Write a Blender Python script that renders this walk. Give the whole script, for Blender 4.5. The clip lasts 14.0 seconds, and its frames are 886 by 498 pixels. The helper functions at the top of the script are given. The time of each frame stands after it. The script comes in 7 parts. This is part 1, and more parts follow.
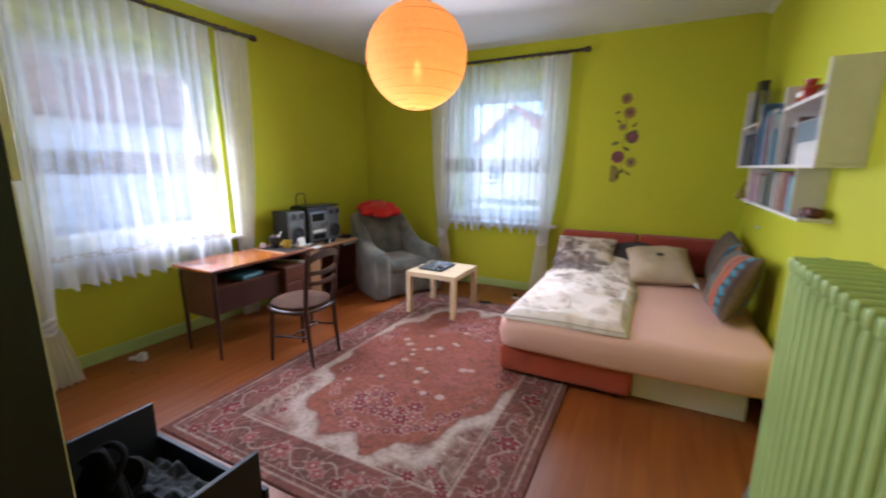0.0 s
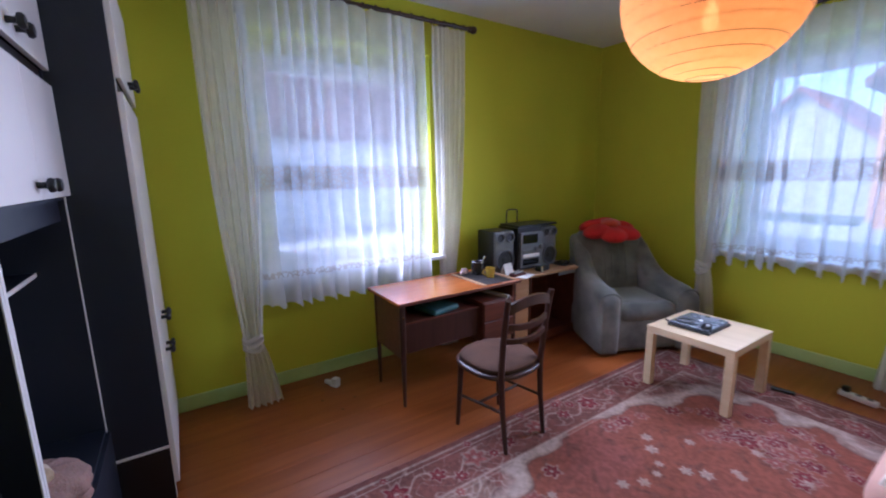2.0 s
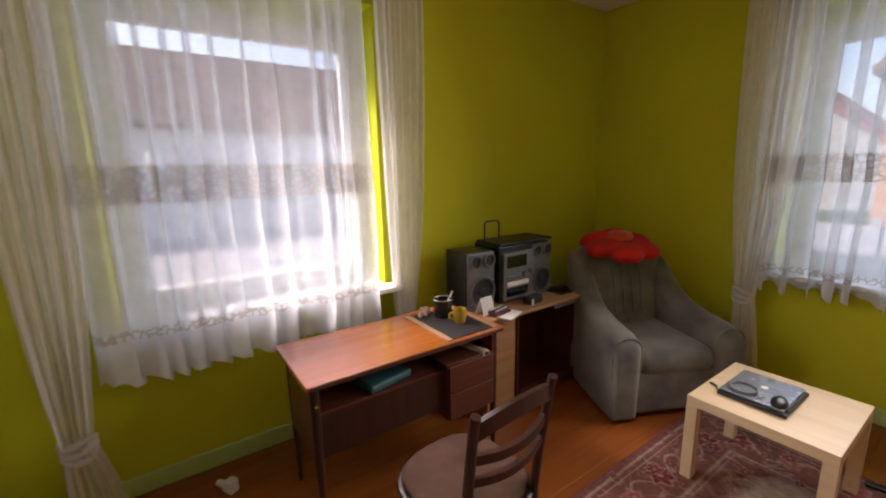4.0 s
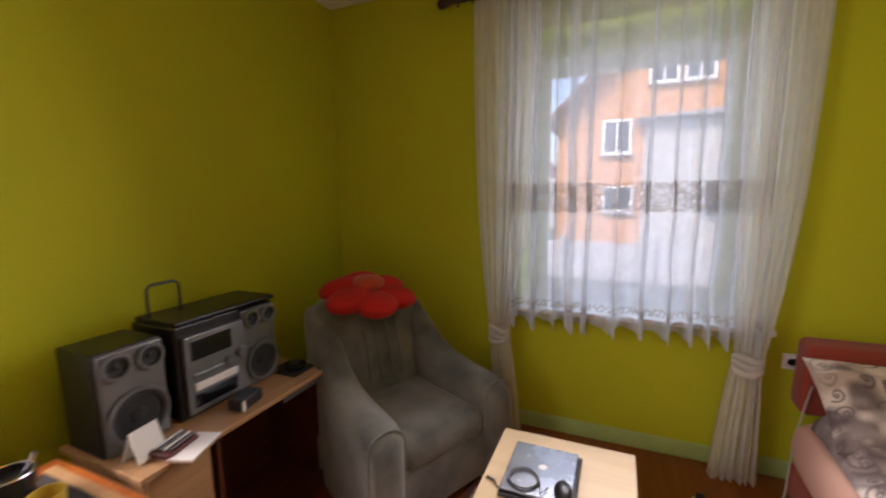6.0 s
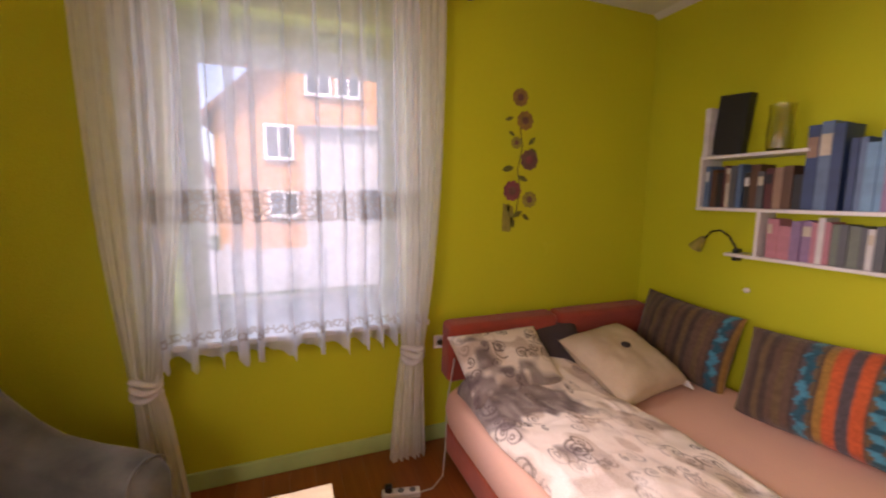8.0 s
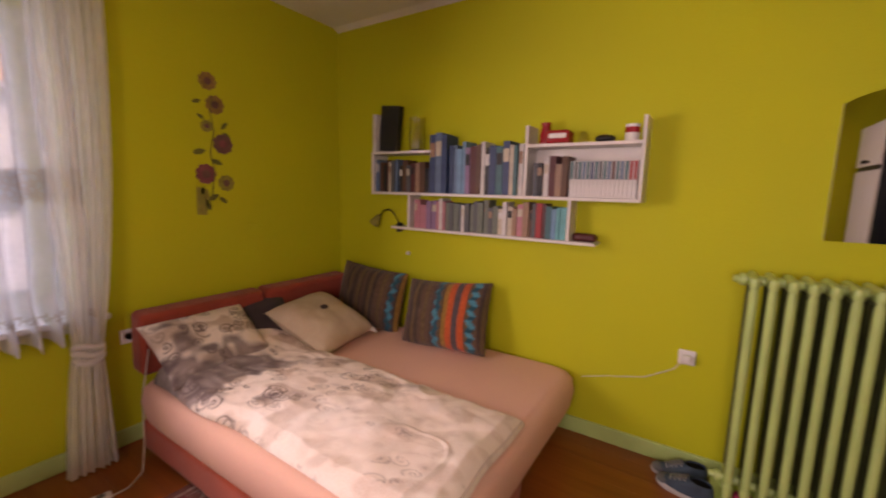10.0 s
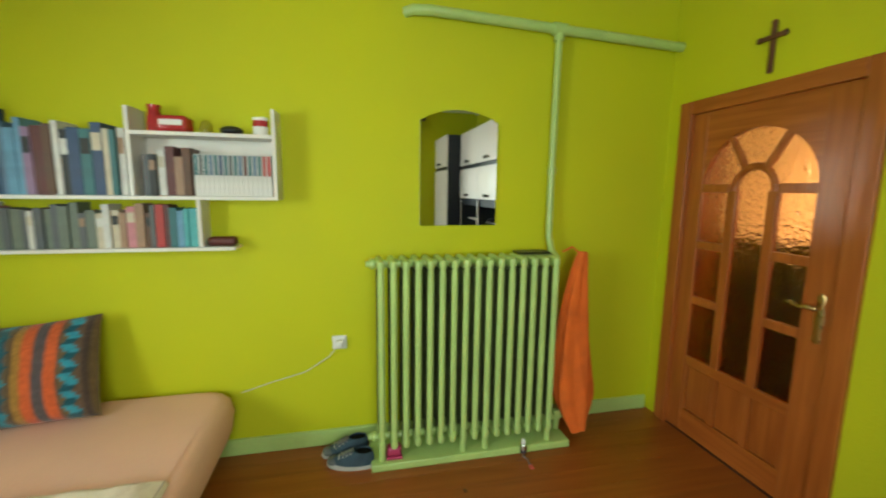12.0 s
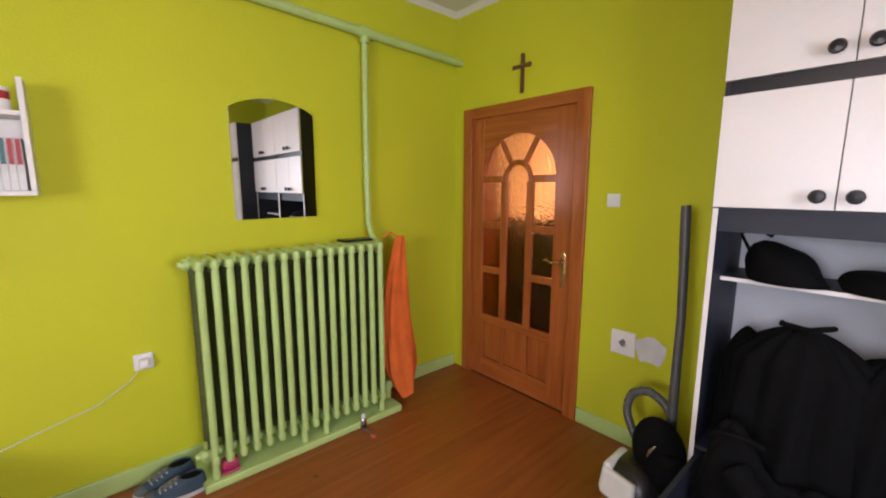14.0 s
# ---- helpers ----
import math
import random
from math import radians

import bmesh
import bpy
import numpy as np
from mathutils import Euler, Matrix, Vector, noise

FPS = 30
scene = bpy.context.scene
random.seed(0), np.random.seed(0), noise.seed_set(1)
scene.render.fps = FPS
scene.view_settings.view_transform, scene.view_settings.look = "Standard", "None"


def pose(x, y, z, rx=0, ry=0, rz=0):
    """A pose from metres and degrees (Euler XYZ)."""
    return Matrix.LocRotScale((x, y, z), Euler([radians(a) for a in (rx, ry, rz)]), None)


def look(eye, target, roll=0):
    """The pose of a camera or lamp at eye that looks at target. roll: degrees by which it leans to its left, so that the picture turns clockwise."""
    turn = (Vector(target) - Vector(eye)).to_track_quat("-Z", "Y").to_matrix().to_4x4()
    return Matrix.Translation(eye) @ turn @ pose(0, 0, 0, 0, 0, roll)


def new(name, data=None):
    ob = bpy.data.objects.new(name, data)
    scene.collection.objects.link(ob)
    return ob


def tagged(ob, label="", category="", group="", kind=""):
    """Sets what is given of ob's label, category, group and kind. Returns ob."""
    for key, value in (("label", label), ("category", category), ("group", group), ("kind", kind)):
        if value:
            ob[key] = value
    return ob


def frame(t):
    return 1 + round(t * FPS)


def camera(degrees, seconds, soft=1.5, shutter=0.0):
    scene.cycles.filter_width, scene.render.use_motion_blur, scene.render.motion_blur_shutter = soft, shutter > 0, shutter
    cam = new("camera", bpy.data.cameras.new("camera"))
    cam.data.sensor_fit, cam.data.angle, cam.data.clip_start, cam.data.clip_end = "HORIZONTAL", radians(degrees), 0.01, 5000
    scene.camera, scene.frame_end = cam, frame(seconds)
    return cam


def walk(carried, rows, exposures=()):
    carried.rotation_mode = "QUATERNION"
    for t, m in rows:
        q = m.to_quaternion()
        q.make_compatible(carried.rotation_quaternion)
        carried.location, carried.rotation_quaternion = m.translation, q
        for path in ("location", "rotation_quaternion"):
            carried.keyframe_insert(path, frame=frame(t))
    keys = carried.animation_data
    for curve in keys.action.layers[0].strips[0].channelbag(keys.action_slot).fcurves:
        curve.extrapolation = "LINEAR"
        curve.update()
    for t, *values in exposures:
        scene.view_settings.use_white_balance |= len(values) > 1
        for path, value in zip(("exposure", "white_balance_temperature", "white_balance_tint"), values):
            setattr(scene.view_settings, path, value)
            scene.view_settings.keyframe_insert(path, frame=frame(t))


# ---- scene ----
cam = camera(94.7, 14.0, 2.0, 0.4)
PATH = [
    (0, (-0.034, 0.005, 1.489), (-0.926, 1.751, 1.094), 0.3),
    (0.5, (-0.155, 0.214, 1.496), (-1.401, 1.72, 1.074), 0.8),
    (1, (-0.321, 0.369, 1.486), (-1.758, 1.697, 1.074), 0.8),
    (1.5, (-0.523, 0.575, 1.51), (-2.082, 1.771, 1.138), -0.3),
    (2, (-0.687, 0.724, 1.512), (-2.337, 1.798, 1.155), -0.9),
    (2.2, (-0.752, 0.783, 1.501), (-2.433, 1.804, 1.14), -0.7),
    (4.3, (-1.48, 1.558, 1.542), (-3.053, 2.732, 1.157), -1.4),
    (4.5, (-1.535, 1.643, 1.532), (-3.058, 2.884, 1.155), -1.1),
    (5, (-1.629, 1.88, 1.541), (-2.966, 3.327, 1.198), -0.7),
    (5.5, (-1.71, 2.03, 1.535), (-2.792, 3.684, 1.229), -0.7),
    (6, (-1.759, 2.234, 1.543), (-2.539, 4.055, 1.269), -0.8),
    (6.5, (-1.771, 2.372, 1.542), (-2.182, 4.314, 1.3), -1.1),
    (7, (-1.748, 2.441, 1.58), (-1.759, 4.424, 1.319), -1.1),
    (7.5, (-1.727, 2.465, 1.573), (-1.387, 4.419, 1.319), -0.3),
    (7.7, (-1.752, 2.473, 1.568), (-1.254, 4.393, 1.315), 0.1),
    (9.8, (-1.828, 2.093, 1.546), (-0.243, 3.276, 1.252), 1.2),
    (10, (-1.817, 2.03, 1.534), (-0.155, 3.106, 1.248), 1.4),
    (10.5, (-1.788, 1.961, 1.525), (0.038, 2.729, 1.252), 1.5),
    (11, (-1.764, 1.933, 1.536), (0.181, 2.312, 1.259), 1.6),
    (11.5, (-1.728, 1.936, 1.542), (0.252, 1.947, 1.263), 1.5),
    (12, (-1.678, 1.97, 1.55), (0.255, 1.537, 1.269), 0.7),
    (12.5, (-1.659, 2.023, 1.549), (0.127, 1.165, 1.278), -0.3),
    (13, (-1.694, 2.035, 1.546), (-0.108, 0.843, 1.296), -0.4),
    (13.5, (-1.72, 2.084, 1.537), (-0.246, 0.757, 1.28), 0.2),
    (14, (-1.744, 2.21, 1.53), (-0.259, 0.905, 1.228), 0.1),
]
EXPOSURES = [(0, 2.95, 5250, 18), (0.8, 2.74, 4900, 19), (2.2, 2.52, 4750, 28), (4.3, 2.18, 6800, 24), (5.0, 2.1, 6900, 24), (5.5, 2.06, 6700, 25), (6.0, 2.36, 6500, 26), (6.5, 2.58, 6700, 35), (7.7, 2.62, 6850, 39), (9.8, 2.22, 7700, 50), (10.2, 2.32, 7100, 38), (10.5, 2.54, 6800, 26), (11.0, 2.72, 6450, -2), (12.0, 2.86, 6200, -13), (12.7, 2.82, 5850, 4), (13.4, 2.9, 5800, 23), (14, 2.96, 5950, 22)]
walk(cam, [(t, look(eye, target, roll)) for t, eye, target, roll in PATH], EXPOSURES)

# ---------------------------------------------------------------- world and light
world = bpy.data.worlds.new("world")
scene.world = world
world.use_nodes = True
wn = world.node_tree.nodes
sky = wn.new("ShaderNodeTexSky")
sky.sky_type, sky.sun_disc = "NISHITA", False
sky.sun_elevation, sky.sun_rotation = radians(44), radians(228)
sky.air_density, sky.dust_density = 1.0, 2.5
wn["Background"].inputs["Strength"].default_value = 0.065
world.node_tree.links.new(sky.outputs[0], wn["Background"].inputs[0])
sun_data = bpy.data.lights.new("sun", "SUN")
sun_data.energy, sun_data.angle, sun_data.color = 1.05, radians(12), (1.0, 0.95, 0.88)
sun = new("sun", sun_data)
# hazy sun in the south-west: it grazes the west window's north reveal and shines soft through its net
sun.matrix_world = look((-10, -9, 13), (0, 0, 0))


def daylight(eye, target, w, h, watts, spread, color=(1.0, 0.97, 0.93)):
    """Lamp added to a window's daylight: bluish behind the net curtain, warm fill inside."""
    d = bpy.data.lights.new("added_daylight", "AREA")
    d.shape, d.size, d.size_y, d.energy, d.spread, d.color = "RECTANGLE", w, h, watts, radians(spread), color
    new("added_daylight", d).matrix_world = look(eye, target)


# west and north window: added room fill, then pane lamps for reveals and nets
daylight((-3.18, 1.85, 1.62), (-0.30, 2.10, 0.95), 1.1, 1.0, 4.7, 150)
daylight((-1.70, 4.25, 1.62), (-1.20, 1.40, 1.0), 1.0, 1.0, 5.4, 155)
SKYBLUE = (0.68, 0.86, 1.0)
daylight((-3.905, 1.90, 1.60), (-2.905, 1.90, 1.60), 1.2, 1.45, 0.75, 170, SKYBLUE)
daylight((-1.705, 4.995, 1.60), (-1.705, 3.93, 1.60), 1.0, 1.45, 1.5, 170, SKYBLUE)


# lamp added at the hall's unseen window, to brighten the glazed door from behind
daylight((-0.20, -2.13, 1.95), (-0.20, -0.40, 1.80), 2.0, 1.25, 2.6, 150)

# ---------------------------------------------------------------- room plan
X0, X1, Y0, Y1, H = -3.70, 0.74, -0.11, 4.79, 2.84
WALL = 0.32
WIN_W = (1.22, 2.58, 0.80, 2.47)      # west opening: y, y, z, z
WIN_N = (-2.31, -1.10, 0.80, 2.47)    # north opening: x, x, z, z
DOOR = (-0.37, 0.56, 2.055)            # opening in the south wall: x, x, height


# ---------------------------------------------------------------- materials
def principled(name):
    m = bpy.data.materials.new(name)
    m.use_nodes = True
    return m, m.node_tree.nodes, m.node_tree.links, m.node_tree.nodes["Principled BSDF"]


def mat(name, col, rough=0.6, var=0.12, scale=3.0, bump=0.1, bscale=60.0, metal=0.0, tint=None, coat=0.0, spread=0.0, sheen=0.0):
    """Paint, cloth, plastic: colour drifts at two scales, fine relief, uneven gloss."""
    m, n, l, p = principled(name)
    tc = n.new("ShaderNodeTexCoord")
    big, fine = n.new("ShaderNodeTexNoise"), n.new("ShaderNodeTexNoise")
    big.inputs["Scale"].default_value, fine.inputs["Scale"].default_value = scale, bscale
    big.inputs["Detail"].default_value, fine.inputs["Detail"].default_value = 5, 3
    for t in (big, fine):
        l.new(tc.outputs["Object"], t.inputs["Vector"])
    ramp = n.new("ShaderNodeValToRGB")
    other = tint or tuple(c * (1 - 2 * var) for c in col)
    ramp.color_ramp.elements[0].color, ramp.color_ramp.elements[1].color = (*other, 1), (*col, 1)
    ramp.color_ramp.elements[0].position, ramp.color_ramp.elements[1].position = 0.32, 0.62
    l.new(big.outputs["Fac"], ramp.inputs[0])
    mix = n.new("ShaderNodeMixRGB")
    mix.blend_type = "MULTIPLY"
    mix.inputs[0].default_value = min(1.0, var * 2)
    l.new(ramp.outputs[0], mix.inputs[1])
    l.new(fine.outputs["Color"], mix.inputs[2])
    out = mix.outputs[0]
    hue = n.new("ShaderNodeHueSaturation")
    hue.inputs["Value"].default_value = 1.0
    if spread:
        info = n.new("ShaderNodeObjectInfo")
        mr = n.new("ShaderNodeMapRange")
        mr.inputs["To Min"].default_value, mr.inputs["To Max"].default_value = 1 - spread, 1 + spread
        l.new(info.outputs["Random"], mr.inputs["Value"])
        l.new(mr.outputs[0], hue.inputs["Value"])
    l.new(out, hue.inputs["Color"])
    l.new(hue.outputs[0], p.inputs["Base Color"])
    rr = n.new("ShaderNodeMapRange")
    rr.inputs["To Min"].default_value, rr.inputs["To Max"].default_value = max(0.02, rough - 0.1), min(1, rough + 0.1)
    l.new(big.outputs["Fac"], rr.inputs["Value"])
    l.new(rr.outputs[0], p.inputs["Roughness"])
    p.inputs["Metallic"].default_value = metal
    p.inputs["Coat Weight"].default_value = coat
    p.inputs["Sheen Weight"].default_value = sheen
    if bump:
        b = n.new("ShaderNodeBump")
        b.inputs["Strength"].default_value, b.inputs["Distance"].default_value = bump, 0.01
        l.new(fine.outputs["Fac"], b.inputs["Height"])
        l.new(b.outputs[0], p.inputs["Normal"])
    return m


def wood(name, light, dark, rough=0.35, along="Y", scale=9.0, coat=0.0, spread=0.0):
    """Grain stretched along one local axis, with broad tone changes."""
    m, n, l, p = principled(name)
    tc, mp = n.new("ShaderNodeTexCoord"), n.new("ShaderNodeMapping")
    s = [scale, scale, scale]
    s["XYZ".index(along)] = scale * 0.07
    mp.inputs["Scale"].default_value = s
    l.new(tc.outputs["Object"], mp.inputs["Vector"])
    if spread:
        info = n.new("ShaderNodeObjectInfo")
        off = n.new("ShaderNodeVectorMath")
        off.operation = "SCALE"
        off.inputs[0].default_value = (13.0, 7.0, 5.0)
        l.new(info.outputs["Random"], off.inputs["Scale"])
        l.new(off.outputs[0], mp.inputs["Location"])
    grain, broad = n.new("ShaderNodeTexNoise"), n.new("ShaderNodeTexNoise")
    grain.inputs["Scale"].default_value, grain.inputs["Detail"].default_value = 3.0, 8
    grain.inputs["Distortion"].default_value = 0.6
    broad.inputs["Scale"].default_value = 1.4
    l.new(mp.outputs[0], grain.inputs["Vector"])
    l.new(tc.outputs["Object"], broad.inputs["Vector"])
    ramp = n.new("ShaderNodeValToRGB")
    ramp.color_ramp.elements[0].color, ramp.color_ramp.elements[1].color = (*dark, 1), (*light, 1)
    ramp.color_ramp.elements[0].position, ramp.color_ramp.elements[1].position = 0.3, 0.68
    l.new(grain.outputs["Fac"], ramp.inputs[0])
    mix = n.new("ShaderNodeMixRGB")
    mix.blend_type = "MULTIPLY"
    mix.inputs[0].default_value = 0.35
    l.new(ramp.outputs[0], mix.inputs[1])
    l.new(broad.outputs["Fac"], mix.inputs[2])
    hue = n.new("ShaderNodeHueSaturation")
    hue.inputs["Value"].default_value = 1.15
    if spread:
        mr = n.new("ShaderNodeMapRange")
        mr.inputs["To Min"].default_value, mr.inputs["To Max"].default_value = 1.15 - spread, 1.15 + spread
        l.new(info.outputs["Random"], mr.inputs["Value"])
        l.new(mr.outputs[0], hue.inputs["Value"])
    l.new(mix.outputs[0], hue.inputs["Color"])
    l.new(hue.outputs[0], p.inputs["Base Color"])
    rr = n.new("ShaderNodeMapRange")
    rr.inputs["To Min"].default_value, rr.inputs["To Max"].default_value = max(0.03, rough - 0.1), rough + 0.12
    l.new(broad.outputs["Fac"], rr.inputs["Value"])
    l.new(rr.outputs[0], p.inputs["Roughness"])
    p.inputs["Coat Weight"].default_value = coat
    p.inputs["Coat Roughness"].default_value = 0.28 if spread else 0.08
    b = n.new("ShaderNodeBump")
    b.inputs["Strength"].default_value, b.inputs["Distance"].default_value = 0.12, 0.004
    l.new(grain.outputs["Fac"], b.inputs["Height"])
    l.new(b.outputs[0], p.inputs["Normal"])
    return m


def painted(name, rough=0.9, bscale=250.0, bump=0.3, sheen=0.0):
    """Woven or printed cloth whose print lies in the mesh's colour layer."""
    m, n, l, p = principled(name)
    at = n.new("ShaderNodeVertexColor")
    at.layer_name = "print"
    tc, fine = n.new("ShaderNodeTexCoord"), n.new("ShaderNodeTexNoise")
    fine.inputs["Scale"].default_value = bscale
    l.new(tc.outputs["Object"], fine.inputs["Vector"])
    mix = n.new("ShaderNodeMixRGB")
    mix.blend_type = "OVERLAY"
    mix.inputs[0].default_value = 0.35
    l.new(at.outputs[0], mix.inputs[1])
    l.new(fine.outputs["Fac"], mix.inputs[2])
    l.new(mix.outputs[0], p.inputs["Base Color"])
    p.inputs["Roughness"].default_value = rough
    p.inputs["Sheen Weight"].default_value = sheen
    p.inputs["Specular IOR Level"].default_value = 0.2
    b = n.new("ShaderNodeBump")
    b.inputs["Strength"].default_value, b.inputs["Distance"].default_value = bump, 0.004
    l.new(fine.outputs["Fac"], b.inputs["Height"])
    l.new(b.outputs[0], p.inputs["Normal"])
    return m


def sheer(name, col, clear, lace=False):
    """Thin net: part of the light goes straight through, part is spread. lace: denser embroidered bands."""
    m = bpy.data.materials.new(name)
    m.use_nodes = True
    n, l = m.node_tree.nodes, m.node_tree.links
    n.remove(n["Principled BSDF"])
    tr, di, tl = n.new("ShaderNodeBsdfTransparent"), n.new("ShaderNodeBsdfDiffuse"), n.new("ShaderNodeBsdfTranslucent")
    di.inputs[0].default_value = tl.inputs[0].default_value = (*col, 1)
    body, mix = n.new("ShaderNodeMixShader"), n.new("ShaderNodeMixShader")
    body.inputs[0].default_value = 0.5
    l.new(di.outputs[0], body.inputs[1])
    l.new(tl.outputs[0], body.inputs[2])
    l.new(body.outputs[0], mix.inputs[1])
    l.new(tr.outputs[0], mix.inputs[2])
    tc, wv = n.new("ShaderNodeTexCoord"), n.new("ShaderNodeTexNoise")
    wv.inputs["Scale"].default_value = 14
    l.new(tc.outputs["Object"], wv.inputs["Vector"])
    mr = n.new("ShaderNodeMapRange")
    mr.inputs["To Min"].default_value, mr.inputs["To Max"].default_value = clear - 0.07, clear + 0.07
    l.new(wv.outputs["Fac"], mr.inputs["Value"])
    out = mr.outputs[0]
    if lace:
        sep, vor = n.new("ShaderNodeSeparateXYZ"), n.new("ShaderNodeTexVoronoi")
        l.new(tc.outputs["Object"], sep.inputs[0])
        vor.feature = "DISTANCE_TO_EDGE"
        vor.inputs["Scale"].default_value = 32
        l.new(tc.outputs["Object"], vor.inputs["Vector"])
        thread = n.new("ShaderNodeMath")
        thread.operation = "LESS_THAN"
        thread.inputs[1].default_value = 0.13
        l.new(vor.outputs["Distance"], thread.inputs[0])
        total = None
        for z0, half in ((1.505, 0.080), (0.87, 0.022)):
            d = n.new("ShaderNodeMath")
            d.operation = "SUBTRACT"
            d.inputs[1].default_value = z0
            l.new(sep.outputs["Z"], d.inputs[0])
            a = n.new("ShaderNodeMath")
            a.operation = "ABSOLUTE"
            l.new(d.outputs[0], a.inputs[0])
            c = n.new("ShaderNodeMath")
            c.operation = "LESS_THAN"
            c.inputs[1].default_value = half
            l.new(a.outputs[0], c.inputs[0])
            if total:
                s = n.new("ShaderNodeMath")
                s.operation = "MAXIMUM"
                l.new(total, s.inputs[0])
                l.new(c.outputs[0], s.inputs[1])
                total = s.outputs[0]
            else:
                total = c.outputs[0]
        k = n.new("ShaderNodeMath")
        k.operation = "MULTIPLY"
        l.new(total, k.inputs[0])
        l.new(thread.outputs[0], k.inputs[1])
        k2 = n.new("ShaderNodeMath")
        k2.operation = "MULTIPLY_ADD"
        k2.inputs[1].default_value = -0.36
        l.new(k.outputs[0], k2.inputs[0])
        l.new(out, k2.inputs[2])
        low = n.new("ShaderNodeMapRange")
        low.inputs["From Min"].default_value, low.inputs["From Max"].default_value = 1.02, 0.86
        low.inputs["To Min"].default_value, low.inputs["To Max"].default_value = 0.0, -0.26
        l.new(sep.outputs["Z"], low.inputs["Value"])
        dense = n.new("ShaderNodeMath")
        l.new(k2.outputs[0], dense.inputs[0])
        l.new(low.outputs[0], dense.inputs[1])
        k3 = n.new("ShaderNodeMath")
        k3.operation = "MAXIMUM"
        k3.inputs[1].default_value = 0.05
        l.new(dense.outputs[0], k3.inputs[0])
        out = k3.outputs[0]
        # thread colour darkened, imitating threads seen against the bright window
        tone = n.new("ShaderNodeMixRGB")
        tone.inputs[1].default_value, tone.inputs[2].default_value = (*col, 1), (0.50, 0.46, 0.43, 1)
        l.new(k.outputs[0], tone.inputs[0])
        l.new(tone.outputs[0], di.inputs[0])
        l.new(tone.outputs[0], tl.inputs[0])
    l.new(out, mix.inputs[0])
    l.new(mix.outputs[0], n["Material Output"].inputs[0])
    return m


def glass(name, col=(1, 1, 1), rough=0.0, bump=0.0):
    m, n, l, p = principled(name)
    p.inputs["Base Color"].default_value = (*col, 1)
    p.inputs["Transmission Weight"].default_value = 1.0
    p.inputs["Roughness"].default_value = rough
    p.inputs["IOR"].default_value = 1.45
    if bump:
        t, b = n.new("ShaderNodeTexVoronoi"), n.new("ShaderNodeBump")
        t.inputs["Scale"].default_value = 55
        tc = n.new("ShaderNodeTexCoord")
        l.new(tc.outputs["Object"], t.inputs["Vector"])
        b.inputs["Strength"].default_value, b.inputs["Distance"].default_value = bump, 0.01
        l.new(t.outputs["Distance"], b.inputs["Height"])
        l.new(b.outputs[0], p.inputs["Normal"])
    return m


def glow(name, col, strength):
    m = bpy.data.materials.new(name)
    m.use_nodes = True
    n, l = m.node_tree.nodes, m.node_tree.links
    e = n.new("ShaderNodeEmission")
    e.inputs[0].default_value, e.inputs[1].default_value = (*col, 1), strength
    l.new(e.outputs[0], n["Material Output"].inputs[0])
    return m


LIME = mat("lime wall paint", (0.575, 0.595, 0.016), 0.62, 0.06, 1.1, 0.25, 140, tint=(0.535, 0.555, 0.020))
LIME.node_tree.nodes["Principled BSDF"].inputs["Specular IOR Level"].default_value = 0.2
WHITE_CEIL = mat("white ceiling paint", (0.78, 0.77, 0.74), 0.85, 0.03, 1.5, 0.2, 120)
GREEN_TRIM = mat("pale green gloss paint", (0.48, 0.64, 0.21), 0.32, 0.06, 5, 0.15, 40)
BOARD = wood("orange brown floorboard", (0.30, 0.086, 0.014), (0.22, 0.056, 0.009), 0.36, "Y", 7, 0.06, 0.06)
PINE = wood("varnished pine", (0.42, 0.120, 0.022), (0.28, 0.068, 0.011), 0.34, "Z", 9, 0.06)
PINE_H = wood("varnished pine rail", (0.42, 0.120, 0.022), (0.28, 0.068, 0.011), 0.34, "X", 9, 0.06)
# radiator green darkened: the shade between its columns is put into the colour
SHADED_GREEN = mat("shade darkened green iron", (0.13, 0.16, 0.050), 0.8, 0.2, 9, 0.2, 90)
PVC = mat("white window plastic", (0.78, 0.79, 0.80), 0.3, 0.03, 4, 0.03, 30)
CLEAR = glass("window glass")
AMBER = glass("amber rippled glass", (0.94, 0.40, 0.15), 0.06, 0.5)
NET = sheer("white lace net", (0.86, 0.88, 0.92), 0.52, True)
DRAPE = sheer("cream voile", (0.90, 0.88, 0.85), 0.22)
ROD = wood("dark brown turned wood", (0.060, 0.028, 0.018), (0.030, 0.013, 0.010), 0.35, "Y")
NAVY = mat("navy black laminate", (0.012, 0.016, 0.030), 0.55, 0.10, 6, 0.1, 120)
CREAM = mat("cream white laminate", (0.81, 0.77, 0.74), 0.35, 0.03, 2, 0.03, 60)
GREYBACK = mat("grey white backing board", (0.50, 0.52, 0.56), 0.6, 0.05, 3, 0.05, 60)
BLACKPLASTIC = mat("black plastic", (0.012, 0.012, 0.014), 0.35, 0.1, 8, 0.05, 80)
BLACKCLOTH = mat("black cloth", (0.0035, 0.0032, 0.0036), 0.9, 0.15, 6, 0.35, 220)
BLACKCLOTH.node_tree.nodes["Principled BSDF"].inputs["Specular IOR Level"].default_value = 0.15
GREYCLOTH = mat("grey blue cloth", (0.026, 0.030, 0.036), 0.9, 0.2, 7, 0.4, 180, sheen=0.2)
SILVER = mat("silver plastic", (0.22, 0.23, 0.24), 0.32, 0.06, 8, 0.03, 60, metal=0.5)
DARKGREY = mat("dark grey plastic", (0.028, 0.030, 0.034), 0.4, 0.1, 8, 0.05, 80)
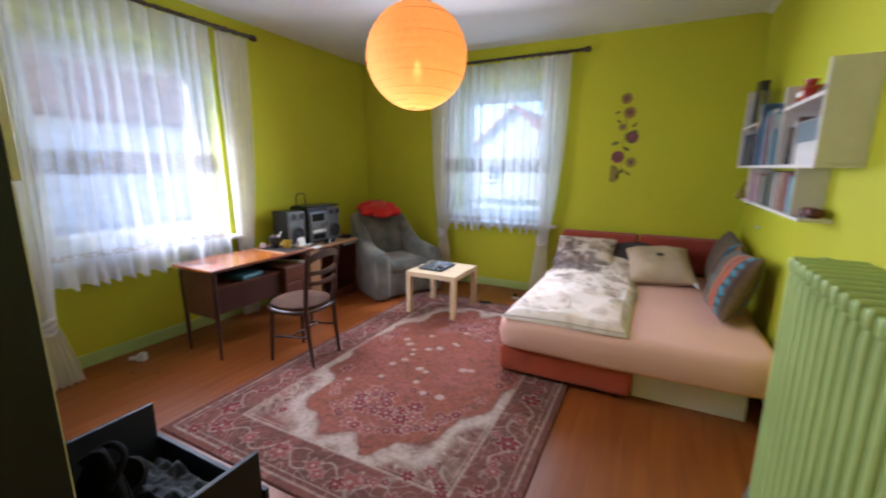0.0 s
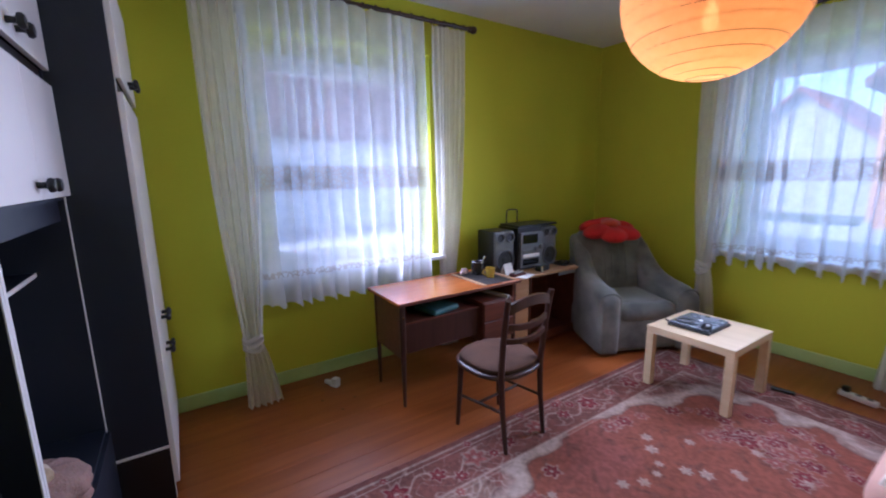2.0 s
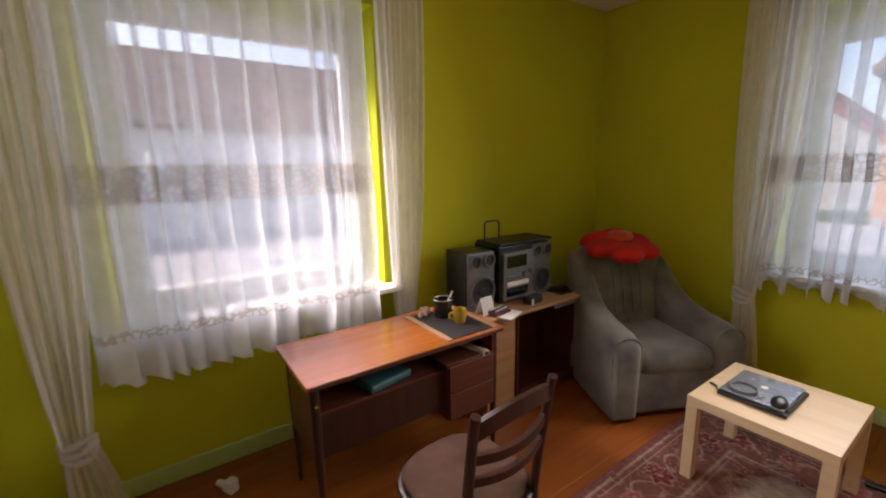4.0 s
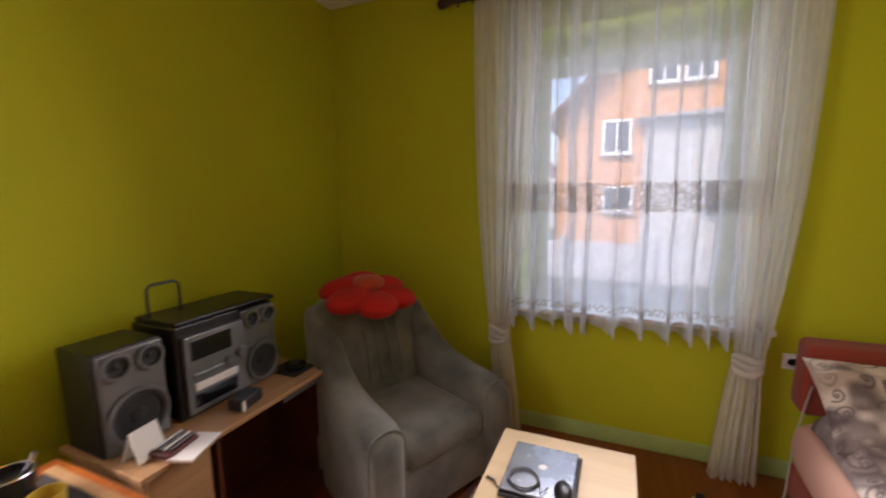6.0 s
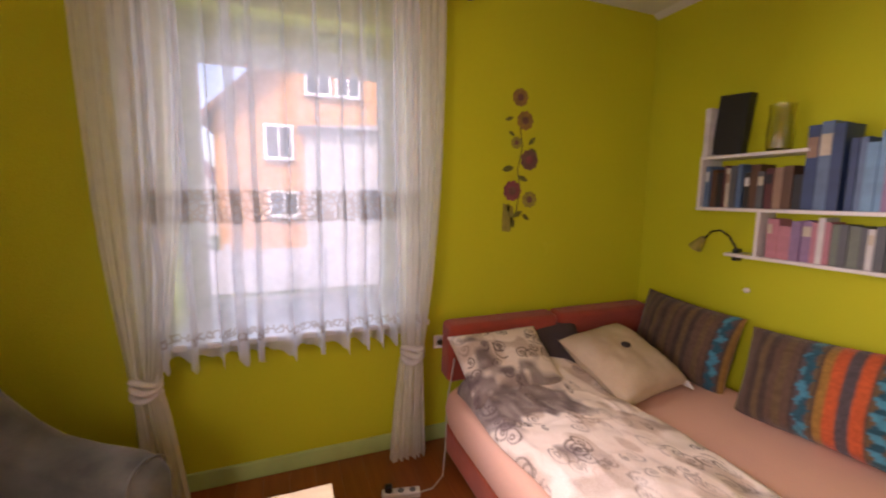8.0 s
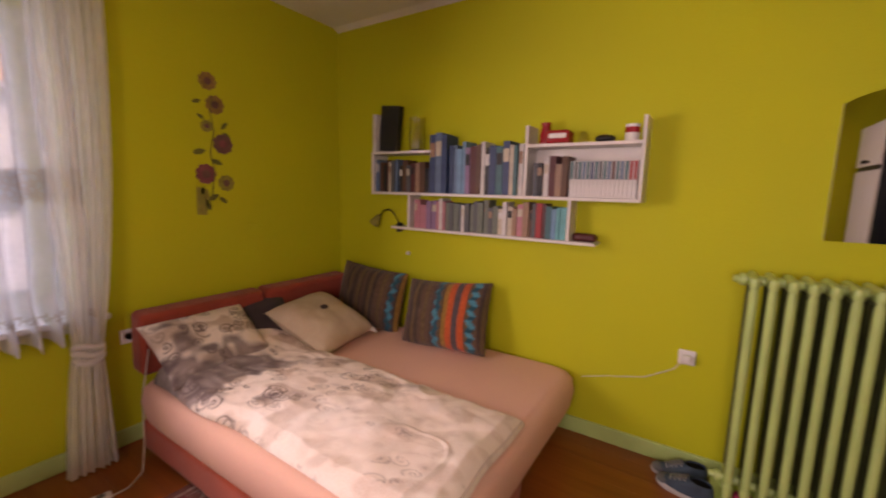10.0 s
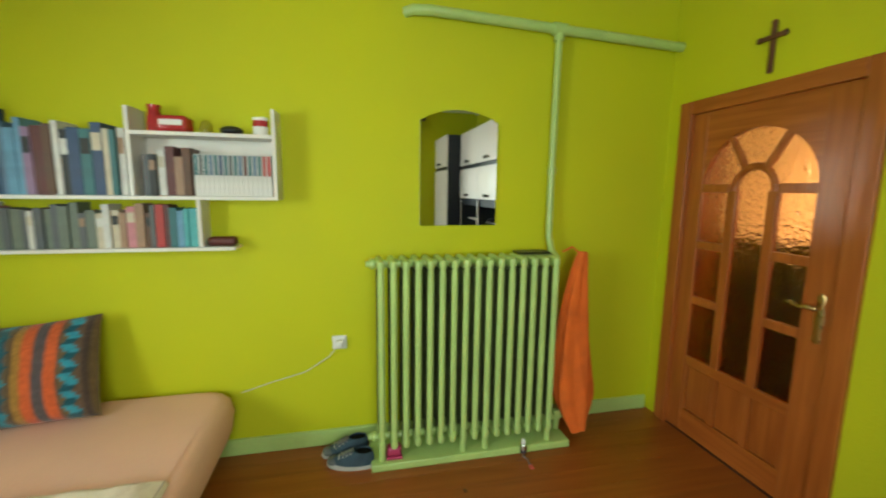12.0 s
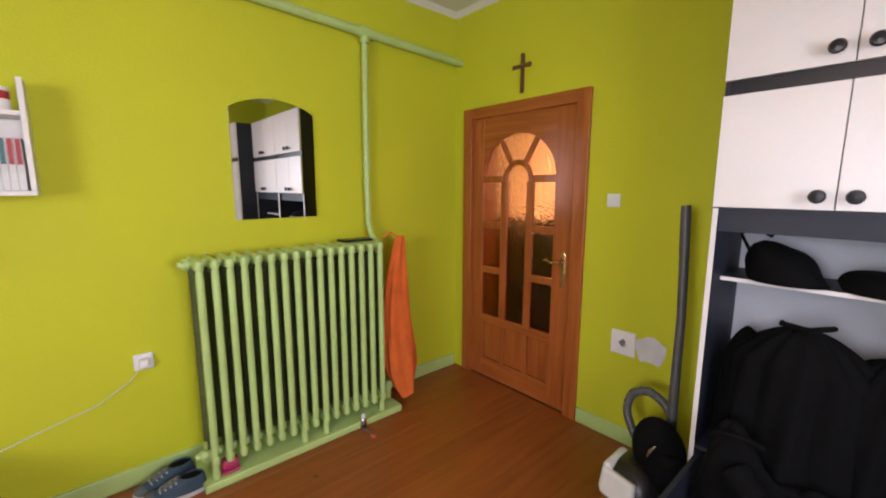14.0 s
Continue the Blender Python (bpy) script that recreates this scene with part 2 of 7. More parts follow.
CHAIRGREY = mat("grey velour", (0.235, 0.232, 0.198), 0.88, 0.18, 5.0, 0.35, 160, tint=(0.085, 0.088, 0.076), sheen=0.5)
RED = mat("red plush", (0.72, 0.018, 0.010), 0.9, 0.10, 10, 0.5, 200, sheen=0.05)
ORANGE_PLUSH = mat("orange plush", (0.72, 0.075, 0.018), 0.9, 0.1, 10, 0.5, 200, sheen=0.4)
BIRCH = wood("birch veneer", (0.74, 0.58, 0.36), (0.66, 0.50, 0.29), 0.30, "X", 7)
BEECH = wood("beech laminate", (0.46, 0.27, 0.13), (0.37, 0.20, 0.09), 0.35, "Y", 8)
DESKTOP = wood("polished orange desk veneer", (0.46, 0.135, 0.028), (0.33, 0.085, 0.016), 0.24, "Y", 6, 0.3)
DARKWOOD = wood("dark brown wood", (0.060, 0.022, 0.014), (0.030, 0.011, 0.008), 0.35, "Z", 9, 0.1)
REDBROWN = wood("red brown veneer", (0.13, 0.040, 0.022), (0.075, 0.022, 0.013), 0.32, "Y", 8, 0.1)
SEATCLOTH = mat("dull beige seat cover", (0.13, 0.072, 0.050), 0.85, 0.15, 9, 0.35, 160)
SEATCLOTH.node_tree.nodes["Principled BSDF"].inputs["Specular IOR Level"].default_value = 0.1
PEACH = mat("peach fitted sheet", (0.80, 0.48, 0.36), 0.9, 0.06, 3, 0.2, 90, tint=(0.76, 0.45, 0.35))
ORANGE_UPH = mat("orange red upholstery", (0.52, 0.085, 0.030), 0.88, 0.12, 6, 0.35, 180, sheen=0.2)
RED_UPH = mat("brick red upholstery", (0.42, 0.060, 0.030), 0.88, 0.12, 6, 0.35, 180, sheen=0.2)
BEIGE_PILLOW = mat("cream pillowcase", (0.66, 0.54, 0.38), 0.9, 0.10, 6, 0.25, 120, tint=(0.55, 0.42, 0.28))
HEM = mat("cream cotton hem", (0.62, 0.50, 0.42), 0.9, 0.06, 8, 0.2, 120)
DARK_PILLOW = mat("dark mauve cushion", (0.075, 0.055, 0.060), 0.9, 0.15, 6, 0.3, 160)
PRINT = painted("printed cotton", 0.9, 180, 0.25)
RUGPILE = painted("woven rug pile", 0.97, 420, 0.55, 0.0)
WOVEN = painted("striped kilim weave", 0.95, 300, 0.5, 0.2)
SHELFWHITE = mat("white shelf paint", (0.78, 0.75, 0.70), 0.4, 0.05, 6, 0.05, 60)
PAGES = mat("paper page block", (0.72, 0.66, 0.54), 0.9, 0.06, 30, 0.3, 300)
PAPER = mat("white paper", (0.80, 0.79, 0.76), 0.8, 0.03, 6, 0.03, 60)
SOCKET = mat("white switch plastic", (0.80, 0.79, 0.76), 0.35, 0.03, 6, 0.02, 60)
TOWEL = mat("orange terry towel", (0.86, 0.165, 0.018), 0.95, 0.10, 9, 0.6, 240)
BRASS = mat("worn brass", (0.62, 0.44, 0.20), 0.28, 0.1, 20, 0.05, 80, metal=1.0)
CROSSWOOD = wood("carved brown wood", (0.16, 0.060, 0.022), (0.09, 0.030, 0.012), 0.45, "Z", 12)
BAGCLOTH = mat("pinkish beige bag cloth", (0.34, 0.20, 0.16), 0.8, 0.15, 9, 0.4, 120)
CABLE = mat("pale cable", (0.62, 0.60, 0.50), 0.5, 0.03, 6, 0.0, 60)
BLACKCABLE = mat("black cable", (0.02, 0.02, 0.02), 0.45, 0.05, 6, 0.0, 60)
YELLOWCUP = mat("mustard glazed ceramic", (0.50, 0.34, 0.04), 0.2, 0.06, 14, 0.03, 60)
POTDARK = mat("dark enamel", (0.020, 0.018, 0.018), 0.25, 0.08, 14, 0.03, 60)
STEEL = mat("bright steel", (0.62, 0.62, 0.62), 0.22, 0.05, 30, 0.02, 60, metal=1.0)
MATDARK = mat("dark woven place mat", (0.045, 0.036, 0.034), 0.8, 0.2, 40, 0.4, 200)
DUSTBLUE = mat("slate blue suede", (0.060, 0.105, 0.150), 0.85, 0.18, 12, 0.35, 180)
SHOEGREY = mat("grey mesh fabric", (0.19, 0.20, 0.21), 0.85, 0.18, 14, 0.35, 180)
RUBBER = mat("off white rubber", (0.55, 0.55, 0.52), 0.7, 0.08, 14, 0.1, 80)
MAGENTA = mat("magenta plastic", (0.48, 0.04, 0.13), 0.4, 0.08, 14, 0.05, 80)
MIRROR, _n, _l, _p = principled("mirror silver")
_p.inputs["Base Color"].default_value = (0.90, 0.91, 0.91, 1)
_p.inputs["Metallic"].default_value, _p.inputs["Roughness"].default_value = 1.0, 0.01
HOSE = mat("grey ribbed hose", (0.10, 0.10, 0.10), 0.4, 0.1, 20, 0.1, 80)
PATCH = mat("bare white filler", (0.66, 0.65, 0.66), 0.9, 0.06, 12, 0.3, 90)
SCREEN = mat("dark display", (0.008, 0.009, 0.012), 0.12, 0.05, 10, 0.0, 60)
LAPTOP = mat("brushed grey lid", (0.34, 0.38, 0.44), 0.26, 0.06, 10, 0.03, 90, metal=0.6)
FLOWER_DARK = mat("plum wall decal", (0.21, 0.10, 0.080), 0.7, 0.15, 25, 0.05, 80)
FLOWER_RED = mat("dusky rose wall decal", (0.36, 0.22, 0.055), 0.7, 0.15, 25, 0.05, 80)
FLOWER_MAG = mat("magenta wall decal", (0.30, 0.085, 0.090), 0.7, 0.15, 25, 0.05, 80)
FLOWER_GREY = mat("grey olive wall decal", (0.36, 0.32, 0.050), 0.7, 0.15, 25, 0.05, 80)
LEAF = mat("dark green wall decal", (0.17, 0.175, 0.025), 0.7, 0.15, 25, 0.05, 80)
JARGLASS = glass("pale glass", (0.93, 0.92, 0.82), 0.08)
REDGLASS = mat("glossy red ceramic", (0.42, 0.025, 0.030), 0.18, 0.08, 14, 0.02, 60)
HALLWALL = mat("hall plaster", (0.74, 0.63, 0.47), 0.8, 0.06, 3, 0.1, 80)


# ---------------------------------------------------------------- mesh tools
class Shape:
    """A bmesh that grows piece by piece; every method adds to the one mesh."""

    def __init__(self):
        self.bm = bmesh.new()

    def box(self, c, s, bevel=0.0, rot=(0, 0, 0), seg=2):
        m = Matrix.LocRotScale(c, Euler([radians(a) for a in rot]), None) @ Matrix.Diagonal((*s, 1))
        got = bmesh.ops.create_cube(self.bm, size=1.0, matrix=m)
        if bevel:
            edges = list({e for v in got["verts"] for e in v.link_edges})
            bmesh.ops.bevel(self.bm, geom=edges, offset=bevel, segments=seg, profile=0.5, affect="EDGES", clamp_overlap=True)
        return self

    def span(self, a, b, bevel=0.0):
        return self.box([(p + q) / 2 for p, q in zip(a, b)], [abs(q - p) for p, q in zip(a, b)], bevel)

    def ring_stack(self, rings, closed=True, caps=True):
        """Skin over rings of points of equal count."""
        rows = [[self.bm.verts.new(p) for p in r] for r in rings]
        k = len(rows[0])
        for a, b in zip(rows, rows[1:]):
            for i in range(k if closed else k - 1):
                j = (i + 1) % k
                self.bm.faces.new((a[i], a[j], b[j], b[i]))
        if caps and closed:
            self.bm.faces.new(list(reversed(rows[0])))
            self.bm.faces.new(rows[-1])
        return self

    def tube(self, pts, r, seg=10):
        pts = [Vector(p) for p in pts]
        rad = r if isinstance(r, (list, tuple)) else [r] * len(pts)
        rings, side = [], None
        for i, p in enumerate(pts):
            d = (pts[min(i + 1, len(pts) - 1)] - pts[max(i - 1, 0)]).normalized()
            ref = Vector((0, 0, 1)) if abs(d.z) < 0.9 else Vector((1, 0, 0))
            side = d.cross(ref).normalized() if side is None else (side - d * side.dot(d)).normalized()
            up = d.cross(side)
            rings.append([p + rad[i] * (math.cos(6.28318 * k / seg) * side + math.sin(6.28318 * k / seg) * up) for k in range(seg)])
        return self.ring_stack(rings)

    def lathe(self, profile, c=(0, 0, 0), seg=24, squash=(1, 1)):
        """profile: (radius, height) from bottom to top."""
        rings = [[(c[0] + squash[0] * max(r, 1e-4) * math.cos(6.28318 * k / seg), c[1] + squash[1] * max(r, 1e-4) * math.sin(6.28318 * k / seg), c[2] + z) for k in range(seg)] for r, z in profile]
        return self.ring_stack(rings)

    def ball(self, c, r, u=16, v=10, rot=(0, 0, 0)):
        m = Matrix.LocRotScale(c, Euler([radians(a) for a in rot]), None) @ Matrix.Diagonal((*r, 1))
        bmesh.ops.create_uvsphere(self.bm, u_segments=u, v_segments=v, radius=1.0, matrix=m)
        return self

    def prism(self, poly, axis, a, b, bevel=0.0):
        """A flat outline (2D points) pushed from a to b along the axis; the two other axes take the points in order."""
        i = "xyz".index(axis)
        def at(p, w):
            q = list(p)
            q.insert(i, w)
            return q
        lo, hi = [self.bm.verts.new(at(p, a)) for p in poly], [self.bm.verts.new(at(p, b)) for p in poly]
        k = len(poly)
        fs = [self.bm.faces.new(lo), self.bm.faces.new(hi)]
        for j in range(k):
            fs.append(self.bm.faces.new((lo[j], lo[(j + 1) % k], hi[(j + 1) % k], hi[j])))
        bmesh.ops.recalc_face_normals(self.bm, faces=fs)
        if bevel:
            edges = list({e for f in fs[:2] for e in f.edges})
            bmesh.ops.bevel(self.bm, geom=edges, offset=bevel, segments=3, profile=0.5, affect="EDGES", clamp_overlap=True)
        return self

    def turn(self, m):
        bmesh.ops.transform(self.bm, matrix=m, verts=self.bm.verts)
        return self

    def mesh(self, name, material, smooth=True):
        bmesh.ops.recalc_face_normals(self.bm, faces=self.bm.faces)
        me = bpy.data.meshes.new(name)
        corner = []
        if smooth and len(self.bm.faces) < 1500:
            # flat faces keep their own shading beside bevels: corner normals weighted by area
            self.bm.normal_update()
            area = {f: f.calc_area() for f in self.bm.faces}
            for f in self.bm.faces:
                for v in f.verts:
                    n = Vector()
                    for g in v.link_faces:
                        if f.normal.dot(g.normal) > 0.70:
                            n += g.normal * area[g]
                    corner.append(n.normalized() if n.length > 0 else f.normal.copy())
        self.bm.to_mesh(me)
        self.bm.free()
        me.materials.append(material)
        if smooth:
            me.polygons.foreach_set("use_smooth", [True] * len(me.polygons))
            if corner:
                me.normals_split_custom_set(corner)
            else:
                me.set_sharp_from_angle(angle=radians(38))
        return me


def part(name, shape, material, parent, label=""):
    ob = new(name, shape.mesh(name, material))
    ob.parent = parent
    return tagged(ob, label)


def thing(name, m, label, category, group=""):
    ob = new(name)
    ob.empty_display_size = 0.1
    ob.matrix_world = m
    return tagged(ob, label, category, group)


def solo(name, shape, material, m, label, category, group="", kind=""):
    ob = new(name, shape.mesh(name, material))
    ob.matrix_world = m
    return tagged(ob, label, category, group, kind)


def structure(name, shape, material, label, category):
    return solo(name, shape, material, pose(0, 0, 0), label, category, kind="structure")


def grid_mesh(name, points, material, colours=None, thick=0.0, smooth=True):
    """A mesh over a rows x columns array of points, with an optional colour print and thickness."""
    rows, cols = points.shape[:2]
    idx = np.arange(rows * cols).reshape(rows, cols)
    faces = np.stack([idx[:-1, :-1], idx[:-1, 1:], idx[1:, 1:], idx[1:, :-1]], -1).reshape(-1, 4)
    me = bpy.data.meshes.new(name)
    me.from_pydata(points.reshape(-1, 3).tolist(), [], faces.tolist())
    if colours is not None:
        layer = me.color_attributes.new("print", "FLOAT_COLOR", "POINT")
        rgba = np.ones((rows * cols, 4), np.float32)
        rgba[:, :3] = colours.reshape(-1, 3)
        layer.data.foreach_set("color", rgba.ravel())
    me.materials.append(material)
    me.polygons.foreach_set("use_smooth", [smooth] * len(me.polygons))
    return me


def smooth_noise(x, y, scale, seed=0.0):
    """Value noise of two arrays, 0 to 1, without a loop."""
    x, y = np.asarray(x) * scale + seed * 17.3, np.asarray(y) * scale + seed * 9.1
    xi, yi = np.floor(x), np.floor(y)
    fx, fy = x - xi, y - yi
    fx, fy = fx * fx * (3 - 2 * fx), fy * fy * (3 - 2 * fy)
    def h(a, b):
        s = np.sin(a * 127.1 + b * 311.7) * 43758.5453
        return s - np.floor(s)
    return (h(xi, yi) * (1 - fx) + h(xi + 1, yi) * fx) * (1 - fy) + (h(xi, yi + 1) * (1 - fx) + h(xi + 1, yi + 1) * fx) * fy


def cushion_points(w, h, t, n=26, sag=0.06):
    """Both faces of a stuffed square cushion, as one closed sheet of rings: local x, y, z (t: thickness)."""
    u = np.linspace(-1, 1, n)
    U, V = np.meshgrid(u, u)
    rise = np.power(np.clip(1 - np.abs(U) ** 3.2, 0, 1), 0.55) * np.power(np.clip(1 - np.abs(V) ** 3.2, 0, 1), 0.55)
    pull = 1 - sag * (1 - U ** 2) * 0 - sag * (np.abs(U) ** 2) * (1 - V ** 2)
    pull2 = 1 - sag * (np.abs(V) ** 2) * (1 - U ** 2)
    X, Y = U * w / 2 * pull, V * h / 2 * pull2
    lump = 0.10 * (smooth_noise(U, V, 2.4, w) - 0.5) + 0.05 * (smooth_noise(U, V, 6.0, h) - 0.5)
    Z = rise * t / 2 * (1 + 1.6 * lump)
    return U, V, np.stack([X, Y, Z], -1), np.stack([X, Y, -Z], -1)


def cushion(name, w, h, t, material, colour=None, n=26):
    U, V, top, low = cushion_points(w, h, t, n)
    rows = np.concatenate([top, low[::-1]], 0)
    cols = None
    if colour is not None:
        cols = np.concatenate([colour(U, V), colour(U, -V)[:, :]], 0)
    return grid_mesh(name, rows, material, cols)


def mix3(a, b, k):
    k = np.clip(k, 0, 1)[..., None]
    return a * (1 - k) + b * k


# ---------------------------------------------------------------- the room's shell
def wall_with_opening(axis, at, out, lo, hi, opening):
    """Four blocks round an opening. axis: the wall's normal; at: inner face; out: outer face."""
    a0, a1, z0, z1 = opening
    s = Shape()
    def blk(a, b, c, d):
        if axis == "x":
            s.span((at, a, c), (out, b, d))
        else:
            s.span((a, at, c), (b, out, d))
    blk(lo, a0, 0, H)
    blk(a1, hi, 0, H)
    if z0 > 0:
        blk(a0, a1, 0, z0)
    blk(a0, a1, z1, H)
    return s


structure("wall_west", wall_with_opening("x", X0, X0 - WALL, Y0 - WALL, Y1 + WALL, WIN_W), LIME, "lime green painted wall with a window opening", "wall")
structure("wall_north", wall_with_opening("y", Y1, Y1 + WALL, X0, X1, WIN_N), LIME, "lime green painted wall with a window opening", "wall")
structure("wall_east", Shape().span((X1, Y0 - WALL, 0), (X1 + WALL, Y1 + WALL, H)), LIME, "lime green painted wall with pipes and shelves", "wall")
structure("wall_south", wall_with_opening("y", Y0, Y0 - WALL, X0, X1, (DOOR[0], DOOR[1], 0, DOOR[2])), LIME, "lime green painted wall with a doorway", "wall")
structure("ceiling", Shape().span((X0 - WALL, Y0 - 2.2, H), (X1 + WALL, Y1 + WALL, H + 0.25)), WHITE_CEIL, "plain white painted ceiling", "ceiling")
floor = structure("floor", Shape().span((X0 - WALL, Y0 - 2.2, -0.30), (X1 + WALL, Y1 + WALL, -0.022)), DARKWOOD, "worn orange brown wooden board floor", "floor")
cornice = Shape()
cornice.prism([(X1, H), (X1 - 0.05, H), (X1, H - 0.028)], "y", Y0, Y1)
cornice.prism([(Y0, H), (Y0 + 0.05, H), (Y0, H - 0.028)], "x", X0, X1)
structure("trim_cornice", cornice, WHITE_CEIL, "narrow white cove between wall and ceiling", "trim")


def skirting(name, a, b):
    s = Shape().span(a, b, 0.006)
    return structure(name, s, GREEN_TRIM, "pale green painted skirting board along the wall", "baseboard")


skirting("baseboard_west", (X0, Y0, 0), (X0 + 0.018, Y1, 0.10))
skirting("baseboard_north", (X0 + 0.02, Y1 - 0.018, 0), (X1 - 0.02, Y1, 0.10))
skirting("baseboard_east", (X1 - 0.018, Y0 + 0.02, 0), (X1, Y1, 0.10))
skirting("baseboard_south", (X0 + 0.02, Y0, 0), (DOOR[0] - 0.075, Y0 + 0.018, 0.10))


def window(name, axis, plane, a0, a1, z0, z1, label):
    """Plastic frame with one sash and a pane, set deep in the wall."""
    ob = tagged(thing(name, pose(0, 0, 0), label, "window"), kind="structure")
    def P(s, a, b, d0, d1, c, d, bev=0.006):
        return s.span((plane + d0, a, c), (plane + d1, b, d), bev) if axis == "x" else s.span((a, plane + d0, c), (b, plane + d1, d), bev)
    sg = -1 if axis == "x" else 1
    fr = Shape()
    P(fr, a0, a0 + 0.07, 0, sg * 0.07, z0, z1)
    P(fr, a1 - 0.07, a1, 0, sg * 0.07, z0, z1)
    P(fr, a0 + 0.07, a1 - 0.07, 0, sg * 0.07, z0, z0 + 0.07)
    P(fr, a0 + 0.07, a1 - 0.07, 0, sg * 0.07, z1 - 0.07, z1)
    part("window_frame", fr, PVC, ob, "white plastic frame")
    sa = Shape()
    b0, b1, y0, y1 = a0 + 0.065, a1 - 0.065, z0 + 0.065, z1 - 0.065
    P(sa, b0, b0 + 0.06, -sg * 0.015, sg * 0.05, y0, y1)
    P(sa, b1 - 0.06, b1, -sg * 0.015, sg * 0.05, y0, y1)
    P(sa, b0 + 0.06, b1 - 0.06, -sg * 0.015, sg * 0.05, y0, y0 + 0.06)
    P(sa, b0 + 0.06, b1 - 0.06, -sg * 0.015, sg * 0.05, y1 - 0.06, y1)
    part("sash", sa, PVC, ob)
    pane = part("pane", P(Shape(), b0 + 0.055, b1 - 0.055, sg * 0.012, sg * 0.020, y0 + 0.055, y1 - 0.055, 0), CLEAR, ob, "clear glass")
    pane.visible_shadow = False
    mid = (z0 + z1) / 2
    h = Shape()
    P(h, b1 - 0.045, b1 - 0.015, -sg * 0.03, -sg * 0.015, mid - 0.04, mid + 0.04, 0.004)
    P(h, b1 - 0.04, b1 - 0.02, -sg * 0.055, -sg * 0.035, mid - 0.13, mid + 0.01, 0.006)
    part("window_handle", h, PVC, ob)
    return ob


window("window_1", "x", X0 - 0.235, WIN_W[0], WIN_W[1], WIN_W[2] + 0.03, WIN_W[3] - 0.09, "white plastic window behind lace net curtain")
window("window_2", "y", Y1 + 0.235, WIN_N[0], WIN_N[1], WIN_N[2] + 0.03, WIN_N[3] - 0.09, "white plastic window behind lace net curtain")
structure("window_head_1", Shape().span((X0 - 0.235, WIN_W[0], WIN_W[3] - 0.09), (X0 - WALL, WIN_W[1], WIN_W[3])), LIME, "lime painted strip above the window frame", "lintel")
structure("window_head_2", Shape().span((WIN_N[0], Y1 + 0.235, WIN_N[3] - 0.09), (WIN_N[1], Y1 + WALL, WIN_N[3])), LIME, "lime painted strip above the window frame", "lintel")
structure("window_sill_1", Shape().span((X0 - 0.235, WIN_W[0], 0.80), (X0, WIN_W[1], 0.83)).span((X0, WIN_W[0] - 0.08, 0.80), (X0 + 0.13, WIN_W[1] + 0.06, 0.83), 0.006), PVC, "white window sill board with a rounded front", "window sill")
structure("window_sill_2", Shape().span((WIN_N[0], Y1, 0.80), (WIN_N[1], Y1 + 0.235, 0.83)).span((WIN_N[0] - 0.06, Y1 - 0.10, 0.80), (WIN_N[1] + 0.10, Y1, 0.83), 0.006), PVC, "white window sill board with a rounded front", "window sill")


# ---------------------------------------------------------------- curtains
def curtain_rod(name, a, b, label):
    a, b = Vector(a), Vector(b)
    d = (b - a).normalized()
    ob = thing(name, Matrix.Translation(a), label, "curtain rod")
    L = (b - a)
    part("rod", Shape().tube([(0, 0, 0), L], 0.016, 12), ROD, ob)
    for p, k in ((Vector(), -1), (L, 1)):
        f = Shape()
        f.tube([p, p + d * 0.012 * k, p + d * 0.02 * k, p + d * 0.05 * k, p + d * 0.075 * k, p + d * 0.085 * k], [0.018, 0.027, 0.018, 0.032, 0.024, 0.004], 14)
        part("finial", f, ROD, ob)
    out = Vector((-1, 0, 0)) if abs(d.y) > 0.5 else Vector((0, 1, 0))
    for k in (0.10, 0.90):
        p = L * k
        part("bracket", Shape().tube([p, p + out * 0.085, p + out * 0.09, p + out * 0.10], [0.012, 0.012, 0.03, 0.03], 12), ROD, ob)
    n = int(L.length / 0.095)
    for i in range(n):
        c = L * ((i + 0.5) / n)
        up, side = Vector((0, 0, 1)), d.cross(Vector((0, 0, 1)))
        pts = [c + (math.cos(6.28318 * k / 14) * up + math.sin(6.28318 * k / 14) * side) * 0.026 + Vector((0, 0, -0.006)) for k in range(15)]
        part("ring", Shape().tube(pts, 0.004, 6), ROD, ob)
    return ob


curtain_rod("curtain_rod", (X0 + 0.10, 0.86, 2.69), (X0 + 0.10, 2.90, 2.69), "dark brown wooden curtain rod with rings above the window")
curtain_rod("curtain_rod", (-2.74, Y1 - 0.10, 2.68), (-0.82, Y1 - 0.10, 2.68), "dark brown wooden curtain rod with rings above the window")


